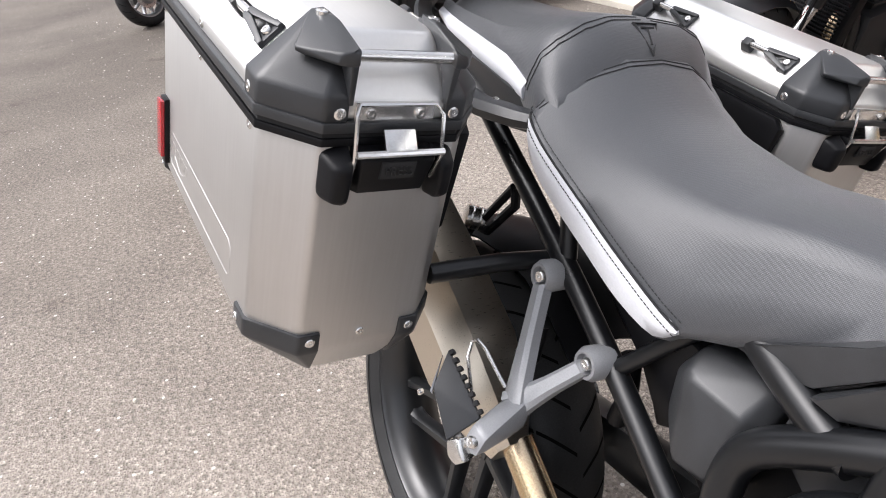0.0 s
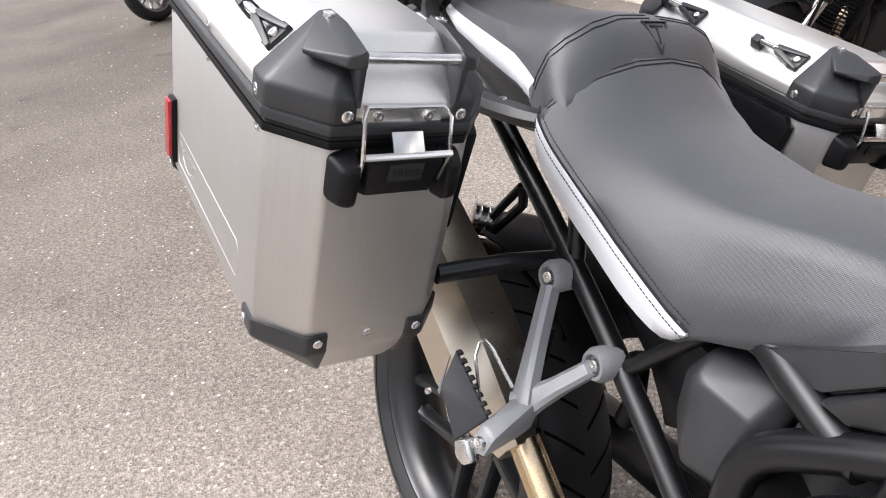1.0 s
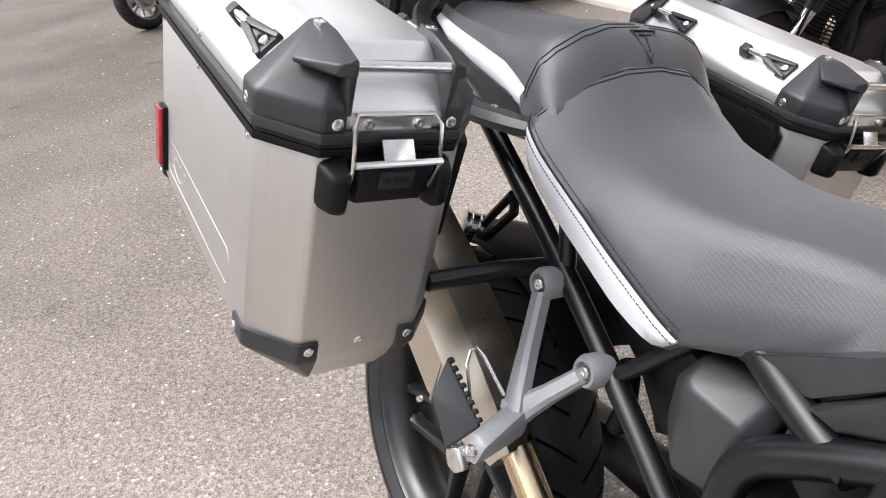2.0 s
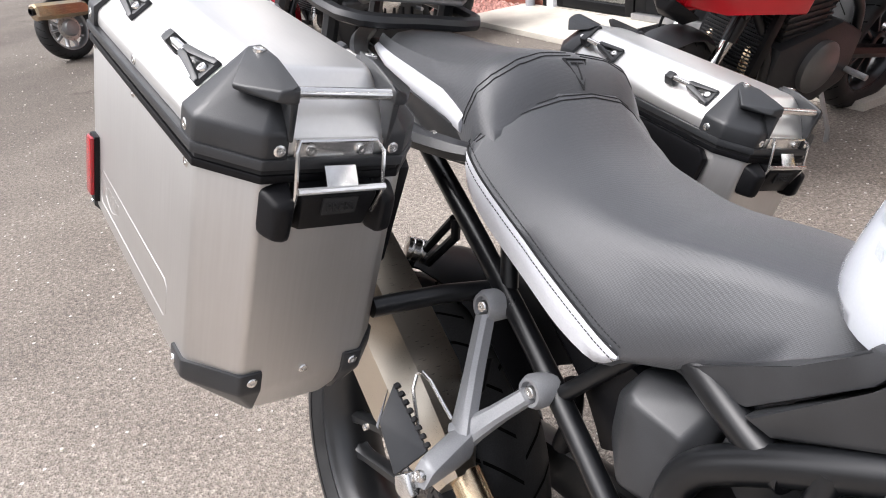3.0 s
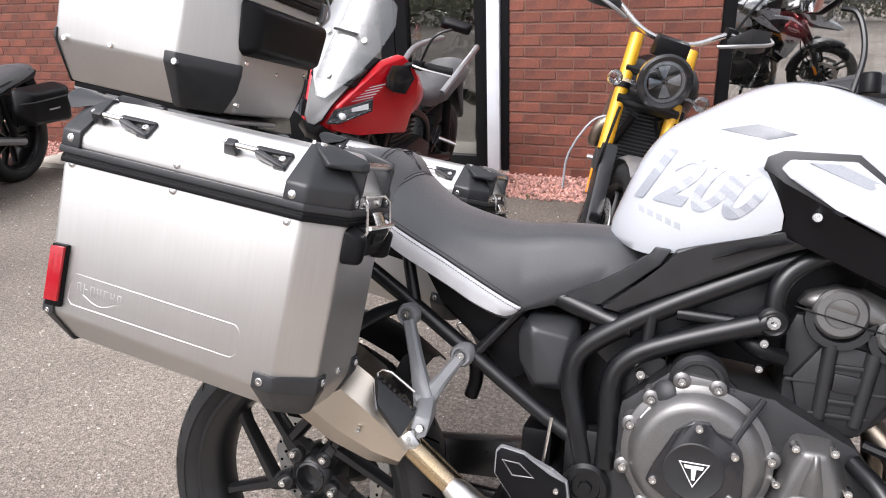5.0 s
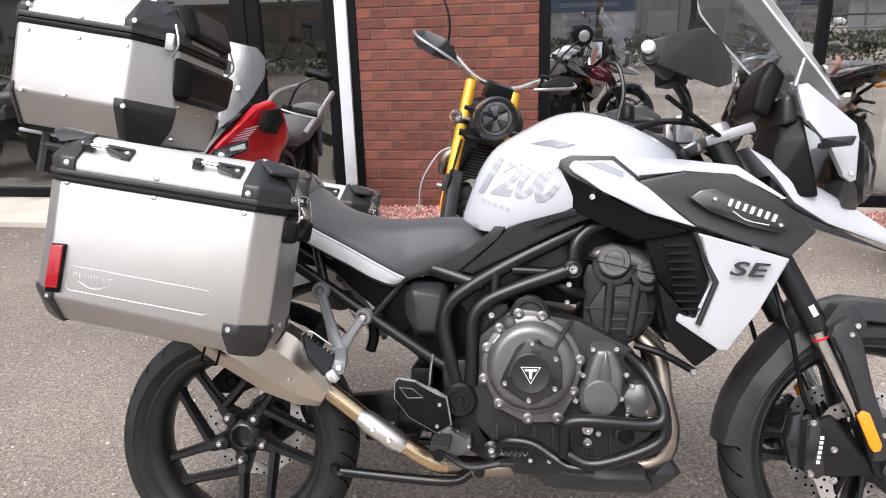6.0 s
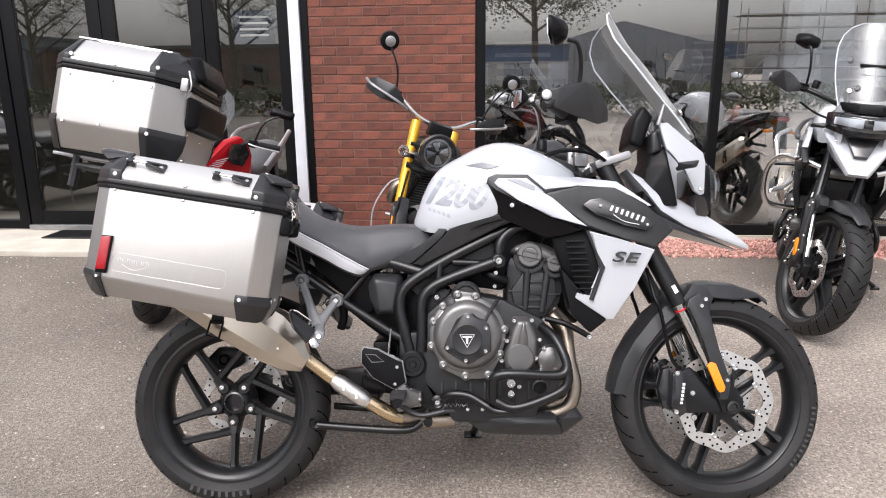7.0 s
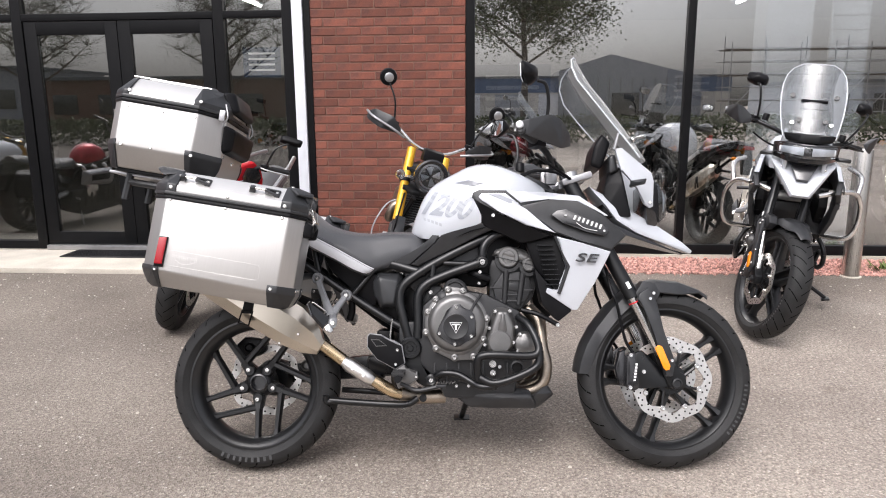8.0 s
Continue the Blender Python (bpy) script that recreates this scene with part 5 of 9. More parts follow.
    part("silencer_tip", Shape().lathe([(0.03, -0.03), (0.03, 0.03), (0.025, 0.03), (0.024, 0.0)], tuple(Vector((0.005, -0.19, 0.607)) - d * 0.27), tuple(-d), 20), MATT, sl)
    part("silencer_rivet", Shape().bolt((0.170, -0.2475, 0.524), (0, -1, 0), 0.005, 0.003).bolt((0.102, -0.2475, 0.492), (0, -1, 0), 0.005, 0.003), STEEL, sl)
    part("silencer_bracket", Shape().sheet([(0.19, -0.165, 0.585), (0.215, -0.16, 0.64), (0.235, -0.15, 0.65), (0.235, -0.155, 0.60), (0.22, -0.165, 0.565)], (0, 0.008, 0), 0.003), MATT, sl)
    # seats
    def tucked(shape):
        """Draws the meeting of the two seats back at their sides."""
        out = []
        for x, y, z in shape.v:
            g = max(0.0, min(1.0, (x - 0.06) / 0.10)) * max(0.0, min(1.0, (0.29 - x) / 0.12))
            out.append((x - (0.012 + 0.028 * max(0.0, min(1.0, (z - 0.905) / 0.04))) * min(1.1, (y / 0.16) ** 2) * g, y, z))
        shape.v = out
        return shape

    rider = []
    rows = ((0.158, 0.970, 0.095, 0.950, 0.163, 0.905, 0.157, 0.868), (0.175, 0.985, 0.108, 0.960, 0.176, 0.900, 0.168, 0.855), (0.205, 0.962, 0.117, 0.932, 0.180, 0.880, 0.172, 0.832), (0.25, 0.928, 0.121, 0.898, 0.178, 0.853, 0.171, 0.805),
            (0.31, 0.907, 0.121, 0.883, 0.174, 0.819, 0.167, 0.771), (0.357, 0.897, 0.121, 0.874, 0.168, 0.7925, 0.161, 0.7445), (0.407, 0.893, 0.118, 0.871, 0.159, 0.7645, 0.153, 0.728), (0.434, 0.894, 0.116, 0.872, 0.152, 0.751, 0.148, 0.744),
            (0.502, 0.899, 0.107, 0.879, 0.134, 0.782, 0.126, 0.765), (0.58, 0.897, 0.092, 0.878, 0.116, 0.812, 0.106, 0.80), (0.632, 0.880, 0.07, 0.868, 0.088, 0.838, 0.08, 0.83), (0.652, 0.862, 0.04, 0.855, 0.05, 0.845, 0.045, 0.84))
    for x, top, cy, cz, sy, sz, ly, lz in eased(rows):
        pts = [(0, top), (cy * 0.5, top - 0.12 * (top - cz)), (cy * 0.86, cz + 0.28 * (top - cz)), (cy, cz - 0.001), (cy * 0.72 + sy * 0.28, cz * 0.77 + sz * 0.23), (cy * 0.35 + sy * 0.65, cz * 0.42 + sz * 0.58), (sy, sz), (ly, lz), (ly * 0.9, lz - 0.006)]
        rider.append(profile_ring(x, pts))
    st = part("rider_seat", tucked(Shape().loft(rider)), SEAT, bike, "charcoal vinyl rider seat with pale grey edge panels", 50)
    for e in (-1, 1):
        strip = []
        for x, top, cy, cz, sy, sz, ly, lz in eased(rows[:8]):
            strip.append([(x, e * (sy - 0.002), sz + 0.001), (x, e * (sy + 0.003), sz - 0.004), (x, e * (sy * 0.5 + ly * 0.5 + 0.006), sz * 0.5 + lz * 0.5), (x, e * (ly + 0.003), lz + 0.002), (x, e * ly * 0.85, lz - 0.002), (x, e * sy * 0.85, sz)])
        part("edge_panel", tucked(Shape().loft(strip)), SEAT_WHITE, st, "pale grey vinyl edge panel", 60)
        line = [(x, sy, sz) for x, top, cy, cz, sy, sz, ly, lz in eased(rows[:8], 2)]
        for up, out, m in ((0.007, -0.002, STITCH), (-0.008, 0.0045, STITCH)):
            sew = Shape()
            for (x0, y0, z0), (x1, y1, z1) in zip(line, line[1:]):
                n = max(2, round(math.hypot(x1 - x0, z1 - z0) / 0.0052))
                for k in range(n):
                    q = [(x0 + (x1 - x0) * t, e * (y0 + (y1 - y0) * t + out), z0 + (z1 - z0) * t + up) for t in ((k + 0.1) / n, (k + 0.75) / n)]
                    sew.tube(q, 0.0007, 4, smooth=False)
            tagged(part("stitching", tucked(sew), m, st), "dark thread stitching", kind="stuff")
        part("seam", tucked(Shape().tube([(x, e * (y + 0.0012), z) for x, y, z in line], 0.0016, 6)), STITCH, st)
    def sewn(seat, path):
        """A thin seam lying on the seat's skin along a smooth path."""
        line = [Vector(p) for p in path]
        out = []
        for a, b in zip(line, line[1:]):
            for k in range(6):
                hit, place, normal, _ = seat.closest_point_on_mesh(a.lerp(b, k / 6))
                out.append(tuple(place + normal * 0.0003))
        return part("seam", Shape().tube(out, 0.0009, 5, smooth=False), STITCH, seat)

    bpy.context.view_layer.update()
    for off in (0.0, 0.008):
        sewn(st, [(0.150 + off, -0.166, 0.915), (0.160 + off, -0.140, 0.943), (0.170 + off, -0.105, 0.962), (0.178 + off, -0.06, 0.975), (0.180 + off, 0, 0.982), (0.178 + off, 0.06, 0.975), (0.170 + off, 0.105, 0.962), (0.160 + off, 0.140, 0.943), (0.150 + off, 0.166, 0.915)])
    pil = []
    for x, half, low, top in eased(((0.192, 0.158, 0.88, 0.95), (0.178, 0.160, 0.875, 0.985), (0.160, 0.158, 0.88, 1.012), (0.13, 0.152, 0.893, 1.028), (0.07, 0.142, 0.92, 1.026), (-0.03, 0.134, 0.945, 1.018), (-0.13, 0.126, 0.965, 1.018), (-0.21, 0.11, 0.985, 1.022), (-0.235, 0.09, 0.995, 1.012))):
        pts = [(0, top), (half * 0.4, top - 0.002), (half * 0.66, top - 0.009), (half * 0.84, top - 0.026), (half * 0.93, top - 0.35 * (top - low)), (half * 0.98, top - 0.65 * (top - low)), (half, low), (half * 0.95, low - 0.008)]
        pil.append(profile_ring(x, pts))
    pl = part("pillion_seat", tucked(Shape().loft(pil)), SEAT, bike, "charcoal vinyl pillion seat with an embossed triangle", 60)
    bpy.context.view_layer.update()
    for e in (-1, 1):
        strip = []
        for x, half, hi, lo in ((0.10, 0.149, 0.935, 0.905), (0.03, 0.140, 0.958, 0.918), (-0.06, 0.135, 0.972, 0.936), (-0.15, 0.127, 0.985, 0.955), (-0.21, 0.113, 0.994, 0.975)):
            strip.append([(x, e * half * 0.985, hi), (x, e * (half + 0.004), (hi * 2 + lo) / 3), (x, e * (half + 0.002), (hi + 2 * lo) / 3), (x, e * half * 0.95, lo), (x, e * half * 0.8, lo + 0.004), (x, e * half * 0.8, hi)])
        part("edge_panel", Shape().loft(strip), SEAT_WHITE, pl, "pale grey vinyl edge panel", 60)
        for off in (0.0, 0.009):
            sewn(pl, [(0.098 + off, e * 0.1475, 0.925), (0.103 + off, e * 0.1465, 0.935), (0.113 + off, e * 0.1435, 0.967), (0.129 + off, e * 0.1335, 0.995), (0.136 + off, e * 0.109, 1.0155 - off * 0.3), (0.130 + off, e * 0.056, 1.0275 - off * 0.3), (0.128 + off, 0, 1.0290 - off * 0.3)])
    part("embossed_triangle", Shape().tube([(0.146, -0.029, 1.0215), (0.146, 0.011, 1.0225), (0.177, -0.012, 0.988)], 0.0024, 6, smooth=False, closed=True).tube([(0.152, -0.020, 1.0175), (0.152, 0.002, 1.018)], 0.0018, 6, smooth=False).tube([(0.152, -0.010, 1.018), (0.169, -0.011, 0.999)], 0.0018, 6, smooth=False), STITCH, pl)
    # grab rails, tail and carrier
    for e in (-1, 1):
        gr = Shape().tube([(0.145, e * 0.150, 0.893), (0.10, e * 0.168, 0.892), (0.02, e * 0.180, 0.895), (-0.10, e * 0.178, 0.93), (-0.22, e * 0.14, 0.985), (-0.30, e * 0.08, 1.01)], [0.018, 0.022, 0.022, 0.018, 0.016, 0.014], 8, flat=0.7)
        part("grab_rail", gr, PLASTIC, bike, "charcoal passenger grab rail")
        tp = Shape().sheet([(0.155, e * 0.145, 0.915), (0.07, e * 0.150, 0.918), (-0.05, e * 0.14, 0.94), (-0.28, e * 0.11, 0.99), (-0.34, e * 0.09, 0.96), (-0.10, e * 0.12, 0.90), (0.05, e * 0.135, 0.862), (0.145, e * 0.145, 0.872)], (0, -e * 0.025, 0), 0.006)
        part("tail_panel", tp, PLASTIC, bike)
        part("grab_bolt", Shape().bolt((0.075, e * 0.176, 0.909), (0, e * 0.6, 1), 0.009, 0.004), STEEL, bike)
    tl = Shape().hull([(-0.28, -0.10, 1.0), (-0.28, 0.10, 1.0), (-0.36, -0.06, 0.99), (-0.36, 0.06, 0.99), (-0.30, -0.09, 0.93), (-0.30, 0.09, 0.93), (0.0, -0.1, 0.93), (0.0, 0.1, 0.93), (0.0, -0.1, 0.87), (0.0, 0.1, 0.87)], 0.01)
    part("tail_unit", tl, MATT, bike)
    ph = Shape().hull([(-0.30, -0.05, 0.94), (-0.30, 0.05, 0.94), (-0.36, -0.05, 0.94), (-0.36, 0.05, 0.94), (-0.40, -0.06, 0.72), (-0.40, 0.06, 0.72), (-0.38, -0.06, 0.72), (-0.38, 0.06, 0.72)], 0.006)
    part("plate_hanger", ph, MATT, bike)
    part("tail_lamp", Shape().box((-0.365, 0, 0.965), (0.02, 0.11, 0.035), 0.006), REDREF, bike, "red tail lamp")
    for e in (-1, 1):
        part("rear_indicator", Shape().tube([(-0.34, e * 0.05, 0.86), (-0.345, e * 0.10, 0.862)], 0.008, 8).ball((-0.345, e * 0.125, 0.863), 0.022, 10, (1.2, 1.6, 0.8)), ORANGE, bike)
    # tank
    rows = []
    for x, top, wid, low, sh in eased(((0.572, 0.915, 0.05, 0.885, 0.5), (0.59, 0.965, 0.085, 0.88, 0.55), (0.62, 1.035, 0.12, 0.87, 0.6), (0.66, 1.085, 0.145, 0.868, 0.6), (0.72, 1.12, 0.165, 0.885, 0.62), (0.79, 1.155, 0.180, 0.905, 0.62), (0.85, 1.167, 0.186, 0.93, 0.62), (0.91, 1.158, 0.188, 0.95, 0.62), (0.97, 1.135, 0.185, 0.96, 0.64), (1.03, 1.105, 0.176, 0.96, 0.66), (1.08, 1.07, 0.16, 0.96, 0.7))):
        hgt = top - low
        pts = [(0, top), (wid * 0.30, top - hgt * 0.006), (wid * 0.55, top - hgt * 0.03), (wid * 0.74, top - hgt * 0.09), (wid * 0.87, top - hgt * 0.20), (wid * 0.955, top - hgt * 0.36), (wid, top - hgt * 0.55), (wid * 1.01, top - hgt * 0.74), (wid * 0.985, top - hgt * 0.90), (wid * 0.93, low)]
        rows.append(profile_ring(x, pts))
    tank = part("fuel_tank", Shape().loft(rows), pale, bike, "white gloss painted fuel tank with grey number graphics", 60)
    part("tank_pad", Shape().loft([profile_ring(x, [(0, t + 0.003), (w * 0.6, t), (w, t - 0.03), (w * 0.9, t - 0.045)]) for x, t, w in ((0.93, 1.153, 0.06), (0.98, 1.142, 0.075), (1.04, 1.115, 0.085), (1.10, 1.085, 0.085), (1.13, 1.06, 0.07))]), PLASTIC, bike, "charcoal plastic tank top cover", 50)
    part("filler_flap", Shape().lathe([(0.05, -0.01), (0.05, 0.004), (0.044, 0.008), (0.01, 0.009)], (0.90, 0, 1.158), (0.15, 0, 1), 28), BLACKGLOSS, tank)
    # radiator cowls, side covers and lower wings
    for e in (-1, 1):
        cw = Shape().sheet([(0.979, e * 0.200, 0.990), (1.084, e * 0.222, 1.012), (1.182, e * 0.232, 1.004), (1.270, e * 0.250, 0.948), (1.356, e * 0.230, 0.874), (1.296, e * 0.248, 0.818), (1.200, e * 0.256, 0.850), (1.103, e * 0.248, 0.884), (0.996, e * 0.212, 0.974)], (0, -e * 0.03, 0), 0.008, 3)
        cowl = part("radiator_cowl", cw, PLASTIC, bike, "matt charcoal radiator cowl")
        bg = Shape().sheet([(1.087, e * 0.2455, 0.950), (1.108, e * 0.2465, 0.966), (1.140, e * 0.250, 0.970), (1.272, e * 0.2585, 0.907), (1.288, e * 0.2585, 0.890), (1.270, e * 0.262, 0.870), (1.205, e * 0.2625, 0.887), (1.128, e * 0.255, 0.918)], (0, -e * 0.02, 0), 0.004)
        badge = part("badge_plate", bg, BLACKGLOSS, cowl, "black badge plate with white lettering bars")
        lb = Shape()
        for k in range(7):
            t = k / 6
            x, z = 1.168 + 0.088 * t, 0.9385 - 0.034 * t
            lb.box((x, e * (0.2555 + 0.005 * t), z), (0.0068, 0.006, 0.017), 0.0008, Matrix.Rotation(radians(21), 4, "Y"))
        lb.tube([(1.172, e * 0.258, 0.920), (1.200, e * 0.261, 0.900), (1.245, e * 0.262, 0.889)], 0.0013, 6)
        part("letter_bar", lb, WHITEMARK, badge)
        part("screw", Shape().bolt((1.136, e * 0.254, 0.947), (0, e, 0), 0.005, 0.004).bolt((1.268, e * 0.262, 0.889), (0, e, 0), 0.005, 0.004), STEEL, badge)
        st = Shape().sheet([(0.829, e * 0.196, 1.022), (0.842, e * 0.196, 1.037), (0.930, e * 0.203, 1.037), (0.978, e * 0.208, 0.995), (1.0, e * 0.216, 0.968), (1.060, e * 0.236, 0.918), (1.105, e * 0.250, 0.882), (1.0, e * 0.226, 0.914), (0.906, e * 0.208, 0.966), (0.843, e * 0.199, 1.008)], (0, -e * 0.025, 0), 0.006)
        tb = Shape().sheet([(0.806, e * 0.188, 1.020), (0.811, e * 0.189, 1.040), (0.834, e * 0.190, 1.050), (0.935, e * 0.197, 1.047), (0.985, e * 0.203, 0.998), (0.906, e * 0.200, 0.962), (0.838, e * 0.191, 1.000)], (0, -e * 0.025, 0), 0.003)
        part("stripe_border", tb, PLASTIC, bike, "charcoal border round the stripe panel")
        s1 = part("cowl_stripe", st, pale, bike, "white painted stripe panel")
        st = Shape().sheet([(0.932, e * 0.200, 1.046), (1.080, e * 0.215, 1.036), (1.190, e * 0.224, 1.022), (1.290, e * 0.238, 0.946), (1.272, e * 0.246, 0.946), (1.182, e * 0.232, 1.006), (1.084, e * 0.222, 1.014), (0.985, e * 0.206, 0.997)], (0, -e * 0.025, 0), 0.004)
        part("cowl_stripe", st, pale, bike)
        gs = Shape().sheet([(0.866, e * 0.2005, 1.033), (0.908, e * 0.2035, 1.032), (0.975, e * 0.2105, 0.998), (0.945, e * 0.2095, 0.996)], (0, -e * 0.004, 0))
        part("grey_flash", gs, PALEGREY, s1)
        sc = Shape().sheet([(0.806, e * 0.188, 1.026), (0.846, e * 0.188, 0.951), (0.840, e * 0.172, 0.920), (0.875, e * 0.165, 0.905), (0.990, e * 0.175, 0.846), (1.04, e * 0.195, 0.86), (1.10, e * 0.240, 0.874), (1.0, e * 0.217, 0.908), (0.906, e * 0.199, 0.960), (0.838, e * 0.190, 1.004)], (0, -e * 0.03, 0), 0.005)
        cvr = part("side_cover", sc, MATT, bike, "matt black side cover")
        part("screw", Shape().bolt((0.885, e * 0.200, 0.952), (0, e, 0), 0.008, 0.004), STEEL, cvr)
        dk = Shape().sheet([(1.0, e * 0.165, 0.86), (1.105, e * 0.20, 0.876), (1.143, e * 0.205, 0.764), (1.118, e * 0.195, 0.664), (1.04, e * 0.165, 0.75)], (0, -e * 0.05, 0), 0.006)
        part("radiator_duct", dk, MATT, bike)
        fn = Shape()
        for k in range(9):
            fn.box((1.07 + 0.004 * k, e * 0.19, 0.84 - 0.018 * k), (0.055, 0.03, 0.003), 0.0)
        part("duct_fin", fn, FRAME, bike)
        lip = Shape().tube([(1.103, e * 0.235, 0.872), (1.148, e * 0.235, 0.762), (1.118, e * 0.215, 0.664)], 0.007, 8, smooth=False)
        part("duct_lip", lip, PLASTIC, bike)
        wg = Shape().sheet([(1.104, e * 0.246, 0.872), (1.200, e * 0.254, 0.844), (1.298, e * 0.246, 0.815), (1.240, e * 0.236, 0.700), (1.186, e * 0.210, 0.604), (1.168, e * 0.205, 0.603), (1.072, e * 0.200, 0.668), (1.078, e * 0.205, 0.686), (1.116, e * 0.215, 0.670), (1.150, e * 0.240, 0.760)], (0, -e * 0.025, 0), 0.006)
        wing = part("lower_wing", wg, PLASTIC if guards else pale, bike, "dark lower wing" if guards else "white painted lower wing")
        text_part("model_letters", "SE", 0.043, Matrix(((-e, 0, 0, 1.205), (0, 0, e, e * 0.2545), (0, 1, 0, 0.791), (0, 0, 0, 1))) @ Matrix.Rotation(radians(e * 4), 4, "Z") @ Matrix.Diagonal((1.75, 1.0, 1, 1)), BLACKGLOSS, wing, 0.002, "black letters SE", 1.06, 0.25, 0.0007)
        rb = Shape().hull([(x, e * y, z) for x, z in ((1.03, 0.76), (1.08, 0.66), (1.17, 0.60), (1.12, 0.56), (1.06, 0.62)) for y in (0.10, 0.195)], 0.008)
        part("radiator_shroud", rb, MATT, bike)
        br = Shape().tube([(0.99, e * 0.15, 0.60), (1.05, e * 0.17, 0.585), (1.12, e * 0.175, 0.548)], 0.009, 8)
        part("horn_bracket", br, MATT, bike)
        part("screw", Shape().bolt((1.118, e * 0.184, 0.548), (0, e, 0), 0.009, 0.006), STEEL, bike)
        # nose and lamp surround
        nz = Shape().sheet([(1.341, e * 0.13, 1.214), (1.367, e * 0.13, 1.217), (1.482, e * 0.115, 1.121), (1.492, e * 0.108, 1.089), (1.486, e * 0.108, 0.990), (1.472, e * 0.112, 0.984), (1.449, e * 0.118, 1.0), (1.422, e * 0.13, 1.068), (1.361, e * 0.14, 1.128)], (0, -e * 0.018, 0), 0.004)
        nose = part("nose_panel", nz, pale, bike, "white painted nose panel")
        part("screw", Shape().bolt((1.472, e * 0.114, 1.006), (0, e, 0), 0.008, 0.004), STEEL, nose)
        part("screen_arm", Shape().tube([(1.335, e * 0.138, 1.208), (1.353, e * 0.142, 1.272)], 0.010, 8, smooth=False, flat=0.6), ALLOY, bike)
        ind = Shape().tube([(1.40, e * 0.12, 1.07), (1.40, e * 0.165, 1.068)], 0.008, 8, smooth=False).hull([(x, e * y, z) for x, y, z in ((1.385, 0.16, 1.06), (1.385, 0.165, 1.085), (1.43, 0.165, 1.088), (1.44, 0.175, 1.07), (1.43, 0.235, 1.085), (1.40, 0.24, 1.07), (1.42, 0.235, 1.062))], 0.004)
        part("indicator", ind, PLASTIC, bike, "dark front indicator")
    if guards:
        ch = Shape().hull([(x, e * y, z) for e in (-1, 1) for x, y, z in ((1.36, 0.17, 1.06), (1.44, 0.165, 1.03), (1.60, 0.04, 0.86), (1.58, 0.05, 0.845), (1.42, 0.12, 0.93), (1.50, 0.12, 0.98))], 0.006)
        beak = part("beak", ch, pale, bike, "white painted pointed beak")
        part("beak_slot", Shape().hull([(x, e * y, z) for e in (-1, 1) for x, y, z in ((1.475, 0.075, 1.025), (1.50, 0.07, 1.03), (1.56, 0.03, 0.945), (1.545, 0.03, 0.93))], 0.004), BLACKGLOSS, beak)
        hl = Shape().hull([(x, e * y, z) for e in (-1, 1) for x, y, z in ((1.40, 0.175, 1.145), (1.40, 0.17, 1.06), (1.50, 0.11, 1.15), (1.52, 0.10, 1.04), (1.53, 0.04, 1.14), (1.545, 0.04, 1.035), (1.35, 0.15, 1.10))], 0.008)
        lamp = part("headlamp", hl, BLACKGLOSS, bike, "wide headlamp band with a clear lens")
        part("lens", Shape().hull([(x, e * y, z) for e in (-1, 1) for x, y, z in ((1.468, 0.155, 1.14), (1.478, 0.155, 1.082), (1.553, 0.085, 1.135), (1.563, 0.085, 1.065), (1.573, 0.02, 1.125), (1.578, 0.02, 1.06))], 0.005), LENS, lamp)
        rf = Shape()
        for e in (-1, 1):
            rf.hull([(1.472, e * 0.145, 1.128), (1.478, e * 0.145, 1.092), (1.542, e * 0.02, 1.122), (1.55, e * 0.02, 1.075), (1.47, e * 0.08, 1.10)], 0.003)
        rf.v = [(x + 0.016, y, z) for x, y, z in rf.v]
        part("reflector_bowl", rf, LAMPBOWL, lamp)
        part("screen_plate", Shape().hull([(x, e * y, z) for e in (-1, 1) for x, y, z in ((1.46, 0.14, 1.20), (1.475, 0.12, 1.16), (1.52, 0.05, 1.19), (1.53, 0.05, 1.15), (1.44, 0.10, 1.15))], 0.006), MATT, bike)
    else:
        bk = Shape().hull([(x, e * y, z) for e in (-1, 1) for x, y, z in ((1.248, 0.095, 1.072), (1.341, 0.105, 0.996), (1.509, 0.052, 0.923), (1.62, 0.022, 0.857), (1.666, 0.015, 0.820), (1.660, 0.013, 0.808), (1.58, 0.036, 0.845), (1.43, 0.095, 0.886), (1.345, 0.122, 0.936), (1.30, 0.125, 1.0))], 0.006)
        beak = part("beak", bk, pale, bike, "white painted beak")
        part("beak_underside", Shape().hull([(x, e * y, z) for e in (-1, 1) for x, y, z in ((1.33, 0.12, 0.925), (1.36, 0.12, 0.885), (1.44, 0.09, 0.862), (1.630, 0.014, 0.805), (1.43, 0.092, 0.880))], 0.004), BLACKGLOSS, beak)
        inn = Shape().hull([(x, e * y, z) for e in (-1, 1) for x, y, z in ((1.31, 0.09, 1.08), (1.29, 0.10, 0.95), (1.37, 0.115, 1.09), (1.40, 0.12, 0.95), (1.37, 0.09, 1.15), (1.33, 0.07, 1.14))], 0.008)
        part("nose_frame", inn, MATT, bike)
        hl = Shape().hull([(x, e * y, z) for e in (-1, 1) for x, y, z in ((1.462, 0.102, 1.085), (1.510, 0.08, 1.09), (1.535, 0.055, 1.065), (1.546, 0.05, 1.022), (1.536, 0.05, 0.955), (1.510, 0.055, 0.915), (1.47, 0.08, 0.922), (1.46, 0.10, 0.99))], 0.008)
        lamp = part("headlamp", hl, BLACKGLOSS, bike, "black headlamp unit with clear lens")
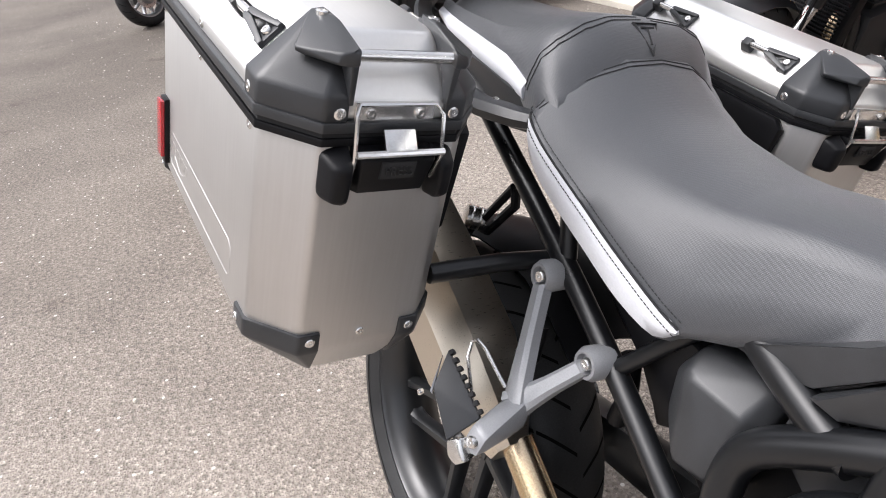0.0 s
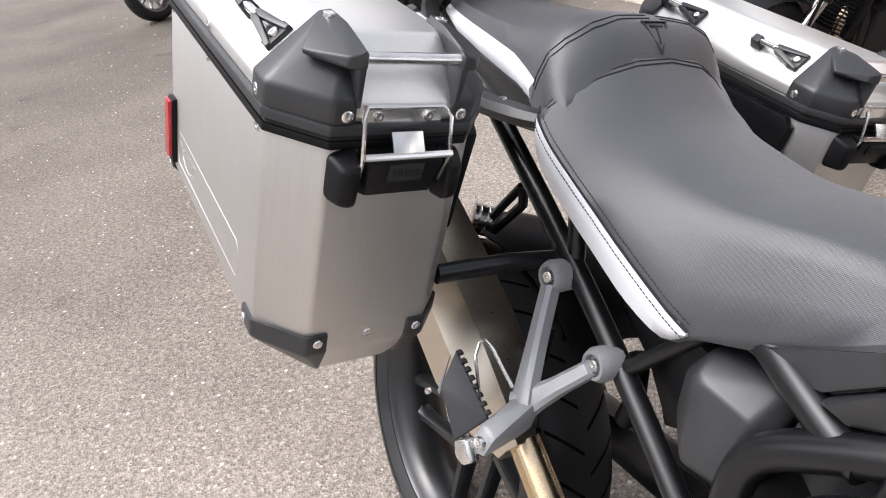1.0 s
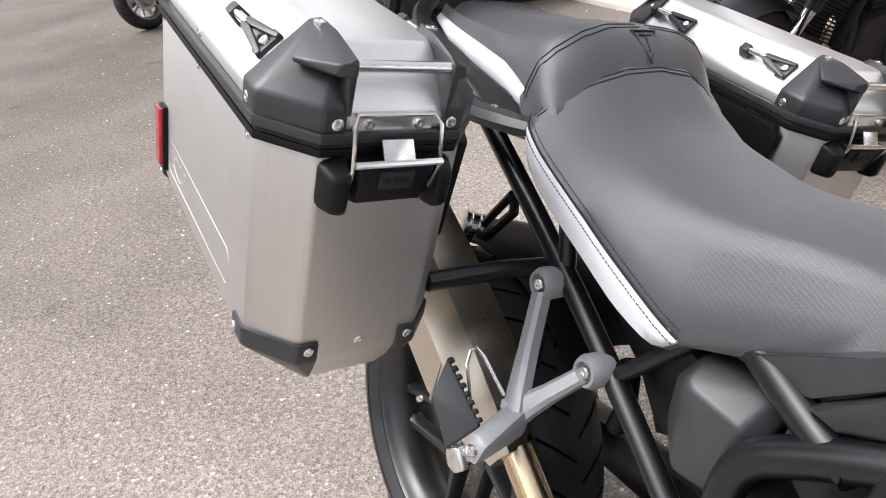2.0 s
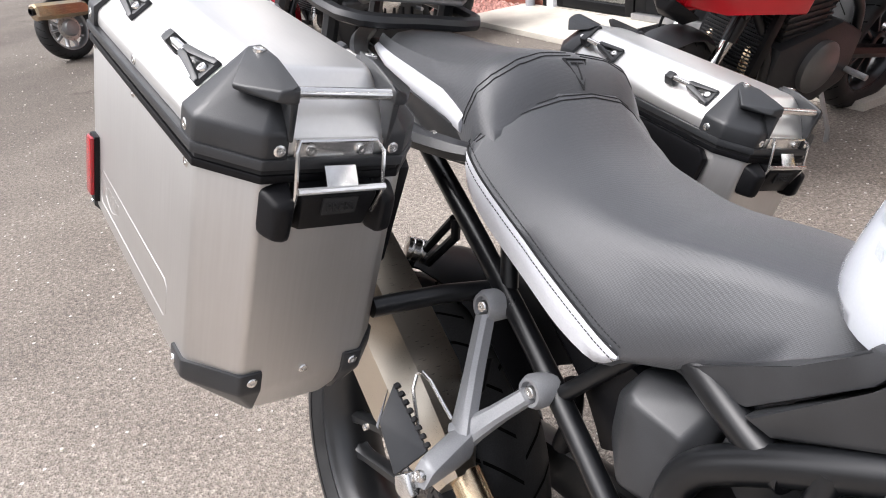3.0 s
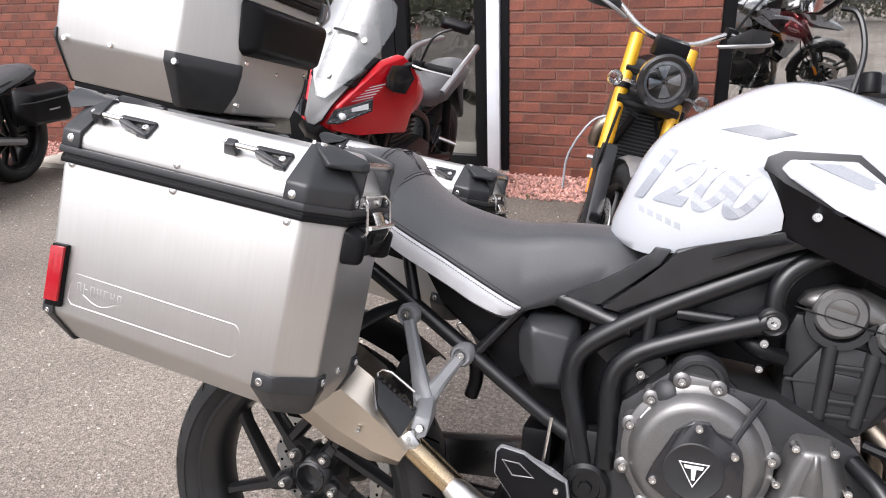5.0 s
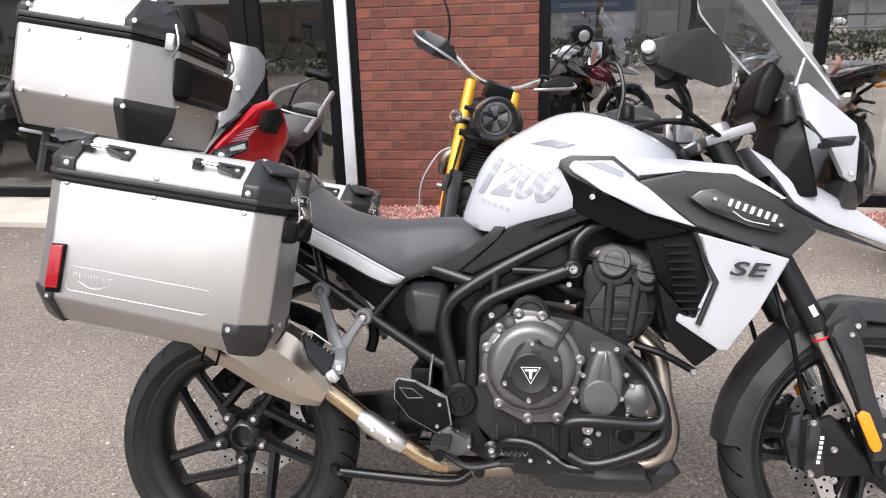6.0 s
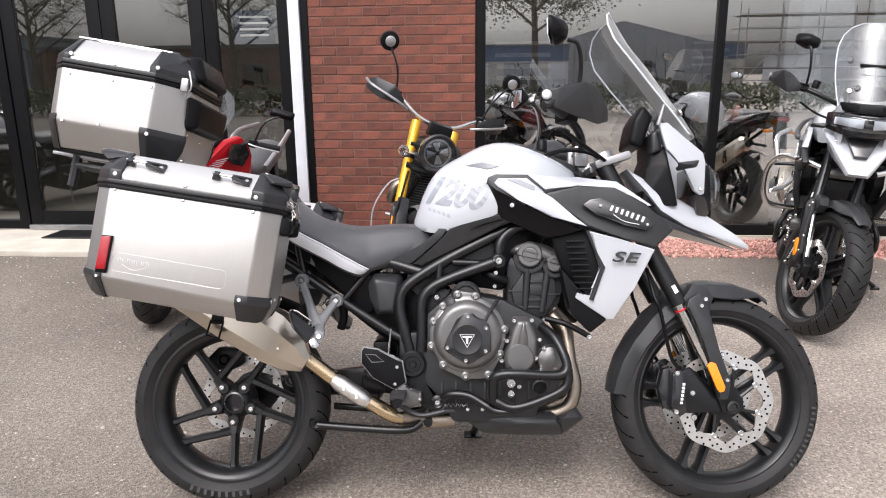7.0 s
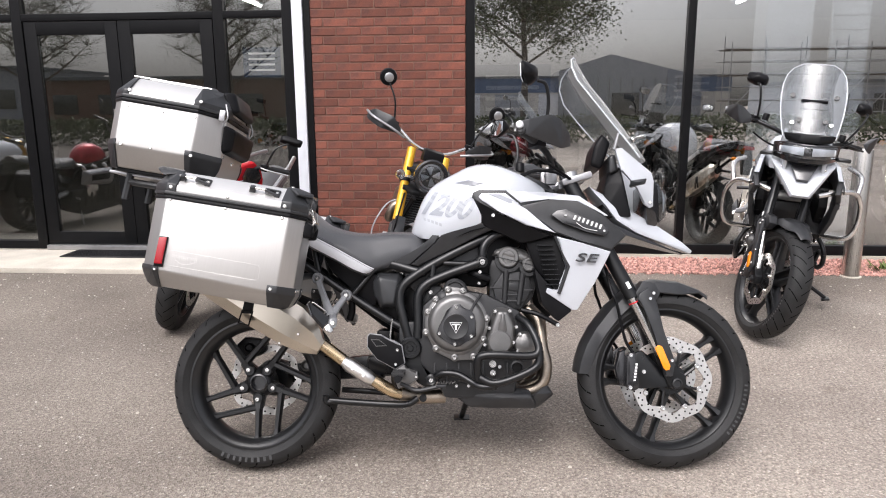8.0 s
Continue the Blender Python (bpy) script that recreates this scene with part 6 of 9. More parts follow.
        part("lens", Shape().hull([(x, e * y, z) for e in (-1, 1) for x, y, z in ((1.508, 0.094, 1.084), (1.550, 0.055, 1.060), (1.560, 0.05, 1.022), (1.550, 0.05, 0.955), (1.522, 0.06, 0.93), (1.512, 0.09, 1.0))], 0.006), LENS, lamp)
        rf = Shape()
        for e in (-1, 1):
            rf.hull([(1.540, e * 0.01, 1.06), (1.538, e * 0.056, 1.058), (1.550, e * 0.01, 1.02), (1.549, e * 0.053, 1.02), (1.542, e * 0.052, 0.965), (1.53, e * 0.03, 1.04)], 0.002)
        part("reflector_bowl", rf, LAMPBOWL, lamp)
    rows = []
    for z, xm, w in ((1.178, 1.505, 0.135), (1.235, 1.470, 0.15), (1.32, 1.412, 0.165), (1.40, 1.356, 0.172), (1.475, 1.297, 0.170), (1.53, 1.264, 0.155), (1.566, 1.244, 0.125), (1.586, 1.234, 0.08)):
        row = [(xm - 2.9 * (t * w) ** 2, t * w, z - 0.35 * (t * w) ** 2) for t in (-1, -0.75, -0.5, -0.25, 0, 0.25, 0.5, 0.75, 1)]
        rows.append(row + [(x - 0.0035, y * 0.995, z) for x, y, z in row[::-1]])
    scr = part("windscreen", Shape().loft(rows), CLEAR, bike, "clear tall windscreen", 60)
    scr.visible_shadow = False
    edge = [(rows[i][0][0], rows[i][0][1], rows[i][0][2]) for i in range(len(rows))] + [rows[-1][k] for k in range(1, 8)] + [(rows[i][8][0], rows[i][8][1], rows[i][8][2]) for i in range(len(rows) - 1, -1, -1)]
    # white tube along the rim: the screen's bright edge reflection put into colour
    part("screen_edge", Shape().tube(edge, 0.0028, 6, smooth=False), POSTWHITE, scr)
    part("screen_bolt", Shape().bolt((1.435, -0.10, 1.248), (1, 0, 0.5), 0.012, 0.004).bolt((1.435, 0.10, 1.248), (1, 0, 0.5), 0.012, 0.004), STEEL, scr)
    if guards:
        for y, z, x in ((-0.115, 1.40, 1.322), (0.115, 1.40, 1.322), (-0.068, 1.265, 1.44), (0.068, 1.265, 1.44)):
            part("screen_bolt", Shape().lathe([(0.014, -0.004), (0.014, 0.005), (0.009, 0.007), (0.004, 0.004)], (x, y, z), (1, 0, 0.6), 16), ENGINE, scr)
        part("screen_slot", Shape().hull([(1.366 + x, y, 1.376 + z) for x, z in ((0.0, 0.008), (0.012, 0.0), (0.004, -0.012), (-0.006, -0.004)) for y in (-0.07, 0.07)], 0.002).box((1.402, 0, 1.33), (0.003, 0.14, 0.0016)), MATT, scr)
    dash = Shape().hull([(x, y, z) for y in (-0.085, 0.085) for x, z in ((1.258, 1.155), (1.30, 1.14), (1.338, 1.245), (1.305, 1.285), (1.275, 1.235))], 0.016, 3)
    part("dashboard", dash, MATT, bike, "black dashboard display")
    dd = Shape().hull([(x, y, z) for y in (-0.10, 0.10) for x, z in ((1.325, 1.12), (1.36, 1.13), (1.35, 1.20), (1.325, 1.19))], 0.012, 3)
    part("dash_surround", dd, PLASTIC, bike)
    # handlebar, guards and mirrors
    bar = Shape().tube([(0.935, -0.44, 1.188), (1.0, -0.33, 1.185), (1.075, -0.20, 1.165), (1.115, -0.09, 1.14), (1.12, 0, 1.135), (1.115, 0.09, 1.14), (1.075, 0.20, 1.165), (1.0, 0.33, 1.185), (0.935, 0.44, 1.188)], 0.013, 12)
    hb = part("handlebar", steered(bar, steer), FRAME, bike, "black tapered handlebar")
    part("bar_clamp", steered(both(lambda e: Shape().box((1.12, e * 0.045, 1.115), (0.045, 0.03, 0.07), 0.008)), steer), ALLOY, hb)
    for e in (-1, 1):
        part("grip", steered(Shape().tube([(0.938, e * 0.435, 1.188), (0.995, e * 0.338, 1.185)], 0.0175, 14, smooth=False), steer), RUBBER, hb)
        part("bar_end", steered(Shape().lathe([(0.012, -0.01), (0.016, 0.0), (0.016, 0.010), (0.010, 0.013), (0.004, 0.010)], (0.934, e * 0.444, 1.188), (-0.4, e, 0), 18), steer), ENGINE_DARK, hb)
        part("switch_gear", steered(Shape().box((1.015, e * 0.30, 1.185), (0.045, 0.06, 0.045), 0.01, Matrix.Rotation(radians(-e * 28), 4, "Z")), steer), MATT, hb)
        part("lever", steered(Shape().tube([(1.06, e * 0.29, 1.185), (1.06, e * 0.34, 1.18), (1.01, e * 0.43, 1.178)], 0.006, 8), steer), FRAME, hb)
        res = Shape().lathe([(0.018, -0.02), (0.02, -0.018), (0.02, 0.018), (0.017, 0.022)], (1.05, e * 0.25, 1.215), (0, 0, 1), 18)
        part("reservoir", steered(res, steer), MATT, hb)
        gd = Shape().hull([(x, e * y, z) for x, y, z in ((0.946, 0.462, 1.232), (0.950, 0.460, 1.206), (0.997, 0.462, 1.243), (1.072, 0.442, 1.264), (1.112, 0.408, 1.254), (1.149, 0.360, 1.213), (1.152, 0.350, 1.169), (1.113, 0.400, 1.151), (0.988, 0.458, 1.186), (1.05, 0.40, 1.24), (1.12, 0.34, 1.20), (1.06, 0.40, 1.172), (0.97, 0.44, 1.212))], 0.008, 3)
        hgd = part("hand_guard", steered(gd, steer - 5.0), PLASTIC, hb, "charcoal plastic hand guard")
        part("guard_end", steered(Shape().lathe([(0.009, -0.02), (0.013, -0.008), (0.0135, 0.005), (0.009, 0.007), (0.004, 0.006)], (0.962, e * 0.462, 1.221), (-0.1, e, 0), 20), steer - 5.0), ALLOY, hgd)
        ms = Shape().tube([(1.03, e * 0.29, 1.20), (1.052, e * 0.315, 1.28), (1.053, e * 0.335, 1.34), (1.04, e * 0.35, 1.385), (1.01, e * 0.355, 1.395)], 0.0065, 8)
        mr = part("mirror", steered(ms, steer), FRAME, hb, "black round-cornered mirror")
        mh = Shape().hull([(x, e * y, z) for x, y, z in ((0.972, 0.30, 1.375), (0.968, 0.30, 1.43), (0.972, 0.42, 1.375), (0.968, 0.43, 1.43), (0.972, 0.36, 1.36), (0.965, 0.36, 1.445), (1.01, 0.32, 1.40), (1.012, 0.36, 1.425), (1.008, 0.40, 1.39), (1.0, 0.36, 1.375))], 0.01, 3)
        toed = Matrix.Translation((1.0, e * 0.355, 1.418)) @ Matrix.Rotation(radians(22 * e), 4, "Z") @ Matrix.Scale(1.06, 4) @ Matrix.Translation((-1.0, -e * 0.355, -1.40))
        mh.v = [tuple(toed @ Vector(q)) for q in mh.v]
        part("mirror_shell", steered(mh, steer), MATT, mr)
        mg = Shape().hull([(x, e * y, z) for x in (0.966, 0.963) for y, z in ((0.312, 1.378), (0.308, 1.42), (0.36, 1.436), (0.412, 1.42), (0.408, 1.378), (0.36, 1.368))], 0.001)
        mg.v = [tuple(toed @ Vector(q)) for q in mg.v]
        part("mirror_glass", steered(mg, steer), MIRROR, mr)
    cables = Shape().tube([(1.03, -0.28, 1.17), (1.12, -0.2, 1.12), (1.2, -0.1, 1.08), (1.24, -0.06, 1.02)], 0.006, 8).tube([(1.03, 0.28, 1.17), (1.12, 0.2, 1.12), (1.2, 0.1, 1.08), (1.24, 0.06, 1.02)], 0.006, 8)
    cables.tube([(1.0, -0.06, 1.12), (1.06, -0.10, 1.135), (1.14, -0.12, 1.12), (1.19, -0.12, 1.07)], 0.008, 8)
    part("cable", cables, MATT, bike)
    if guards:
        for e in (-1, 1):
            gs = Shape().tube([(1.33, e * 0.12, 0.845), (1.28, e * 0.22, 0.875), (1.20, e * 0.315, 0.885), (1.14, e * 0.365, 0.84), (1.12, e * 0.385, 0.76), (1.12, e * 0.375, 0.66), (1.11, e * 0.33, 0.60), (1.05, e * 0.20, 0.58)], 0.0145, 12)
            gs.tube([(1.16, e * 0.345, 0.87), (1.08, e * 0.36, 0.97), (0.98, e * 0.30, 1.01)], 0.0145, 12)
            part("crash_bar", gs, STEEL, bike, "bright steel crash bar")
    warp_to_view(bike, ("rear_wheel", "front_wheel", "rider_seat", "pillion_seat", "handlebar", "windscreen", "footrest_hanger", "side_box", "grab_rail", "tail_panel", "side_stand"))
    return bike, tank

# ---- luggage ----
def pannier_rings(grow=0.0):
    """The plan outline of the case in length and outward distance."""
    g = grow
    return [(-0.205 - g, 0.120 + g), (0.199 + g * 0.4, 0.120 + g), (0.246 + g, 0.075 + g * 0.4), (0.246 + g, -0.072 - g * 0.4), (0.208 + g * 0.4, -0.108 - g), (-0.205 - g, -0.108 - g), (-0.262 - g, -0.065), (-0.262 - g, 0.06)]


def pannier_body(s, grow=0.0):
    up = [(u, s * o, 0.315) for u, o in pannier_rings(grow)]
    mid = [(u, s * o, 0.060 + 0.016 * (0.2 - u) / 0.4) for u, o in pannier_rings(grow)]
    low = [(u * 0.93 - 0.002, s * (o * 0.55 + 0.001), 0.013 - grow + 0.010 * (0.2 - u) / 0.4) for u, o in pannier_rings(grow)]
    return up + mid + low


def pannier_lid(s, grow=0.0):
    low = [(u, s * o, 0.336) for u, o in pannier_rings(grow)]
    mid = [(u, s * o, 0.357 + grow) for u, o in pannier_rings(grow)]
    g = grow * 0.4
    top = [(u, s * o, 0.412 + grow) for u, o in ((-0.19, 0.064 + g), (0.180, 0.064 + g), (0.206 + g, 0.044), (0.206 + g, -0.044), (0.180, -0.060 - g), (-0.19, -0.060 - g), (-0.226 - g, -0.044), (-0.226 - g, 0.044))]
    return low + mid + top


def tie_down(parent, p, d, n):
    """A lashing loop: two black feet and a bright bar; p its middle, d along it, n out of the surface."""
    d, n, p = Vector(d).normalized(), Vector(n).normalized(), Vector(p)
    c = d.cross(n)
    h = Shape()
    q = p + d * 0.030
    for e in (-1, 1):
        h.hull([q + d * a + c * (e * b) + n * z for a, b, z in ((-0.018, 0.0, 0.004), (-0.018, 0.0065, 0.004), (-0.018, 0.0, 0.018), (-0.018, 0.0065, 0.018), (-0.006, 0.0, 0.016), (0.032, 0.010, 0), (0.032, 0.017, 0), (0.032, 0.010, 0.007), (0.032, 0.016, 0.007), (0.016, 0.007, 0.0))], 0.0015)
    h.hull([q + d * a + c * b + n * z for a in (0.014, 0.032) for b in (-0.016, 0.016) for z in (0, 0.0055)], 0.0015)
    q = p - d * 0.030
    h2 = Shape().hull([q + d * a + c * b + n * z for a, b, z in ((-0.012, -0.009, 0), (-0.012, 0.009, 0), (0.010, -0.009, 0), (0.010, 0.009, 0), (0.010, -0.007, 0.020), (0.010, 0.007, 0.020), (-0.006, -0.007, 0.020), (-0.006, 0.007, 0.020))], 0.0025)
    f = part("tie_down", h, PLASTIC, parent, "black lashing loop with a bright bar")
    part("end_foot", h2, PLASTIC, f)
    part("bar", Shape().tube([p - d * 0.026 + n * 0.014, p + d * 0.016 + n * 0.013], 0.0048, 10, smooth=False), STEEL, f)
    part("rivet", Shape().bolt(tuple(p + d * 0.052 + n * 0.006), tuple(n), 0.006, 0.003).bolt(tuple(p - d * 0.037 + n * 0.0175), tuple(n), 0.004, 0.002), STEEL, f)


def latch(parent, s, u, o0, o1, w):
    """Press latch on the front face: wire bail, black body, bright tab."""
    oc = (o0 + o1) / 2 + 0.004
    b = Shape().hull([(u + dx, s * (oc + dy), w + dz) for dx, dy, dz in ((0.0, -0.040, -0.004), (0.0, 0.040, -0.004), (0.0, -0.043, 0.045), (0.0, 0.043, 0.045), (0.016, -0.036, -0.001), (0.016, 0.036, -0.001), (0.026, -0.041, 0.038), (0.026, 0.041, 0.038), (0.018, -0.041, 0.045), (0.018, 0.041, 0.045))], 0.003)
    lt = part("latch", b, MATT, parent, "black press latch with a wire bail")
    for e in (-1, 1):
        lug = Shape().hull([(u + dx, s * (oc + e * dy), w + dz) for dx, dy, dz in ((-0.002, 0.044, 0.048), (-0.002, 0.074, 0.040), (-0.002, 0.074, -0.010), (-0.002, 0.046, -0.014), (0.030, 0.048, 0.034), (0.026, 0.066, 0.030), (0.024, 0.066, -0.006), (0.028, 0.050, -0.010))], 0.005, 3)
        part("latch_lug", lug, MATT, lt)
    part("latch_recess", Shape().hull([(u + 0.0225 + dx, s * (oc + dy), w + dz) for dx, dz in ((0, 0.018), (0.003, 0.018), (0.0025, 0.037), (0.0055, 0.037)) for dy in (-0.019, 0.019)], 0.001), STITCH, lt)
    part("latch_tab", Shape().hull([(u + dx, s * (oc + dy), w + dz) for dx, dz in ((0.016, 0.066), (0.030, 0.046), (0.028, 0.042), (0.012, 0.065)) for dy in (-0.017, 0.017)], 0.001), STEEL, lt, "bright steel tab")
    wire = Shape().tube([(u + 0.014, s * (oc - 0.0455), w + 0.012), (u + 0.024, s * (oc - 0.0475), w + 0.04), (u + 0.016, s * (oc - 0.0465), w + 0.08), (u + 0.008, s * (oc - 0.041), w + 0.088), (u + 0.008, s * (oc + 0.041), w + 0.088), (u + 0.016, s * (oc + 0.0465), w + 0.08), (u + 0.024, s * (oc + 0.0475), w + 0.04), (u + 0.014, s * (oc + 0.0455), w + 0.012)], 0.0022, 6, smooth=False)
    wire.tube([(u + 0.027, s * (oc - 0.0475), w + 0.046), (u + 0.027, s * (oc + 0.0475), w + 0.046)], 0.0036, 8, smooth=False)
    part("latch_bail", wire, STEEL, lt, "bright wire bail")
    part("latch_plate", Shape().hull([(u + dx, s * (oc + dy), w + dz) for dx in (-0.002, 0.003) for dy in (-0.043, 0.043) for dz in (0.066, 0.088)], 0.001), STEEL, lt)
    part("latch_rivet", Shape().bolt((u + 0.004, s * (oc - 0.027), w + 0.077), (1, 0, 0), 0.0055, 0.003).bolt((u + 0.004, s * (oc + 0.027), w + 0.077), (1, 0, 0), 0.0055, 0.003), STEEL, lt)
    turn = Matrix(((0, -0.15, 0.99, u + 0.028), (1, 0, 0, s * oc), (0, 0.99, 0.15, w + 0.027), (0, 0, 0, 1)))
    text_part("press_word", "PRESS", 0.0125, turn, RUBBER, lt, 0.0006)
    return lt


def corner_guard(parent, pts, cuts, name="corner_guard", label="black plastic corner guard"):
    return part(name, Shape().hull(pts, 0.004, 2, cuts), PLASTIC, parent, label)


def pannier(m, s, label):
    pn = thing("pannier", m, label, "pannier", "aluminium cases")
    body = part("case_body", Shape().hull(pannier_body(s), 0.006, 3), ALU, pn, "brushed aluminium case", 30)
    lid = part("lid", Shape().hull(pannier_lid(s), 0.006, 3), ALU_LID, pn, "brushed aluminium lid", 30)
    for w0, w1, g in ((0.312, 0.3205, 0.004), (0.3265, 0.337, 0.0065)):
        part("seal_band", Shape().hull([(u, s * o, w) for u, o in pannier_rings(g) for w in (w0, w1)], 0.0016), MATT if w0 < 0.32 else PLASTIC, pn)
    part("seal_gap", Shape().hull([(u, s * o, w) for u, o in pannier_rings(0.001) for w in (0.320, 0.330)]), STITCH, pn)
    big, bigl = pannier_body(s, 0.004), pannier_lid(s, 0.005)
    # lid corners
    for fu, cu in ((1, 0.166), (-1, -0.178)):
        for fo, co in ((1, 0.052), (-1, -0.052)):
            cg = corner_guard(lid, bigl, [((cu, 0, 0), (-fu, 0, 0)), ((0, s * co, 0), (0, -fo * s, 0))])
            if fu > 0:
                # an overhanging ledge that carries the bar, with a rib below it
                ledge = ((0.168, 0.052, 0.4205), (0.172, 0.069, 0.4185), (0.206, 0.052, 0.4195), (0.256, 0.050, 0.408), (0.257, 0.050, 0.391), (0.252, 0.068, 0.391), (0.251, 0.066, 0.402), (0.214, 0.097, 0.3955), (0.210, 0.094, 0.389), (0.205, 0.052, 0.392), (0.196, 0.080, 0.392))
                horn = Shape().hull([(u, s * fo * o, w) for u, o, w in ledge], 0.0035, 3)
                horn.hull([(u, s * fo * o, w) for u, o, w in ((0.226, 0.050, 0.394), (0.255, 0.050, 0.394), (0.226, 0.058, 0.394), (0.255, 0.058, 0.394), (0.244, 0.050, 0.354), (0.253, 0.050, 0.354), (0.244, 0.055, 0.354), (0.253, 0.055, 0.354))], 0.002)
            else:
                horn = Shape().hull([(u, s * fo * o, w) for u, o, w in ((-0.180, 0.070, 0.415), (-0.180, 0.052, 0.420), (-0.262, 0.046, 0.424), (-0.276, 0.050, 0.416), (-0.270, 0.066, 0.408), (-0.240, 0.085, 0.390), (-0.250, 0.052, 0.392), (-0.19, 0.078, 0.405))], 0.004)
            part("horn", horn, PLASTIC, cg)
            rv = Shape()
            if fu > 0:
                rv.bolt((0.2505, s * fo * 0.0615, 0.3455), (1, 0, 0), 0.0062, 0.0014)
                rv.bolt((0.180, s * fo * (0.1245 if fo > 0 else 0.1125), 0.3455), (0, s * fo, 0), 0.0062, 0.0014)
                rv.bolt((0.184, s * fo * 0.0605, 0.4195), (0, 0, 1), 0.0065, 0.0014)
            else:
                rv.bolt((-0.195, s * fo * (0.1245 if fo > 0 else 0.1125), 0.350), (0, s * fo, 0), 0.0062, 0.0014)
            part("rivet", rv, STEEL, cg)
    part("front_bar", Shape().tube([(0.247, s * 0.052, 0.400), (0.247, s * -0.052, 0.400)], 0.006, 12, smooth=False), STEEL, lid, "bright steel carrying bar")
    # body corners
    for fu, cu in ((1, 0.166), (-1, -0.190)):
        for fo in (1, -1):
            cg = corner_guard(body, big, [((cu, 0, 0), (-fu, 0, 0)), ((0, 0, 0.084 if fu > 0 else 0.090), (0, 0, 1)), ((0, s * fo * 0.050, 0), (0, -fo * s, 0))])
            rv = Shape()
            if fu > 0:
                rv.bolt((0.179, s * fo * (0.124 if fo > 0 else 0.112), 0.0715), (0, s * fo, 0), 0.006, 0.0025)
                rv.bolt((0.250, s * fo * 0.0625, 0.0735), (1, 0, 0), 0.006, 0.0025)
            else:
                rv.bolt((-0.2, s * fo * (0.124 if fo > 0 else 0.112), 0.078), (0, s * fo, 0), 0.0045, 0.002)
            part("rivet", rv, STEEL, cg)
    rv = Shape()
    for u, w in ((0.177, 0.3065), (-0.010, 0.309), (-0.191, 0.311), (-0.009, 0.347)):
        rv.bolt((u, s * 0.1202, w), (0, s, 0), 0.006, 0.0016)
    rv.bolt((0.2462, 0.0, 0.0745), (1, 0, 0), 0.0055, 0.0025)
    part("rivet", rv, STEEL, body, "bright rivets")
    for fo, oo, ny, nz in ((1, 0.0935, 0.70, 0.714), (-1, -0.086, 0.753, 0.658)):
        for u in (-0.140, 0.091):
            tie_down(lid, (u, s * oo, 0.3825), (1, 0, 0), (0, s * fo * ny, nz))
    latch(pn, s, 0.246, -0.075, 0.072, 0.268)
    part("mounting_plate", Shape().hull([(u, s * o, w) for u, w in ((-0.20, 0.16), (0.17, 0.14), (0.192, 0.17), (0.205, 0.30), (0.19, 0.312), (-0.21, 0.312)) for o in (-0.109, -0.124)], 0.004), MATT, body, "black plastic mounting plate")
    # embossed panel and badge on the outer side
    y = s * 0.1197
    top = lambda u: 0.1465 - 0.018 * (u + 0.165)
    low = lambda u: 0.0965 - 0.016 * (u + 0.165)
    ring = [(-0.165, top(-0.165) - 0.008), (-0.157, top(-0.157)), (0.125, top(0.125)), (0.134, top(0.134) - 0.008), (0.134, low(0.134) + 0.008), (0.125, low(0.125)), (-0.160, low(-0.160)), (-0.168, low(-0.168) + 0.008)]
    part("embossed_outline", Shape().tube([(u, y, w) for u, w in ring], 0.0008, 6, smooth=False, closed=True), ALU, body)
    bd = Shape()
    for k in range(7):
        a = -0.150 + 0.0125 * k
        z0 = 0.1265 - 0.0004 * k
        bd.box((a - 0.003, y, z0), (0.0016, 0.0014, 0.015), 0.0003)
        if k % 3 != 1:
            bd.box((a + 0.003, y, z0 + 0.001), (0.0016, 0.0014, 0.013), 0.0003)
        bd.box((a, y, z0 + (0.0068 if k % 2 == 0 else 0.0)), (0.0075, 0.0014, 0.0015), 0.0003)
    bd.tube([(-0.140, y, 0.1165), (-0.118, y, 0.107), (-0.100, y, 0.107), (-0.080, y, 0.1155)], 0.0008, 6)
    part("embossed_badge", bd, ALU, body, "embossed maker's badge")
    rf = Shape().hull([(u, s * (0.121 + o), w) for u, w in ((-0.203, 0.186), (-0.174, 0.188), (-0.176, 0.088), (-0.205, 0.086)) for o in (-0.004, 0.006)], 0.003)
    bk = part("reflector_base", rf, MATT, body)
    part("red_reflector", Shape().hull([(u, s * (0.128 + o), w) for u, w in ((-0.201, 0.183), (-0.176, 0.185), (-0.178, 0.098), (-0.203, 0.096)) for o in (-0.002, 0.004)], 0.002), REDREF, bk, "red rectangular reflector")
    return pn


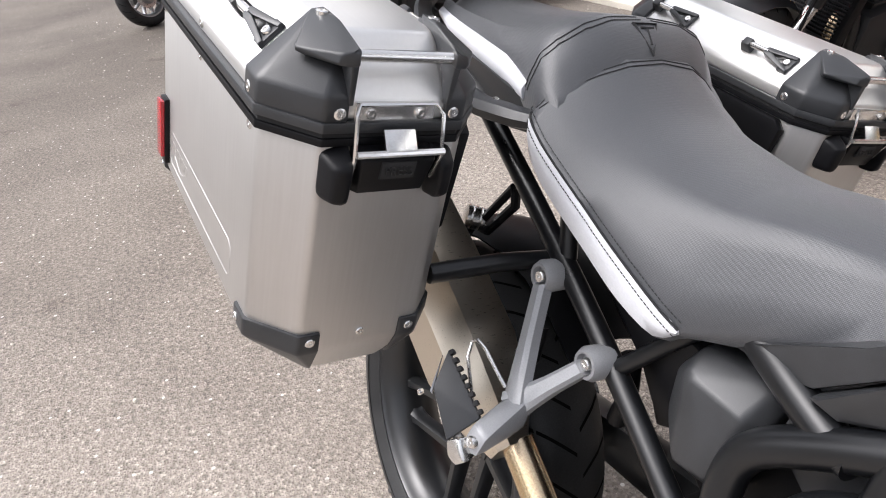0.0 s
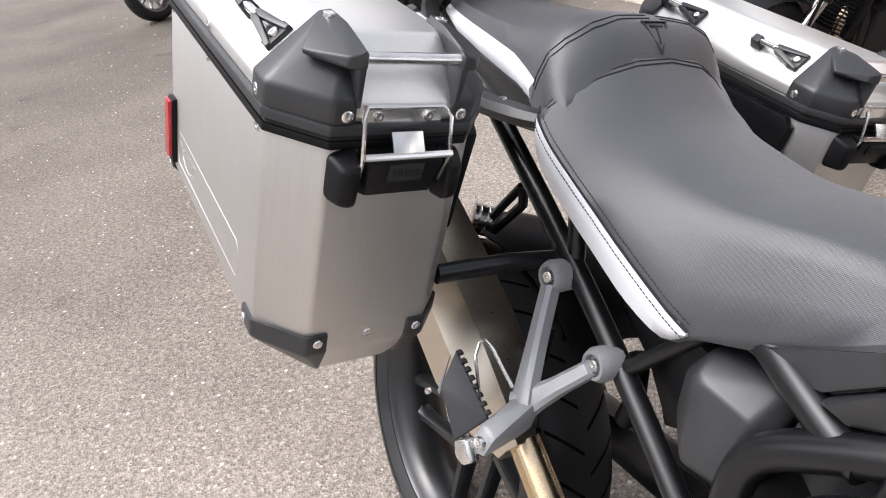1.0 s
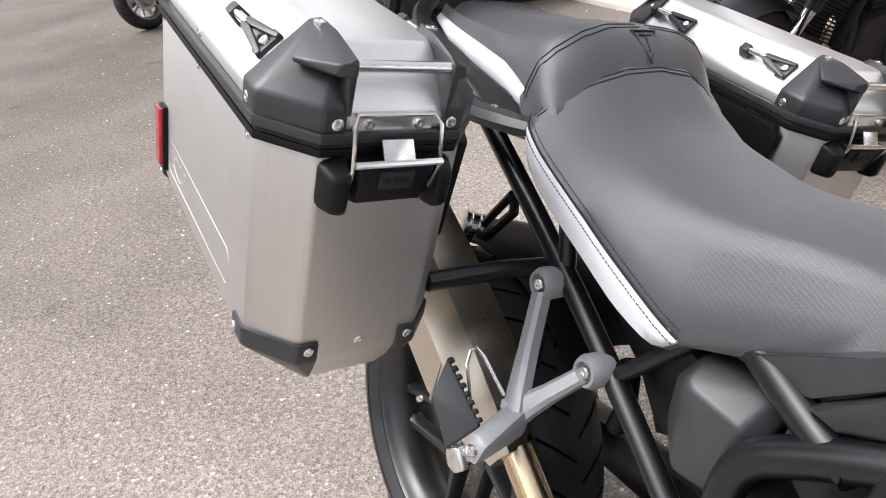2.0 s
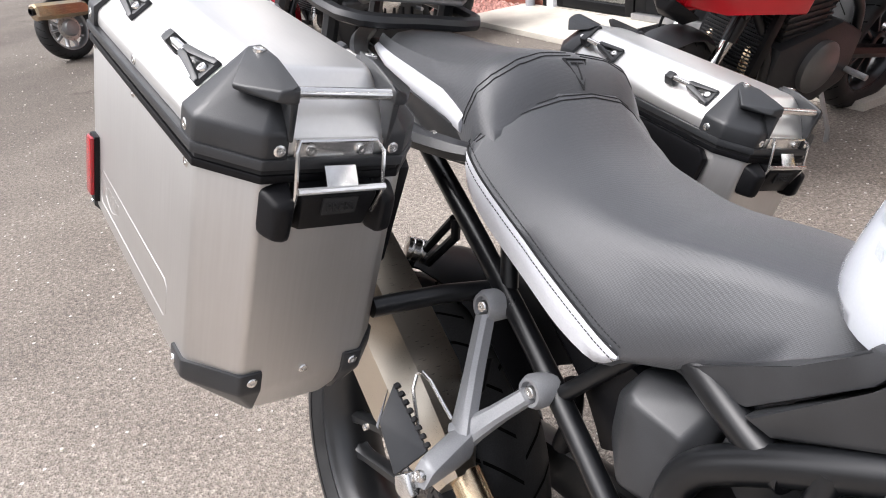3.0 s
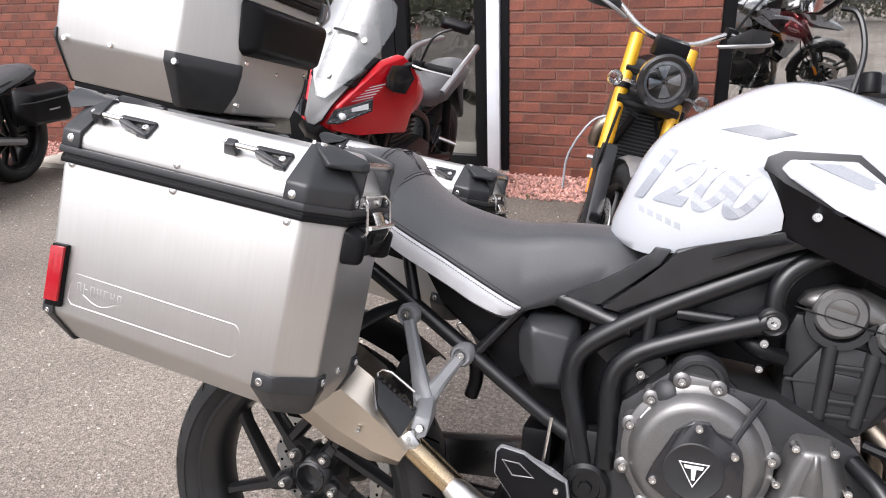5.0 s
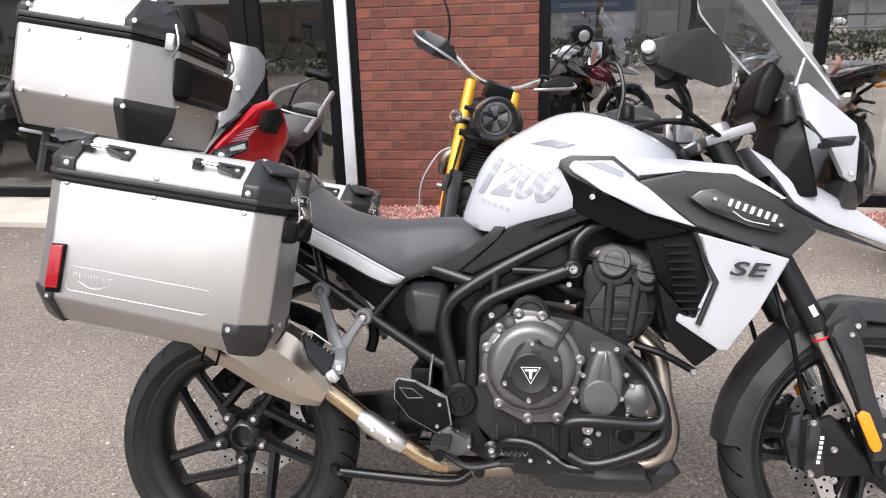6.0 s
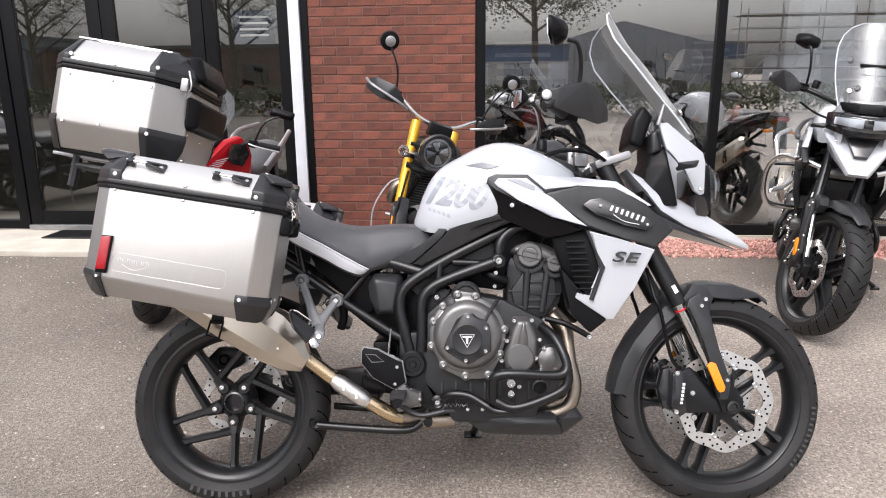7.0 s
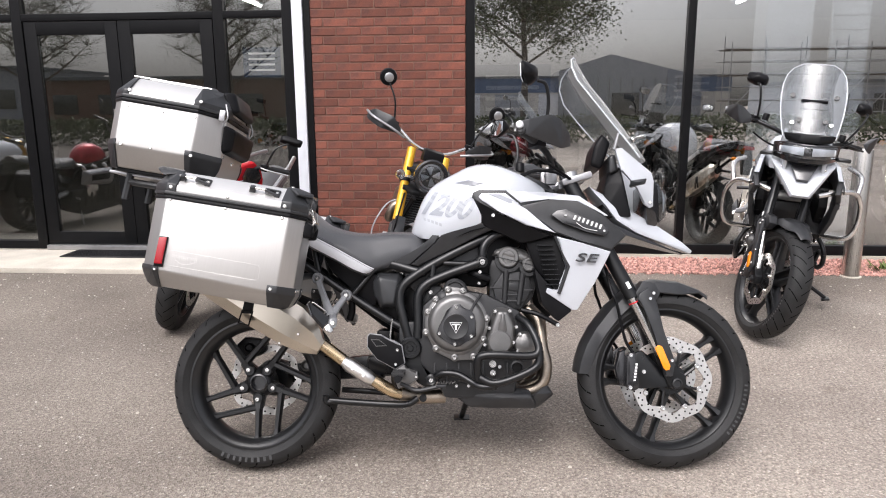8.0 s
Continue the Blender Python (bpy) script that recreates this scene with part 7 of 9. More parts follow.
def top_case(m, label):
    tc = thing("top_case", m, label, "top case", "aluminium cases")

    def outline(g=0.0):
        return [(-0.195 - g, -0.15), (-0.15, -0.205 - g), (0.125, -0.205 - g), (0.205 + g, -0.13), (0.205 + g, 0.13), (0.125, 0.205 + g), (-0.15, 0.205 + g), (-0.195 - g, 0.15)]

    def lower(g=0.0):
        return [(u, y, w) for u, y in outline(g) for w in (0.075, 0.232)] + [(u * 0.94, y * 0.80, -g * 0.8) for u, y in outline(g)]

    def upper(g=0.0):
        return [(u, y, w) for u, y in outline(g) for w in (0.252, 0.268 + g)] + [(u * 0.84, y * 0.70, 0.330 + g) for u, y in outline(g)]

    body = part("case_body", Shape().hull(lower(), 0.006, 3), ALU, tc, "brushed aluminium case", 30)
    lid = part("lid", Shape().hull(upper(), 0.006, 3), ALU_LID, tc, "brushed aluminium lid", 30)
    part("seal_band", Shape().hull([(u, y, w) for u, y in outline(0.005) for w in (0.230, 0.242)], 0.003), MATT, tc)
    part("seal_band", Shape().hull([(u, y, w) for u, y in outline(0.006) for w in (0.244, 0.257)], 0.003), PLASTIC, tc)
    for fu, cu, cl in ((1, 0.105, 0.10), (-1, -0.13, -0.145)):
        for fy in (-1, 1):
            g = corner_guard(lid, upper(0.005), [((cu, 0, 0), (-fu, 0, 0)), ((0, fy * 0.09, 0), (0, -fy, 0))])
            part("horn", Shape().hull([(fu * a, fy * b, c) for a, b, c in ((0.105, 0.155, 0.322), (0.105, 0.11, 0.346), (0.14, 0.10, 0.346), (0.17, 0.125, 0.318), (0.16, 0.145, 0.30))], 0.004), PLASTIC, g)
            part("rivet", Shape().bolt((fu * 0.128, fy * 0.208, 0.272), (0, fy, 0), 0.0065, 0.003), STEEL, g)
            g = corner_guard(body, lower(0.004), [((cl, 0, 0), (-fu, 0, 0)), ((0, 0, 0.095), (0, 0, 1)), ((0, fy * 0.12, 0), (0, -fy, 0))])
            part("rivet", Shape().bolt((fu * 0.125, fy * 0.208, 0.078), (0, fy, 0), 0.0065, 0.003), STEEL, g)
    for fy in (-1, 1):
        part("side_bar", Shape().tube([(-0.16, fy * 0.118, 0.338), (0.125, fy * 0.118, 0.338)], 0.005, 10, smooth=False), STEEL, lid)
    rv = Shape()
    for fy in (-1, 1):
        for u, w in ((-0.125, 0.215), (0.0, 0.215), (0.115, 0.215), (0.0, 0.262), (-0.02, 0.082)):
            rv.bolt((u, fy * 0.2055, w), (0, fy, 0), 0.0055, 0.003)
    for y, w in ((-0.11, 0.10), (0.0, 0.09), (0.11, 0.10), (-0.12, 0.02)):
        rv.bolt((0.2055, y, w), (1, 0, 0), 0.005, 0.003)
    part("rivet", rv, STEEL, body)
    pad = Shape().hull([(u, y, w) for u, y, w in ((0.20, -0.14, 0.11), (0.20, 0.14, 0.11), (0.20, -0.15, 0.215), (0.20, 0.15, 0.215), (0.235, -0.12, 0.125), (0.235, 0.12, 0.125), (0.24, -0.13, 0.205), (0.24, 0.13, 0.205))], 0.012, 3)
    part("backrest_pad", pad, MATT, tc, "black padded backrest")
    pad = Shape().hull([(u, y, w) for u, y, w in ((0.205, -0.12, 0.262), (0.205, 0.12, 0.262), (0.165, -0.12, 0.335), (0.165, 0.12, 0.335), (0.235, -0.10, 0.275), (0.235, 0.10, 0.275), (0.205, -0.10, 0.345), (0.205, 0.10, 0.345))], 0.012, 3)
    part("backrest_pad", pad, MATT, lid, "black padded backrest")
    for fy in (-1, 1):
        part("hasp", Shape().hull([(u, fy * y, w) for u in (0.185, 0.206) for y in (0.155, 0.172) for w in (0.222, 0.262)], 0.004).tube([(0.20, fy * 0.16, 0.21), (0.215, fy * 0.165, 0.24), (0.20, fy * 0.16, 0.285)], 0.003, 6), ALLOY, tc, "bright steel hasp")
    return tc


def carrier(m):
    cr = thing("luggage_carrier", m, "grey plate luggage carrier behind the pillion seat", "luggage rack")
    pl = Shape().hull([(u, y, w) for u, y in ((-0.20, -0.10), (0.13, -0.13), (0.17, -0.09), (0.17, 0.09), (0.13, 0.13), (-0.20, 0.10)) for w in (-0.022, -0.012)], 0.003)
    part("carrier_plate", pl, ALLOY, cr, "pale grey plate")
    fr = Shape().tube([(-0.13, -0.10, -0.045), (0.16, -0.13, -0.045), (0.19, 0.0, -0.045), (0.16, 0.13, -0.045), (-0.13, 0.10, -0.045)], 0.012, 8, steps=4)
    part("carrier_frame", fr, PLASTIC, cr)
    for u, y in ((-0.12, -0.1), (0.1, -0.11), (-0.12, 0.1), (0.1, 0.11)):
        part("carrier_foot", Shape().tube([(u, y, -0.015), (u - 0.005, y, -0.11)], 0.014, 8, smooth=False), PLASTIC, cr)
    part("spacer", Shape().hull([(u, y, w) for u in (-0.15, 0.12) for y in (-0.15, 0.15) for w in (-0.012, 0.001)], 0.003), MATT, cr)
    return cr

# ---- the place ----
FACE = 3.755
g = Shape()
g.v = [(-400, -400, 0), (400, -400, 0), (400, 400, 0), (-400, 400, 0)]
g.f = [[0, 1, 2, 3]]
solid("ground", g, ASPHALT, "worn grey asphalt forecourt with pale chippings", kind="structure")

BIKE_M = pose(0, 0, 0, -15.5, 0, 3.64) @ Matrix.Translation((0, 0.026, 0.0))


def slab(x0, x1, y0, y1, z0, z1, bevel=0.0):
    return Shape().box(((x0 + x1) / 2, (y0 + y1) / 2, (z0 + z1) / 2), (x1 - x0, y1 - y0, z1 - z0), bevel)


def plain(name, shape, material, label):
    return solid(name, shape, material, label, kind="structure")


# brick piers: mortar core, bricks laid in stretcher bond in front
rng = random.Random(4)
brick_meshes = {}


def brick_mesh(length):
    key = round(length, 3)
    if key not in brick_meshes:
        brick_meshes[key] = as_mesh("brick", Shape().box((0, 0, 0), (length, 0.06, 0.065), 0.004, None, 1), BRICK)
    return brick_meshes[key]


def brick_wall(name, x0, x1, z1, label):
    core = plain(name, slab(x0 + 0.002, x1 - 0.002, FACE + 0.007, FACE + 0.32, -0.1, z1), MORTAR, label)
    row = 0
    z = 0.045
    while z < z1 - 0.04:
        x = x0 - (0.1125 if row % 2 else 0.0)
        while x < x1 - 0.02:
            a, b = max(x, x0), min(x + 0.215, x1)
            if b - a > 0.03:
                ob = new("brick", brick_mesh(b - a))
                ob.parent = core
                ob.location = ((a + b) / 2, FACE + 0.032 + rng.uniform(-0.0015, 0.0015), z + rng.uniform(-0.0012, 0.0012))
                ob.rotation_euler = (0, rng.uniform(-0.004, 0.004), 0)
            x += 0.225
        z += 0.075
        row += 1
    return core


def glazing_frame(name, bars, label):
    fr = thing(name, Matrix(), label, "", kind="structure")
    for x0, x1, z0, z1, y0, y1 in bars:
        part("frame_bar", slab(x0, x1, y0, y1, z0, z1, 0.004), ALUBLACK, fr)
    return fr


def pane(parent, x0, x1, z0, z1, y, glass=PANE):
    p = part("pane", slab(x0, x1, y, y + 0.008, z0, z1), glass, parent)
    p.visible_shadow = False
    return p


Y0, Y1 = FACE + 0.02, FACE + 0.10
# entrance screen
TOPZ = 3.05
DOORS = [-4.325, -4.245, -3.465, -3.37, -1.607, -1.510, -0.990, -0.897]
E0, E1, E2, E3, E4, E5, E6, E7 = DOORS
ent = glazing_frame("window_1", [(x0, x1, 0.05, TOPZ, Y0, Y1) for x0, x1 in ((E0, E1), (E2, E3), (E4, E5), (E6, E7))]
                    + [(x0, x1, z0, z1, Y0, Y1) for x0, x1 in ((E1, E2), (E5, E6)) for z0, z1 in ((0.05, 0.125), (2.125, 2.185), (TOPZ - 0.08, TOPZ))]
                    + [(E3, E4, 2.125, 2.185, Y0, Y1), (E3, E4, TOPZ - 0.08, TOPZ, Y0, Y1)], "black aluminium framed glazed entrance screen")
for x0, x1, z0, z1 in ((E1, E2, 0.125, 2.125), (E5, E6, 0.125, 2.125), (E1, E2, 2.185, TOPZ - 0.08), (E3, E4, 2.185, TOPZ - 0.08), (E5, E6, 2.185, TOPZ - 0.08)):
    pane(ent, x0, x1, z0, z1, FACE + 0.055)


def door_leaf(name, x0, x1, hinge_left):
    d = thing(name, Matrix(), "closed black aluminium door leaf with a tall pane", "", kind="structure")
    z0, z1 = 0.095, 2.12
    for a, b, c, e in ((x0, x0 + 0.115, z0, z1), (x1 - 0.115, x1, z0, z1), (x0 + 0.115, x1 - 0.115, z0, z0 + 0.12), (x0 + 0.115, x1 - 0.115, z1 - 0.115, z1)):
        part("door_frame", slab(a, b, FACE + 0.028, FACE + 0.085, c, e, 0.003), ALUBLACK, d)
    pane(d, x0 + 0.115, x1 - 0.115, z0 + 0.12, z1 - 0.115, FACE + 0.05)
    hx = x1 - 0.055 if hinge_left else x0 + 0.055
    h = part("door_handle", Shape().tube([(hx, FACE - 0.03, 0.85), (hx, FACE - 0.03, 1.35)], 0.014, 12, smooth=False), STEEL, d)
    part("handle_stud", Shape().tube([(hx, FACE - 0.03, 0.95), (hx, FACE + 0.03, 0.95)], 0.008, 8, smooth=False).tube([(hx, FACE - 0.03, 1.25), (hx, FACE + 0.03, 1.25)], 0.008, 8, smooth=False), STEEL, d)


door_leaf("door_1", E3 + 0.01, (E3 + E4) / 2 - 0.003, True)
door_leaf("door_2", (E3 + E4) / 2 + 0.003, E4 - 0.01, False)
plain("door_threshold", slab(E3 + 0.005, E4 - 0.005, FACE - 0.01, FACE + 0.1, 0.045, 0.09, 0.004), ALLOY, "bare metal door threshold")
# white posts and dark strips beside the piers
plain("post_1", slab(-0.890, -0.797, FACE - 0.02, FACE + 0.12, 0.03, TOPZ, 0.006), POSTWHITE, "white painted steel post")
plain("trim_1", slab(-0.793, -0.733, FACE + 0.0, FACE + 0.12, 0.03, TOPZ, 0.003), ALUBLACK, "black aluminium trim")
plain("post_2", slab(-4.425, -4.330, FACE - 0.02, FACE + 0.12, 0.03, TOPZ, 0.006), POSTWHITE, "white painted steel post")
plain("trim_2", slab(-4.505, -4.429, FACE + 0.0, FACE + 0.12, 0.03, TOPZ, 0.003), ALUBLACK, "black aluminium trim")
dp = plain("downpipe", Shape().tube([(-4.615, FACE - 0.06, 0.02), (-4.615, FACE - 0.06, TOPZ)], 0.045, 16, smooth=False), PALEGREY, "grey painted downpipe")
# shop window
win = glazing_frame("window_2", [(0.615, 0.692, 0.05, TOPZ, Y0, Y1), (2.474, 2.541, 0.05, TOPZ, Y0, Y1), (4.322, 4.392, 0.05, TOPZ, Y0, Y1), (6.215, 6.29, 0.05, TOPZ, Y0, Y1), (0.692, 2.474, 0.05, 0.135, Y0, Y1), (2.541, 4.322, 0.05, 0.135, Y0, Y1), (4.392, 6.215, 0.05, 0.135, Y0, Y1),
                                 (0.692, 2.474, TOPZ - 0.08, TOPZ, Y0, Y1), (2.541, 4.322, TOPZ - 0.08, TOPZ, Y0, Y1), (4.392, 6.215, TOPZ - 0.08, TOPZ, Y0, Y1)], "black aluminium framed showroom window")
for x0, x1 in ((0.692, 2.474), (2.541, 4.322), (4.392, 6.215)):
    pane(win, x0, x1, 0.135, TOPZ - 0.08, FACE + 0.055, SHOPGLASS)
plain("fascia", slab(-9.0, 9.0, FACE - 0.05, FACE + 0.35, TOPZ, TOPZ + 1.3, 0.01), GREYPAINT, "grey panel fascia above the glazing")
plain("window_base", slab(0.617, 6.4, FACE + 0.0, FACE + 0.12, -0.05, 0.048), CONCRETE, "concrete plinth under the window")
plain("entrance_base", slab(-4.425, -0.733, FACE + 0.0, FACE + 0.12, -0.05, 0.044), CONCRETE, "concrete plinth under the entrance")
# showroom
plain("floor", slab(-9.0, 9.0, FACE + 0.12, FACE + 9.0, -0.06, 0.05), SHOPFLOOR, "dark polished showroom floor")
plain("ceiling", slab(-9.0, 9.0, FACE + 0.35, FACE + 9.0, TOPZ, TOPZ + 0.2), PLASTER, "white showroom ceiling")
plain("wall_back", slab(-9.0, 9.0, FACE + 9.0, FACE + 9.2, -0.1, TOPZ + 0.2), PLASTER, "plain showroom back wall")
plain("wall_left", slab(-9.2, -9.0, FACE + 0.35, FACE + 9.2, -0.1, TOPZ + 0.2), PLASTER, "plain showroom side wall")
plain("wall_right", slab(9.0, 9.2, FACE + 0.35, FACE + 9.2, -0.1, TOPZ + 0.2), PLASTER, "plain showroom side wall")
GLOW = glow_mat("lamp_glow", (1.0, 0.95, 0.88), 85.0)
for i, (x, y) in enumerate(((-3.0, 2.2), (-3.0, 5.0), (3.3, 1.9), (5.2, 1.5), (-0.4, 2.6), (-0.4, 5.4), (1.6, 1.8), (2.2, 4.6), (4.8, 5.6))):
    lamp = thing("ceiling_light", Matrix.Translation((x, FACE + y, TOPZ - 0.05)), "glowing strip light on the showroom ceiling", "ceiling light", "showroom lights")
    part("housing", Shape().box((0, 0, 0.025), (0.14, 1.2, 0.04), 0.006), POSTWHITE, lamp)
    part("tube", Shape().tube([(0, -0.55, -0.012), (0, 0.55, -0.012)], 0.02, 10, smooth=False), GLOW, lamp)
col = plain("column", slab(3.26, 3.66, FACE + 0.45, FACE + 0.75, 0.05, TOPZ), POSTWHITE, "white showroom column")
sp = thing("slatted_screen", Matrix.Translation((3.98, FACE + 0.45, 0.05)), "white slatted display screen behind the showroom window", "display screen")
part("backing", Shape().box((0, 0.03, 1.45), (0.32, 0.02, 2.9), 0.003), PLASTER, sp)
for k in range(24):
    part("slat", Shape().box((0, 0.006, 0.08 + 0.12 * k), (0.32, 0.028, 0.112), 0.004), POSTWHITE, sp)
for i, (x, w, z, c) in enumerate(((-1.20, 0.34, 1.75, SHED), (-2.9, 0.9, 1.5, DARKRED), (1.2, 1.6, 1.6, GREYPAINT), (4.9, 1.0, 1.7, PALEGREY))):
    ps = thing("poster", Matrix.Translation((x, FACE + (0.0665 if i == 0 else 8.996), z)), "printed poster in the showroom", "poster")
    part("sheet", Shape().box((0, 0, 0), (w, 0.006, w * 0.75)), c, ps)
    for k in range(4):
        part("print_bar", Shape().box((0, -0.005, w * (0.22 - 0.14 * k)), (w * 0.7, 0.003, w * 0.05)), WHITEMARK, ps)
for x, y in ((2.9, 1.6), (-2.0, 3.4)):
    dk = thing("reception_desk", Matrix.Translation((x, FACE + y + 2.5, 0.05)), "plain counter in the showroom", "counter")
    part("carcass", Shape().box((0, 0, 0.5), (1.6, 0.6, 1.0), 0.02), PLASTER, dk)
    part("worktop", Shape().box((0, 0, 1.02), (1.7, 0.7, 0.04), 0.008), GREYPAINT, dk)
# entrance pad, mat, gravel beds
plain("concrete_pad", Shape().box((-2.87, (3.0 + FACE) / 2, 0.012), (3.75, FACE - 3.0 - 0.002, 0.06), 0.008), CONCRETE, "pale concrete entrance pad")
mt = thing("door_mat", Matrix.Translation((-2.33, 3.57, 0.043)), "black ribbed door mat on the concrete pad", "door mat")
part("mat_body", Shape().box((0, 0, 0.006), (1.42, 0.29, 0.012), 0.004), MAT_RUBBER, mt)
for k in range(14):
    part("mat_rib", Shape().box((0, -0.13 + 0.02 * k, 0.0135), (1.38, 0.010, 0.004), 0.001), MATT, mt)


def gravel(name, x0, x1, y0, y1, count, seed, label):
    r = random.Random(seed)
    s = Shape()
    tpl = []
    for k in range(10):
        bm = bmesh.new()
        bmesh.ops.create_icosphere(bm, subdivisions=1, radius=1.0)
        bm.verts.index_update()
        vs = [Vector(v.co) * r.uniform(0.72, 1.2) for v in bm.verts]
        tpl.append((vs, [[v.index for v in f.verts] for f in bm.faces]))
        bm.free()
    for k in range(count):
        vs, fs = tpl[k % 10]
        size = r.uniform(0.006, 0.0155)
        m = Euler((r.uniform(0, 6), r.uniform(0, 6), r.uniform(0, 6))).to_matrix()
        c = Vector((r.uniform(x0, x1), r.uniform(y0, y1) if k % 12 else y0 - abs(r.gauss(0, 0.025)), 0.012 + r.uniform(0, 0.016)))
        if k % 12 == 0:
            c.z = 0.006
        n = len(s.v)
        s.v += [tuple(c + m @ Vector((v.x * size, v.y * size, v.z * size * 0.75))) for v in vs]
        s.f += [[n + i for i in f] for f in fs]
    me = bpy.data.meshes.new(name)
    me.from_pydata(s.v, [], s.f)
    me.materials.append(PINKSTONE)
    return tagged(new(name, me), label, "gravel", kind="stuff")


isl = PINKSTONE.node_tree
geo = isl.nodes.new("ShaderNodeNewGeometry")
hs = isl.nodes.new("ShaderNodeHueSaturation")
mr = isl.nodes.new("ShaderNodeMapRange")
mr.inputs["To Min"].default_value, mr.inputs["To Max"].default_value = 0.55, 1.5
isl.links.new(geo.outputs["Random Per Island"], mr.inputs["Value"])
isl.links.new(mr.outputs[0], hs.inputs["Value"])
old = isl.nodes["Principled BSDF"].inputs["Base Color"].links[0].from_socket
isl.links.new(old, hs.inputs["Color"])
isl.links.new(hs.outputs[0], isl.nodes["Principled BSDF"].inputs["Base Color"])
plain("bed_1", slab(-0.98, 6.4, 3.25, FACE - 0.002, -0.02, 0.012), PINKSTONE, "pink gravel bed below the window")
gravel("gravel", -0.98, 6.0, 3.25, FACE - 0.012, 11000, 5, "loose pink gravel along the wall")
plain("bed_2", slab(-9.0, -4.77, 3.15, FACE - 0.002, -0.02, 0.012), PINKSTONE, "pink gravel bed beside the entrance")
gravel("gravel", -7.5, -4.77, 3.15, FACE - 0.012, 3500, 6, "loose pink gravel beside the entrance")


def weed(x, y, seed, size):
    r = random.Random(seed)
    s = Shape()
    for k in range(46):
        a, l = r.uniform(0, 6.28), size * r.uniform(0.5, 1.2)
        p = Vector((r.gauss(0, size * 0.5), r.gauss(0, size * 0.35), 0))
        d = Vector((math.cos(a) * 0.7, math.sin(a) * 0.7, 1)).normalized()
        c = Vector((-math.sin(a), math.cos(a), 0)) * size * 0.09
        n = len(s.v)
        s.v += [tuple(p - c), tuple(p + c), tuple(p + d * l * 0.6 + c), tuple(p + d * l * 0.6 - c), tuple(p + d * l + Vector((math.cos(a), math.sin(a), 0)) * l * 0.2)]
        s.f += [[n, n + 1, n + 2, n + 3], [n + 3, n + 2, n + 4]]
    solid("weed", s, WEED, "small green weed growing at the gravel edge", "weed", m=Matrix.Translation((x, y, 0.0)), group="weeds")


weed(4.05, 3.36, 1, 0.10)
weed(-0.62, 3.22, 2, 0.035)
weed(-0.45, 3.24, 3, 0.03)
weed(1.45, 3.26, 4, 0.025)
# steel bollard
bo = thing("bollard", Matrix.Translation((3.715, 3.21, 0)), "brushed steel bollard on the asphalt", "bollard")
part("post", Shape().lathe([(0.066, 0.0), (0.066, 1.0), (0.063, 1.008), (0.02, 1.012)], (0, 0, 0), (0, 0, 1), 32), BRUSHED, bo)
part("foot_ring", Shape().lathe([(0.08, 0), (0.08, 0.006), (0.067, 0.008)], (0, 0, 0), (0, 0, 1), 28), CONCRETE, bo)


# street behind the camera, seen in the glass
def tree(x, y, height, crown, seed, label, leaves=230):
    r = random.Random(seed)
    t = thing("tree", Matrix.Translation((x, y, 0)), label, "tree", "street trees")
    tr = Shape().tube([(0, 0, 0), (0.05, 0.02, height * 0.3), (-0.04, 0, height * 0.55), (0.03, 0.05, height * 0.8)], [0.17, 0.13, 0.09, 0.04], 10)
    tips = []
    for k in range(16):
        a = k * 2.4 + r.uniform(-0.3, 0.3)
        z0 = height * (0.36 + 0.03 * k)
        l = crown * (1.05 - 0.035 * k) * r.uniform(0.7, 1.05)
        p1 = Vector((math.cos(a) * l * 0.5, math.sin(a) * l * 0.5, z0 + l * 0.30))
        p2 = Vector((math.cos(a + 0.2) * l, math.sin(a + 0.2) * l, z0 + l * 0.62))
        tr.tube([(0, 0, z0 - 0.1), tuple(p1), tuple(p2)], [0.06, 0.035, 0.012], 6, steps=3)
        tips += [p1, p1.lerp(p2, 0.5), p2, p2 + Vector((0, 0, 0.5))]
    for p in tips:
        for k in range(14):
            q = p + Vector((r.gauss(0, 0.5), r.gauss(0, 0.5), r.uniform(0.1, 0.8)))
            tr.tube([tuple(p), tuple(p.lerp(q, 0.5) + Vector((r.gauss(0, 0.06), r.gauss(0, 0.06), 0))), tuple(q)], [0.012, 0.008, 0.004], 4, smooth=False)
    part("trunk", tr, BARK, t)
    lf = Shape()
    for p in tips:
        for k in range(leaves):
            c = p + Vector((r.gauss(0, 0.46), r.gauss(0, 0.46), r.gauss(0, 0.38)))
            s = r.uniform(0.035, 0.075) * (1.0 if leaves > 300 else 0.5)
            a = Vector((r.uniform(-1, 1), r.uniform(-1, 1), r.uniform(-0.5, 0.5))).normalized() * s
            b = a.cross(Vector((r.uniform(-1, 1), r.uniform(-1, 1), r.uniform(-1, 1)))).normalized() * s * 0.6
            n = len(lf.v)
            lf.v += [tuple(c - a), tuple(c + b), tuple(c + a), tuple(c - b)]
            lf.f.append([n, n + 1, n + 2, n + 3])
    me = bpy.data.meshes.new("crown")
    me.from_pydata(lf.v, [], lf.f)
    me.materials.append(LEAF)
    ob = new("crown", me)
    ob.parent = t
    return t


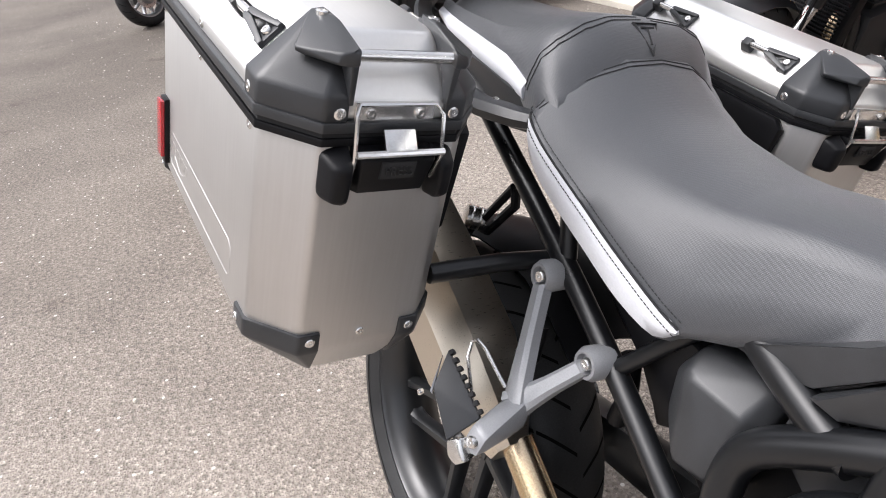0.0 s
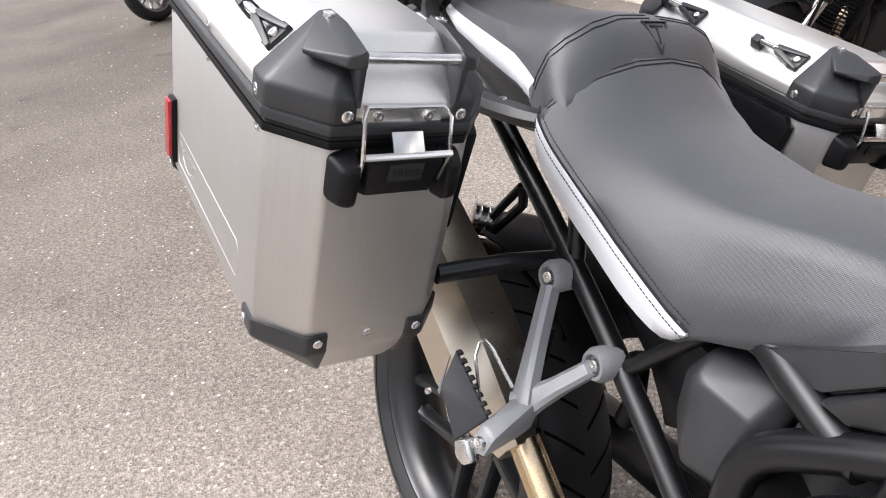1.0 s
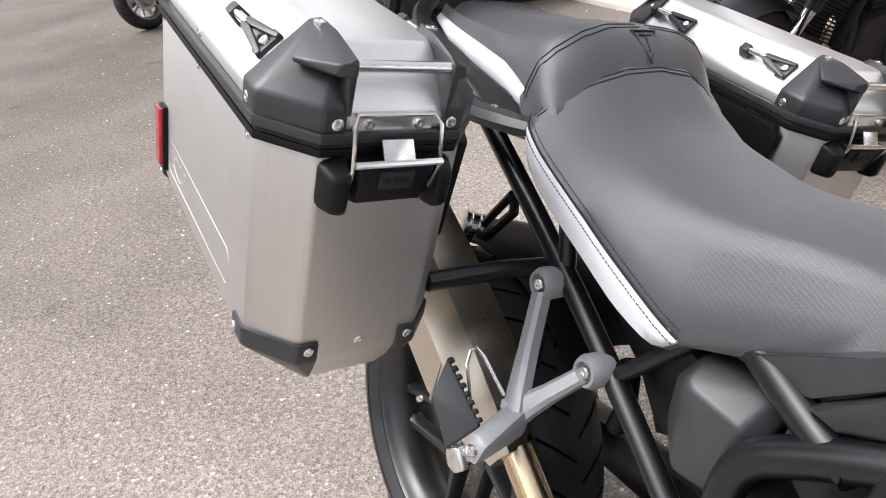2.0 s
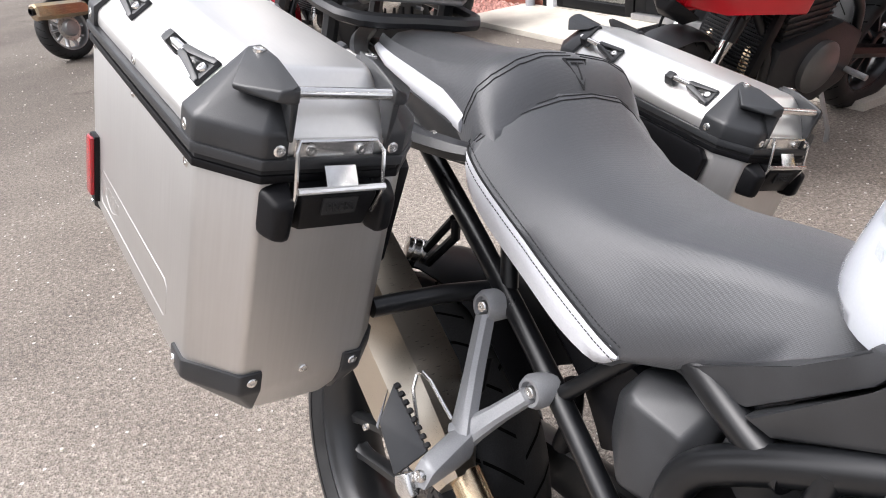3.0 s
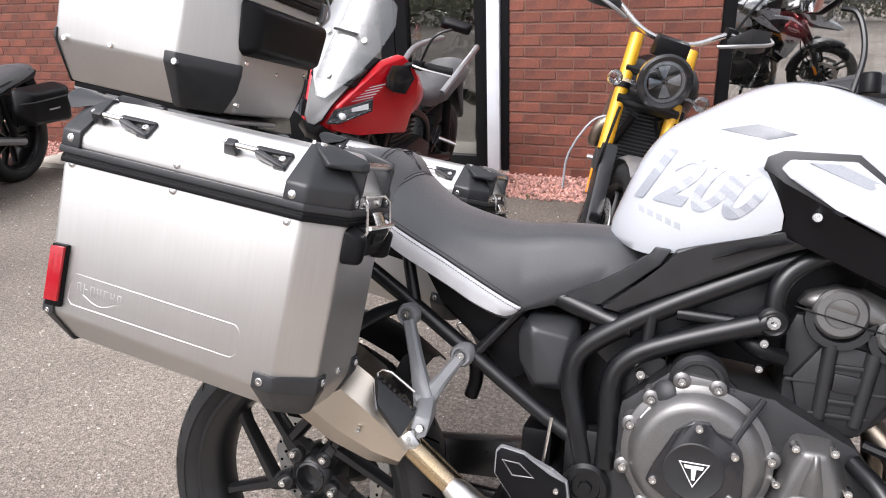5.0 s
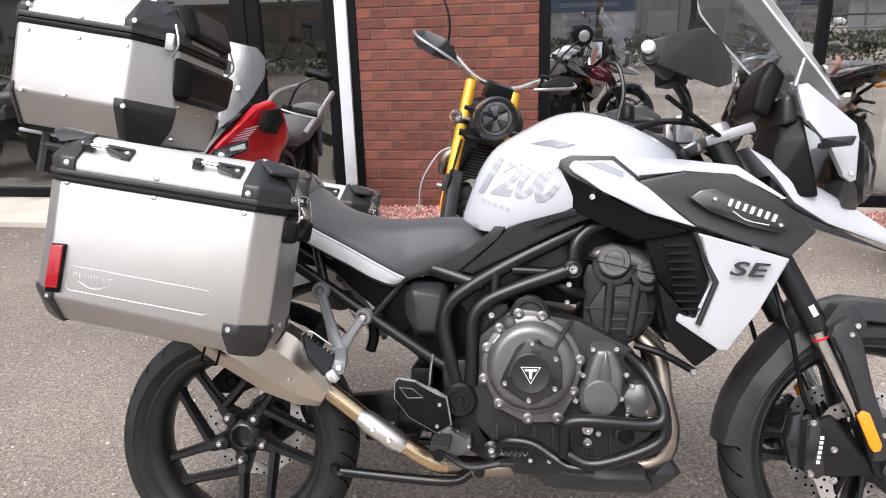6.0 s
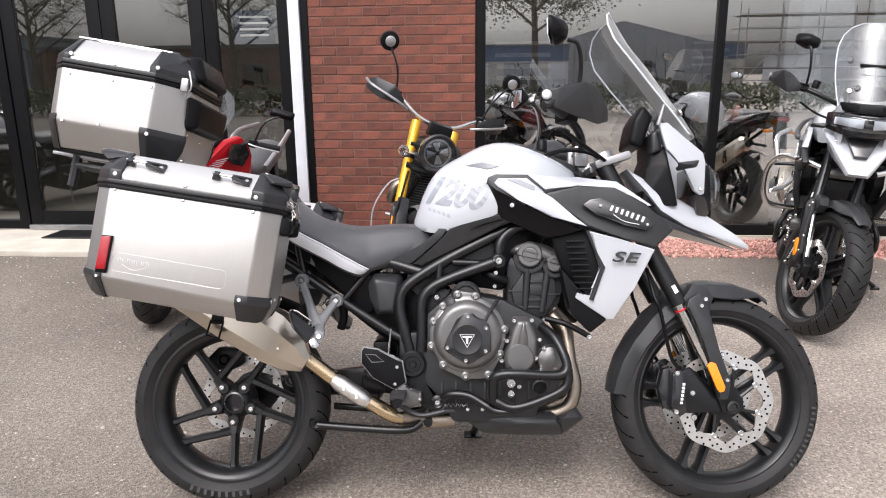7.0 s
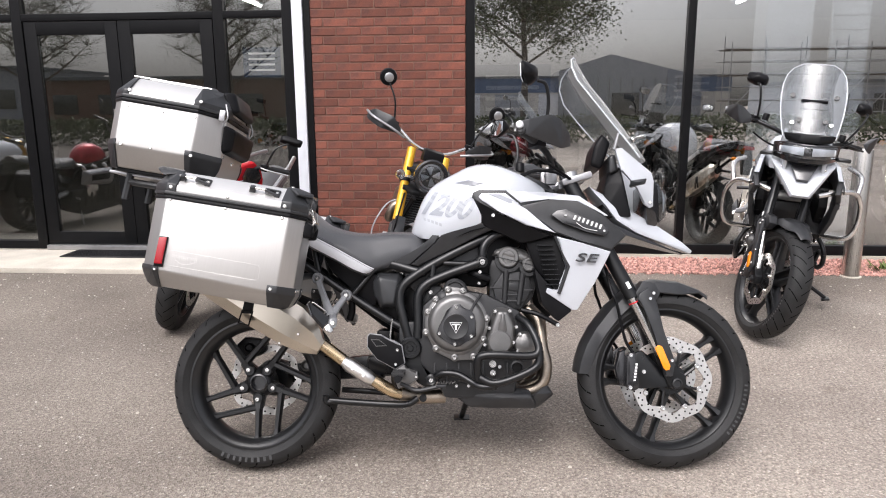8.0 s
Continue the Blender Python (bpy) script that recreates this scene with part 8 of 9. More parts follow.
tree(1.9, -18.0, 8.2, 2.8, 11, "leafy street tree across the road", 480)
tree(-11.0, -21.0, 6.6, 2.6, 12, "street tree coming into leaf across the road", 200)
tree(-19.5, -20.0, 6.4, 2.8, 13, "street tree coming into leaf across the road", 200)
sh = thing("industrial_shed", Matrix.Translation((7.5, -33.0, 0)), "blue clad industrial shed with a dark gabled roof", "shed")
part("wall", Shape().box((-1.5, -6, 1.05), (17.0, 12.0, 2.1)), PLASTER, sh)
part("cladding_band", Shape().box((-1.5, -6, 2.52), (17.1, 12.1, 0.84)), SHED, sh, "blue cladding band")
part("roof", Shape().box((-1.5, -6, 3.0), (17.3, 12.3, 0.12)), SLATE, sh)
gable = part("gable", Shape().prism([(-3.0, 0), (5.2, 0), (5.2, 2.95), (0, 4.25), (-3.0, 3.35)], 0.4, -12), GREYPAINT, sh, "grey clad gable end")
for k in range(12):
    part("cladding_rib", Shape().box((-2.7 + 0.66 * k, 0.42, 1.45), (0.05, 0.05, 2.9)), SLATE, gable)
for k in range(6):
    if not 2 < k < 5:
        part("shutter", Shape().box((-8.5 + 2.6 * k, 0.05, 1.15), (1.7, 0.12, 1.7), 0.02), PALEGREY if k % 2 else POSTWHITE, sh)
for k in range(3):
    part("shop_window", Shape().box((-1.6 + 2.5 * k, 0.43, 1.3), (1.6, 0.06, 1.5), 0.02), BLACKGLOSS if k % 2 else PALEGREY, gable)
for x0, x1, zz, mm in ((-30, -8, 3.2, MORTAR), (20, 40, 2.6, PALEGREY), (-60, -31, 4.0, GREYPAINT)):
    bl = thing("low_building", Matrix.Translation(((x0 + x1) / 2, -36.0, 0)), "plain low commercial building across the road", "building")
    part("wall", Shape().box((0, -5, zz / 2), (x1 - x0, 10, zz)), mm, bl)
    part("roof", Shape().box((0, -5, zz + 0.1), (x1 - x0 + 0.6, 10.6, 0.2)), SLATE, bl)
    for k in range(int((x1 - x0) / 3.2)):
        part("window", Shape().box((-(x1 - x0) / 2 + 1.8 + 3.2 * k, 0.03, zz * 0.5), (1.7, 0.1, 1.3), 0.02), BLACKGLOSS, bl)
sc = thing("scaffold", Matrix.Translation((17.5, -30.0, 0)), "tubular scaffold round a building across the road", "scaffold")
for k in range(6):
    part("standard", Shape().tube([(-4 + 1.8 * k, 0, 0), (-4 + 1.8 * k, 0, 4.6)], 0.03, 6, smooth=False), ALLOY, sc)
for k in range(6):
    for y in (0.04, -1.3):
        part("ledger", Shape().tube([(-4.4, y, 0.9 + 0.68 * k), (5.4, y, 0.9 + 0.68 * k)], 0.025, 6, smooth=False), ALLOY, sc)
    if k % 2:
        part("board", Shape().box((0.5, -0.63, 0.84 + 0.68 * k), (9.6, 1.1, 0.05)), BARK, sc)
for k in range(5):
    part("brace", Shape().tube([(-4 + 1.8 * k, 0.06, 0.9), (-2.2 + 1.8 * k, 0.06, 2.94)], 0.022, 6, smooth=False), ALLOY, sc)
    part("standard", Shape().tube([(-4 + 2.2 * k, -1.3, 0), (-4 + 2.2 * k, -1.3, 5.0)], 0.03, 6, smooth=False), ALLOY, sc)
hd = Shape()
r = random.Random(3)
for k in range(30000):
    c = Vector((r.uniform(-34, 26), -15.5 + r.gauss(0, 0.25), 0.9 * r.random() ** 0.7 + r.gauss(0, 0.05) + 0.05))
    a = Vector((r.uniform(-1, 1), r.uniform(-1, 1), r.uniform(-1, 1))).normalized() * 0.07
    b = a.cross(Vector((r.uniform(-1, 1), 0.3, r.uniform(-1, 1)))).normalized() * 0.045
    n = len(hd.v)
    hd.v += [tuple(c - a), tuple(c + b), tuple(c + a), tuple(c - b)]
    hd.f.append([n, n + 1, n + 2, n + 3])
me = bpy.data.meshes.new("hedge")
me.from_pydata(hd.v, [], hd.f)
me.materials.append(LEAF)
tagged(new("hedge", me), "low clipped hedge across the road", "hedge", kind="stuff")


def chippings(name, spots, seed, label):
    """Pale loose stone chips lying on the asphalt: (x range, y range, count)."""
    r = random.Random(seed)
    s = Shape()
    for x0, x1, y0, y1, count in spots:
        for k in range(count):
            c = Vector((r.uniform(x0, x1), r.uniform(y0, y1), 0.001))
            a, q = r.uniform(0, 6.28), r.uniform(0.0025, 0.0075)
            n, m = len(s.v), r.choice((4, 5, 6))
            for lift, grow in ((-0.002, 1.0), (q * 0.7, 0.7)):
                s.v += [tuple(c + Vector((math.cos(a + 6.28 * i / m) * q * grow * (1.4 if i % 3 == 0 else 1.0), math.sin(a + 6.28 * i / m) * q * grow, lift))) for i in range(m)]
            s.f += [[n + i, n + (i + 1) % m, n + m + (i + 1) % m, n + m + i] for i in range(m)] + [[n + m + i for i in range(m)]]
    me = bpy.data.meshes.new(name)
    me.from_pydata(s.v, [], s.f)
    me.materials.append(CONCRETE)
    return tagged(new(name, me), label, "chippings", kind="stuff")


chippings("chippings", ((-4.0, 5.5, 2.3, 3.2, 260), (-3.0, 5.0, 0.6, 2.4, 170), (-3.5, 3.5, -1.6, 0.6, 150), (-7.5, -3.0, -0.6, 2.6, 130)), 8, "pale stone chips scattered on the asphalt")

# ---- other parked motorcycles ----
def road_bike(m, label, paint, fork_paint, wb=1.45, twin_lamps=False, fairing=False, cruiser=False, guards=False, steer=8.0, stance=0.0, bag=False, slim=False):
    """A parked motorcycle: rear axle over the origin, nose along x."""
    b = thing("motorcycle", m, label, "motorcycle", "parked motorcycles")
    rr, fr = (0.335, 0.325) if not cruiser else (0.335, 0.325)
    hwr, hwf = (0.09, 0.06) if not cruiser else (0.12, 0.075)
    A, C = (0.0, 0.0, rr), (wb, 0.0, fr)
    piv, ax = (wb - 0.16, 0, 0.62), (-0.43, 0, 0.90)
    st = lambda s: steered(s, steer, piv, ax)
    rim, sp = rim_shape(A, rr - 0.105, hwr, 0.05, 5, 0.3, 0.05)
    w = wheel_part("rear_wheel", rim, FRAME, b)
    part("spoke", sp, FRAME, w)
    part("tyre", tyre_shape(A, rr, rr - 0.105, hwr, 48), RUBBER, w, "black tyre")
    part("tread", tread_shape(A, rr, hwr, 24), RECESS_SHADE, w)
    rim, sp = rim_shape(C, fr - 0.095, hwf, 0.045, 5, 0.1, 0.05)
    w = wheel_part("front_wheel", st(rim), FRAME, b)
    part("spoke", st(sp), FRAME, w)
    part("tyre", st(tyre_shape(C, fr, fr - 0.095, hwf, 48)), RUBBER, w, "black tyre")
    part("tread", st(tread_shape(C, fr, hwf, 24)), RECESS_SHADE, w)
    for e in (-1, 1):
        d, h = disc_shapes(C, e * 0.075, 0.11, 0.155, 48)
        part("brake_disc", st(d), DISC, w)
        tagged(part("drilling", st(h), RECESS_SHADE, w), "drilled holes of the brake disc", kind="stuff")
        tagged(part("disc_carrier", st(carrier_shape(C, e * 0.075, 0.045, 0.115)), FRAME, w), "black arms of the brake disc carrier", kind="stuff")
        tx, tz = (wb - 0.40, 1.07) if slim else (wb - 0.36, 0.98)
        mx, mz = wb - 0.20, 0.62
        fy = 0.12 if slim else 0.105
        f = part("fork_leg", st(Shape().tube([(tx, e * fy, tz), (mx, e * fy, mz)], 0.029, 18, smooth=False)), fork_paint, b, "coloured fork leg" if fork_paint in (YELLOW, GOLD) else "dark fork leg")
        if fork_paint is YELLOW:
            part("fork_guard", st(Shape().hull([(x, e * y, z) for x, y, z in ((mx - 0.05, 0.075, mz + 0.02), (mx + 0.035, 0.075, mz + 0.04), (mx - 0.05, 0.14, mz + 0.02), (mx + 0.035, 0.14, mz + 0.04), (wb - 0.05, 0.08, fr + 0.02), (wb + 0.05, 0.08, fr + 0.03), (wb - 0.05, 0.14, fr + 0.02), (wb + 0.05, 0.14, fr + 0.03))], 0.012)), PLASTIC, f, "charcoal fork guard")
            part("orange_reflector", st(Shape().hull([(x, e * y, z) for x, y, z in ((mx + 0.03, 0.142, mz - 0.08), (mx + 0.05, 0.142, mz - 0.08), (mx + 0.07, 0.142, mz - 0.17), (mx + 0.09, 0.142, mz - 0.17), (mx + 0.03, 0.15, mz - 0.08), (mx + 0.09, 0.15, mz - 0.17), (mx + 0.05, 0.15, mz - 0.08))], 0.003)), ORANGE, f)
            part("fork_band", st(Shape().lathe([(0.033, -0.012), (0.033, 0.012)], (tx + 0.09, e * fy, tz - 0.20), (-0.4, 0, 0.9), 18)), MATT, f)
        else:
            part("stanchion", st(Shape().tube([(mx, e * 0.105, mz), (wb - 0.02, e * 0.105, fr + 0.03)], 0.022, 14, smooth=False)), STEEL if not cruiser else FRAME, f)
        part("fork_foot", st(Shape().hull([(wb + x, e * y, fr + z) for x in (-0.04, 0.03) for y in (0.085, 0.13) for z in (-0.03, 0.09)], 0.01)), FRAME, f)
        part("brake_caliper", st(Shape().hull([(wb + x, e * y, fr + z) for x, z in ((-0.19, 0.05), (-0.12, 0.11), (-0.10, -0.01), (-0.17, -0.04)) for y in (0.06, 0.12)], 0.012)), BLACKGLOSS, f)
        part("brake_hose", st(Shape().tube([(wb - 0.22, e * 0.12, 0.80), (wb - 0.12, e * 0.14, 0.62), (wb - 0.14, e * 0.12, 0.42)], 0.006, 6)), MATT, f)
    yk = Shape().box((wb - 0.35, 0, 0.955), (0.09, 0.27, 0.03), 0.008, Matrix.Rotation(radians(25), 4, "Y")).box((wb - (0.295 if slim else 0.25), 0, 0.835 if slim else 0.74), (0.09, 0.27, 0.04), 0.008, Matrix.Rotation(radians(25), 4, "Y"))
    part("fork_yoke", st(yk), FRAME if not cruiser else ALLOY, b)
    # mudguard
    rows = []
    for a in range(70, 175, 13):
        ca, sa = math.cos(radians(a)), math.sin(radians(a))
        q = fr + 0.022
        rows.append([(wb + q * ca, t * (hwf + 0.012), fr + q * sa - 0.025 * abs(t) ** 3) for t in (-1, -0.6, 0, 0.6, 1)] + [(wb + (q - 0.004) * ca, t * (hwf + 0.010), fr + (q - 0.004) * sa - 0.025 * abs(t) ** 3) for t in (1, 0.6, 0, -0.6, -1)])
    part("front_mudguard", st(Shape().loft(rows)), paint if cruiser else ALLOY if slim else PLASTIC, b)
    # frame, engine
    for e in (-1, 1):
        part("frame_tube", Shape().tube([(wb - 0.33, e * 0.05, 0.88), (wb - 0.55, e * 0.13, 0.80), (0.55, e * 0.15, 0.68), (0.42, e * 0.14, 0.46)], 0.02, 10), FRAME, b)
        part("frame_tube", Shape().tube([(wb - 0.30, e * 0.05, 0.78), (wb - 0.42, e * 0.13, 0.55), (wb - 0.50, e * 0.14, 0.32), (0.5, e * 0.14, 0.30)], 0.018, 10), FRAME, b)
        part("subframe_tube", Shape().tube([(0.5, e * 0.12, 0.70), (0.1, e * 0.12, 0.78), (-0.2, e * 0.08, 0.84)], 0.014, 8), FRAME, b)
        part("swing_arm", Shape().tube([(0.45, e * 0.12, 0.42), (0.0, e * 0.14, rr)], [0.035, 0.03], 8, smooth=False), FRAME if not cruiser else ALLOY, b)
        part("shock", Shape().tube([(0.10, e * 0.15, 0.40), (0.2, e * 0.14, 0.72)], 0.028, 10, smooth=False), MATT, b)
        part("footrest", Shape().tube([(0.45, e * 0.15, 0.36), (0.45, e * 0.27, 0.36)], 0.014, 8, smooth=False), ALLOY, b)
    en = Shape().hull([(x, y, z) for x, z in ((0.42, 0.30), (0.42, 0.52), (0.60, 0.60), (wb - 0.46, 0.55), (wb - 0.44, 0.34), (0.6, 0.24)) for y in (-0.17, 0.17)], 0.025)
    eng = part("engine", en, ENGINE_DARK, b, "dark cast engine")
    for e in (-1, 1):
        part("engine_cover", Shape().lathe([(0.11, 0), (0.11, 0.03), (0.09, 0.045), (0.02, 0.05)], (0.70, e * 0.165, 0.43), (0, e, 0), 28), ENGINE if not cruiser else STEEL, eng)
    if cruiser:
        part("engine_base", Shape().hull([(x, y, z) for x, z in ((0.36, 0.20), (0.40, 0.46), (1.12, 0.52), (1.20, 0.40), (1.14, 0.18), (0.60, 0.13)) for y in (-0.21, 0.21)], 0.03, 3), ENGINE_DARK, eng, "black engine base and radiator shroud")
        for e in (-1, 1):
            ribs = Shape()
            for k in range(7):
                ribs.box((0.50 + 0.09 * k, e * 0.214, 0.30 + 0.012 * k), (0.012, 0.02, 0.16), 0.004)
            part("engine_rib", ribs, MATT, eng)
            cvr = part("side_cover", Shape().hull([(x, e * y, z) for x, z, y in ((0.52, 0.50, 0.19), (0.54, 0.68, 0.19), (1.00, 0.70, 0.19), (1.06, 0.60, 0.19), (0.98, 0.46, 0.19), (0.58, 0.52, 0.25), (0.60, 0.65, 0.25), (0.96, 0.66, 0.25), (0.98, 0.52, 0.25))], 0.02, 3), ALLOY, eng, "grey metal engine side cover")
            part("cover_slot", Shape().hull([(x, e * y, z) for x, z in ((0.64, 0.555), (0.64, 0.625), (0.92, 0.63), (0.92, 0.555)) for y in (0.245, 0.254)], 0.004), MATT, cvr)
    for k in range(3 if cruiser else 1):
        cx = 0.60 + 0.17 * k if cruiser else 0.80
        wdt = 0.14 if cruiser else 0.26
        part("cylinder", Shape().hull([(cx + x, y, z) for x in (-wdt / 2, wdt / 2) for y in (-0.13, 0.13) for z in (0.55, 0.74)], 0.012), ENGINE_DARK if not cruiser else ENGINE, eng)
        if cruiser:
            for e in (-1, 1):
                part("cylinder_rib", Shape().tube([(cx - 0.05, e * 0.12, 0.72), (cx - 0.03, e * 0.17, 0.71), (cx + 0.0, e * 0.19, 0.65)], 0.028, 10), STEEL, eng)
            continue
        fins = Shape()
        for j in range(6):
            fins.box((cx, 0, 0.58 + 0.026 * j), (wdt + 0.02, 0.28, 0.006))
        part("cylinder_fin", fins, ALLOY if cruiser else ENGINE_DARK, eng)
    rad = Shape().box((wb - 0.40, 0, 0.63 if slim else 0.60), (0.05, 0.30, 0.36 if slim else 0.30), 0.01, Matrix.Rotation(radians(-15), 4, "Y"))
    rd = part("radiator", rad, MATT, b, "black radiator")
    fins = Shape()
    for j in range(20):
        fins.box((wb - 0.3705 - 0.268 * (0.016 * (j - 9.5)), 0, (0.63 if slim else 0.60) + 0.0155 * (j - 9.5) * (1.0 if slim else 0.86)), (0.007, 0.26, 0.005))
    part("radiator_fin", fins, PLASTIC, rd)
    part("exhaust_header", Shape().tube([(wb - 0.45, -0.08, 0.62), (wb - 0.36, -0.10, 0.50), (wb - 0.40, -0.12, 0.33), (0.6, -0.14, 0.25), (0.3, -0.18, 0.30)], 0.024, 12).tube([(wb - 0.45, 0.08, 0.62), (wb - 0.36, 0.10, 0.50), (wb - 0.40, 0.12, 0.33), (0.6, 0.1, 0.25)], 0.024, 12), STEEL if cruiser else GOLDPIPE, b)
    part("silencer", Shape().tube([(0.32, -0.18, 0.29), (-0.10, -0.21, 0.40), (-0.30, -0.22, 0.46)], [0.035, 0.055, 0.045], 16, smooth=False), STEEL if cruiser else MATT, b)
    # tank and seat
    s0 = 0.03 if cruiser else 0.0
    rows = []
    for x, top, wid, low in ((0.52, 0.80, 0.09, 0.77), (0.58, 0.90, 0.13, 0.76), (0.70, 0.97, 0.17, 0.75), (0.84, 0.99, 0.19, 0.77), (0.96, 0.96, 0.175, 0.79), (1.06, 0.90, 0.13, 0.80), (1.10, 0.86, 0.08, 0.81)):
        x, top, low = x + stance, top - s0, low - s0
        if cruiser:
            x, wid = 0.60 + (x - 0.52) * 0.74, wid * 0.85
        h = top - low
        rows.append(profile_ring(x, [(0, top), (wid * 0.4, top - 0.02 * h), (wid * 0.75, top - 0.15 * h), (wid * 0.95, top - 0.4 * h), (wid, top - 0.65 * h), (wid * 0.9, low)]))
    part("fuel_tank", Shape().loft(rows), paint, b, "glossy painted fuel tank", 60)
    rows = []
    for x, half, low, top in ((-0.25, 0.09, 0.86, 0.90), (-0.1, 0.13, 0.83, 0.90), (0.1, 0.14, 0.78, 0.86), (0.25, 0.15, 0.74, 0.82), (0.42, 0.14, 0.73, 0.82), (0.54, 0.10, 0.75, 0.83)):
        low, top = low - s0, top - s0
        rows.append(profile_ring(x + stance * 0.5, [(0, top), (half * 0.6, top - 0.006), (half * 0.9, top - 0.03), (half, low), (half * 0.9, low - 0.01)]))
    part("seat", Shape().loft(rows), SEAT, b, "black seat", 60)
    part("tail", Shape().hull([(x, y, z - s0) for x, y, z in ((-0.30, -0.07, 0.86), (-0.30, 0.07, 0.86), (-0.05, -0.11, 0.80), (-0.05, 0.11, 0.80), (-0.28, -0.06, 0.80), (-0.28, 0.06, 0.80), (0.2, -0.12, 0.72), (0.2, 0.12, 0.72))], 0.01), MATT, b)
    part("rear_mudguard", Shape().hull([(x, y, z) for x, y, z in ((-0.25, -0.06, 0.80), (-0.25, 0.06, 0.80), (-0.40, -0.07, 0.52), (-0.40, 0.07, 0.52), (-0.36, -0.07, 0.50), (-0.36, 0.07, 0.50), (-0.15, -0.06, 0.76), (-0.15, 0.06, 0.76))], 0.008), MATT, b)
    # handlebar
    hx, hz = wb - (0.29 if fairing else 0.42), (1.08 if slim else 1.02)
    rise = 0.10 if not fairing else 0.06
    bar = Shape().tube([(hx - 0.10, -0.40, hz + rise), (hx - 0.04, -0.27, hz + rise), (hx + 0.01, -0.12, hz + 0.02), (hx + 0.02, 0, hz), (hx + 0.01, 0.12, hz + 0.02), (hx - 0.04, 0.27, hz + rise), (hx - 0.10, 0.40, hz + rise)], 0.012, 10)
    hb = part("handlebar", st(bar), STEEL if slim else FRAME, b, "handlebar")
    for e in (-1, 1):
        part("grip", st(Shape().tube([(hx - 0.105, e * 0.41, hz + rise), (hx - 0.055, e * 0.30, hz + rise)], 0.018, 10, smooth=False)), RUBBER, hb)
        part("switch_gear", st(Shape().box((hx - 0.04, e * 0.265, hz + rise), (0.05, 0.05, 0.045), 0.01)), MATT, hb)
        part("lever", st(Shape().tube([(hx + 0.01, e * 0.25, hz + rise), (hx + 0.0, e * 0.31, hz + rise - 0.005), (hx - 0.05, e * 0.42, hz + rise - 0.01)], 0.006, 6)), STEEL, hb)
        if guards:
            gd = Shape().hull([(x, e * y, z) for x, y, z in ((hx - 0.12, 0.44, hz + rise + 0.03), (hx - 0.12, 0.44, hz + rise - 0.02), (hx - 0.02, 0.42, hz + rise + 0.06), (hx - 0.02, 0.42, hz + rise - 0.03), (hx + 0.06, 0.30, hz + rise + 0.05), (hx + 0.05, 0.24, hz + rise - 0.05), (hx + 0.045, 0.22, hz + rise - 0.02), (hx + 0.03, 0.36, hz + rise - 0.05))], 0.01)
            part("hand_guard", st(gd), PLASTIC, hb, "charcoal hand guard with a bright edge bar")
            part("guard_bar", st(Shape().tube([(hx - 0.12, e * 0.445, hz + rise + 0.03), (hx + 0.0, e * 0.425, hz + rise + 0.01), (hx + 0.07, e * 0.28, hz + rise - 0.03), (hx + 0.05, e * 0.2, hz + rise - 0.06)], 0.008, 8)), ALLOY, hb)
        my = 0.27
        ms = Shape().tube([(hx - 0.03, e * my, hz + rise), (hx - 0.02, e * (my + 0.04), hz + rise + 0.14), (hx - 0.05, e * (my + 0.12), hz + rise + (0.26 if guards else 0.20))], 0.006, 8)
        mi = part("mirror", st(ms), FRAME, hb, "black mirror on a stalk")
        mp = (hx - 0.055, e * (my + 0.12), hz + rise + (0.27 if guards else 0.21))
        if guards:
            part("mirror_shell", st(Shape().lathe([(0.028, -0.02), (0.052, -0.012), (0.056, 0.004), (0.05, 0.008)], mp, (-1, 0, 0.1), 24)), MATT, mi)
            part("mirror_back", st(Shape().lathe([(0.03, -0.024), (0.024, -0.028)], mp, (-1, 0, 0.1), 20)), ALLOY, mi)
        else:
            part("mirror_shell", st(Shape().hull([(mp[0] + x, mp[1] + e * y, mp[2] + z) for x, y, z in ((0, -0.08, -0.03), (0, -0.07, 0.035), (0, 0.07, -0.03), (0, 0.08, 0.03), (0.03, -0.05, 0), (0.03, 0.05, 0.0))], 0.012, 3)), MATT, mi)
    # lamps
    if twin_lamps:
        for e in (-1, 1):
            c = (wb - 0.20, e * 0.10, 0.87)
            lp = part("headlamp", st(Shape().lathe([(0.03, -0.09), (0.075, -0.05), (0.088, 0.0), (0.088, 0.02), (0.078, 0.022)], c, (1, 0, -0.05), 28)), STEEL, b, "chrome round headlamp")
            part("lens", st(Shape().lathe([(0.076, 0.02), (0.05, 0.03), (0.01, 0.034)], c, (1, 0, -0.05), 24)), LENS, lp)
            part("bowl", st(Shape().lathe([(0.074, 0.012), (0.03, -0.02), (0.01, -0.022)], c, (1, 0, -0.05), 24)), ALLOY, lp)
    elif not fairing:
        lz = 0.948 if slim else 0.93
        c = (wb - 0.20, 0, lz)
        lp = part("headlamp", st(Shape().lathe([(0.05, -0.10), (0.096, -0.05), (0.110, 0.0), (0.110, 0.020), (0.100, 0.026), (0.084, 0.020), (0.082, 0.006)], c, (1, 0, 0.0), 32)), BLACKGLOSS, b, "round black headlamp")
        part("bowl", st(Shape().lathe([(0.083, 0.008), (0.05, 0.001), (0.01, -0.002)], c, (1, 0, 0.0), 28)), ENGINE_DARK, lp)
        part("light_ring", st(Shape().lathe([(0.070, 0.008), (0.081, 0.012), (0.079, 0.017), (0.070, 0.014)], c, (1, 0, 0.0), 36, ring=True)), LAMPBOWL, lp)
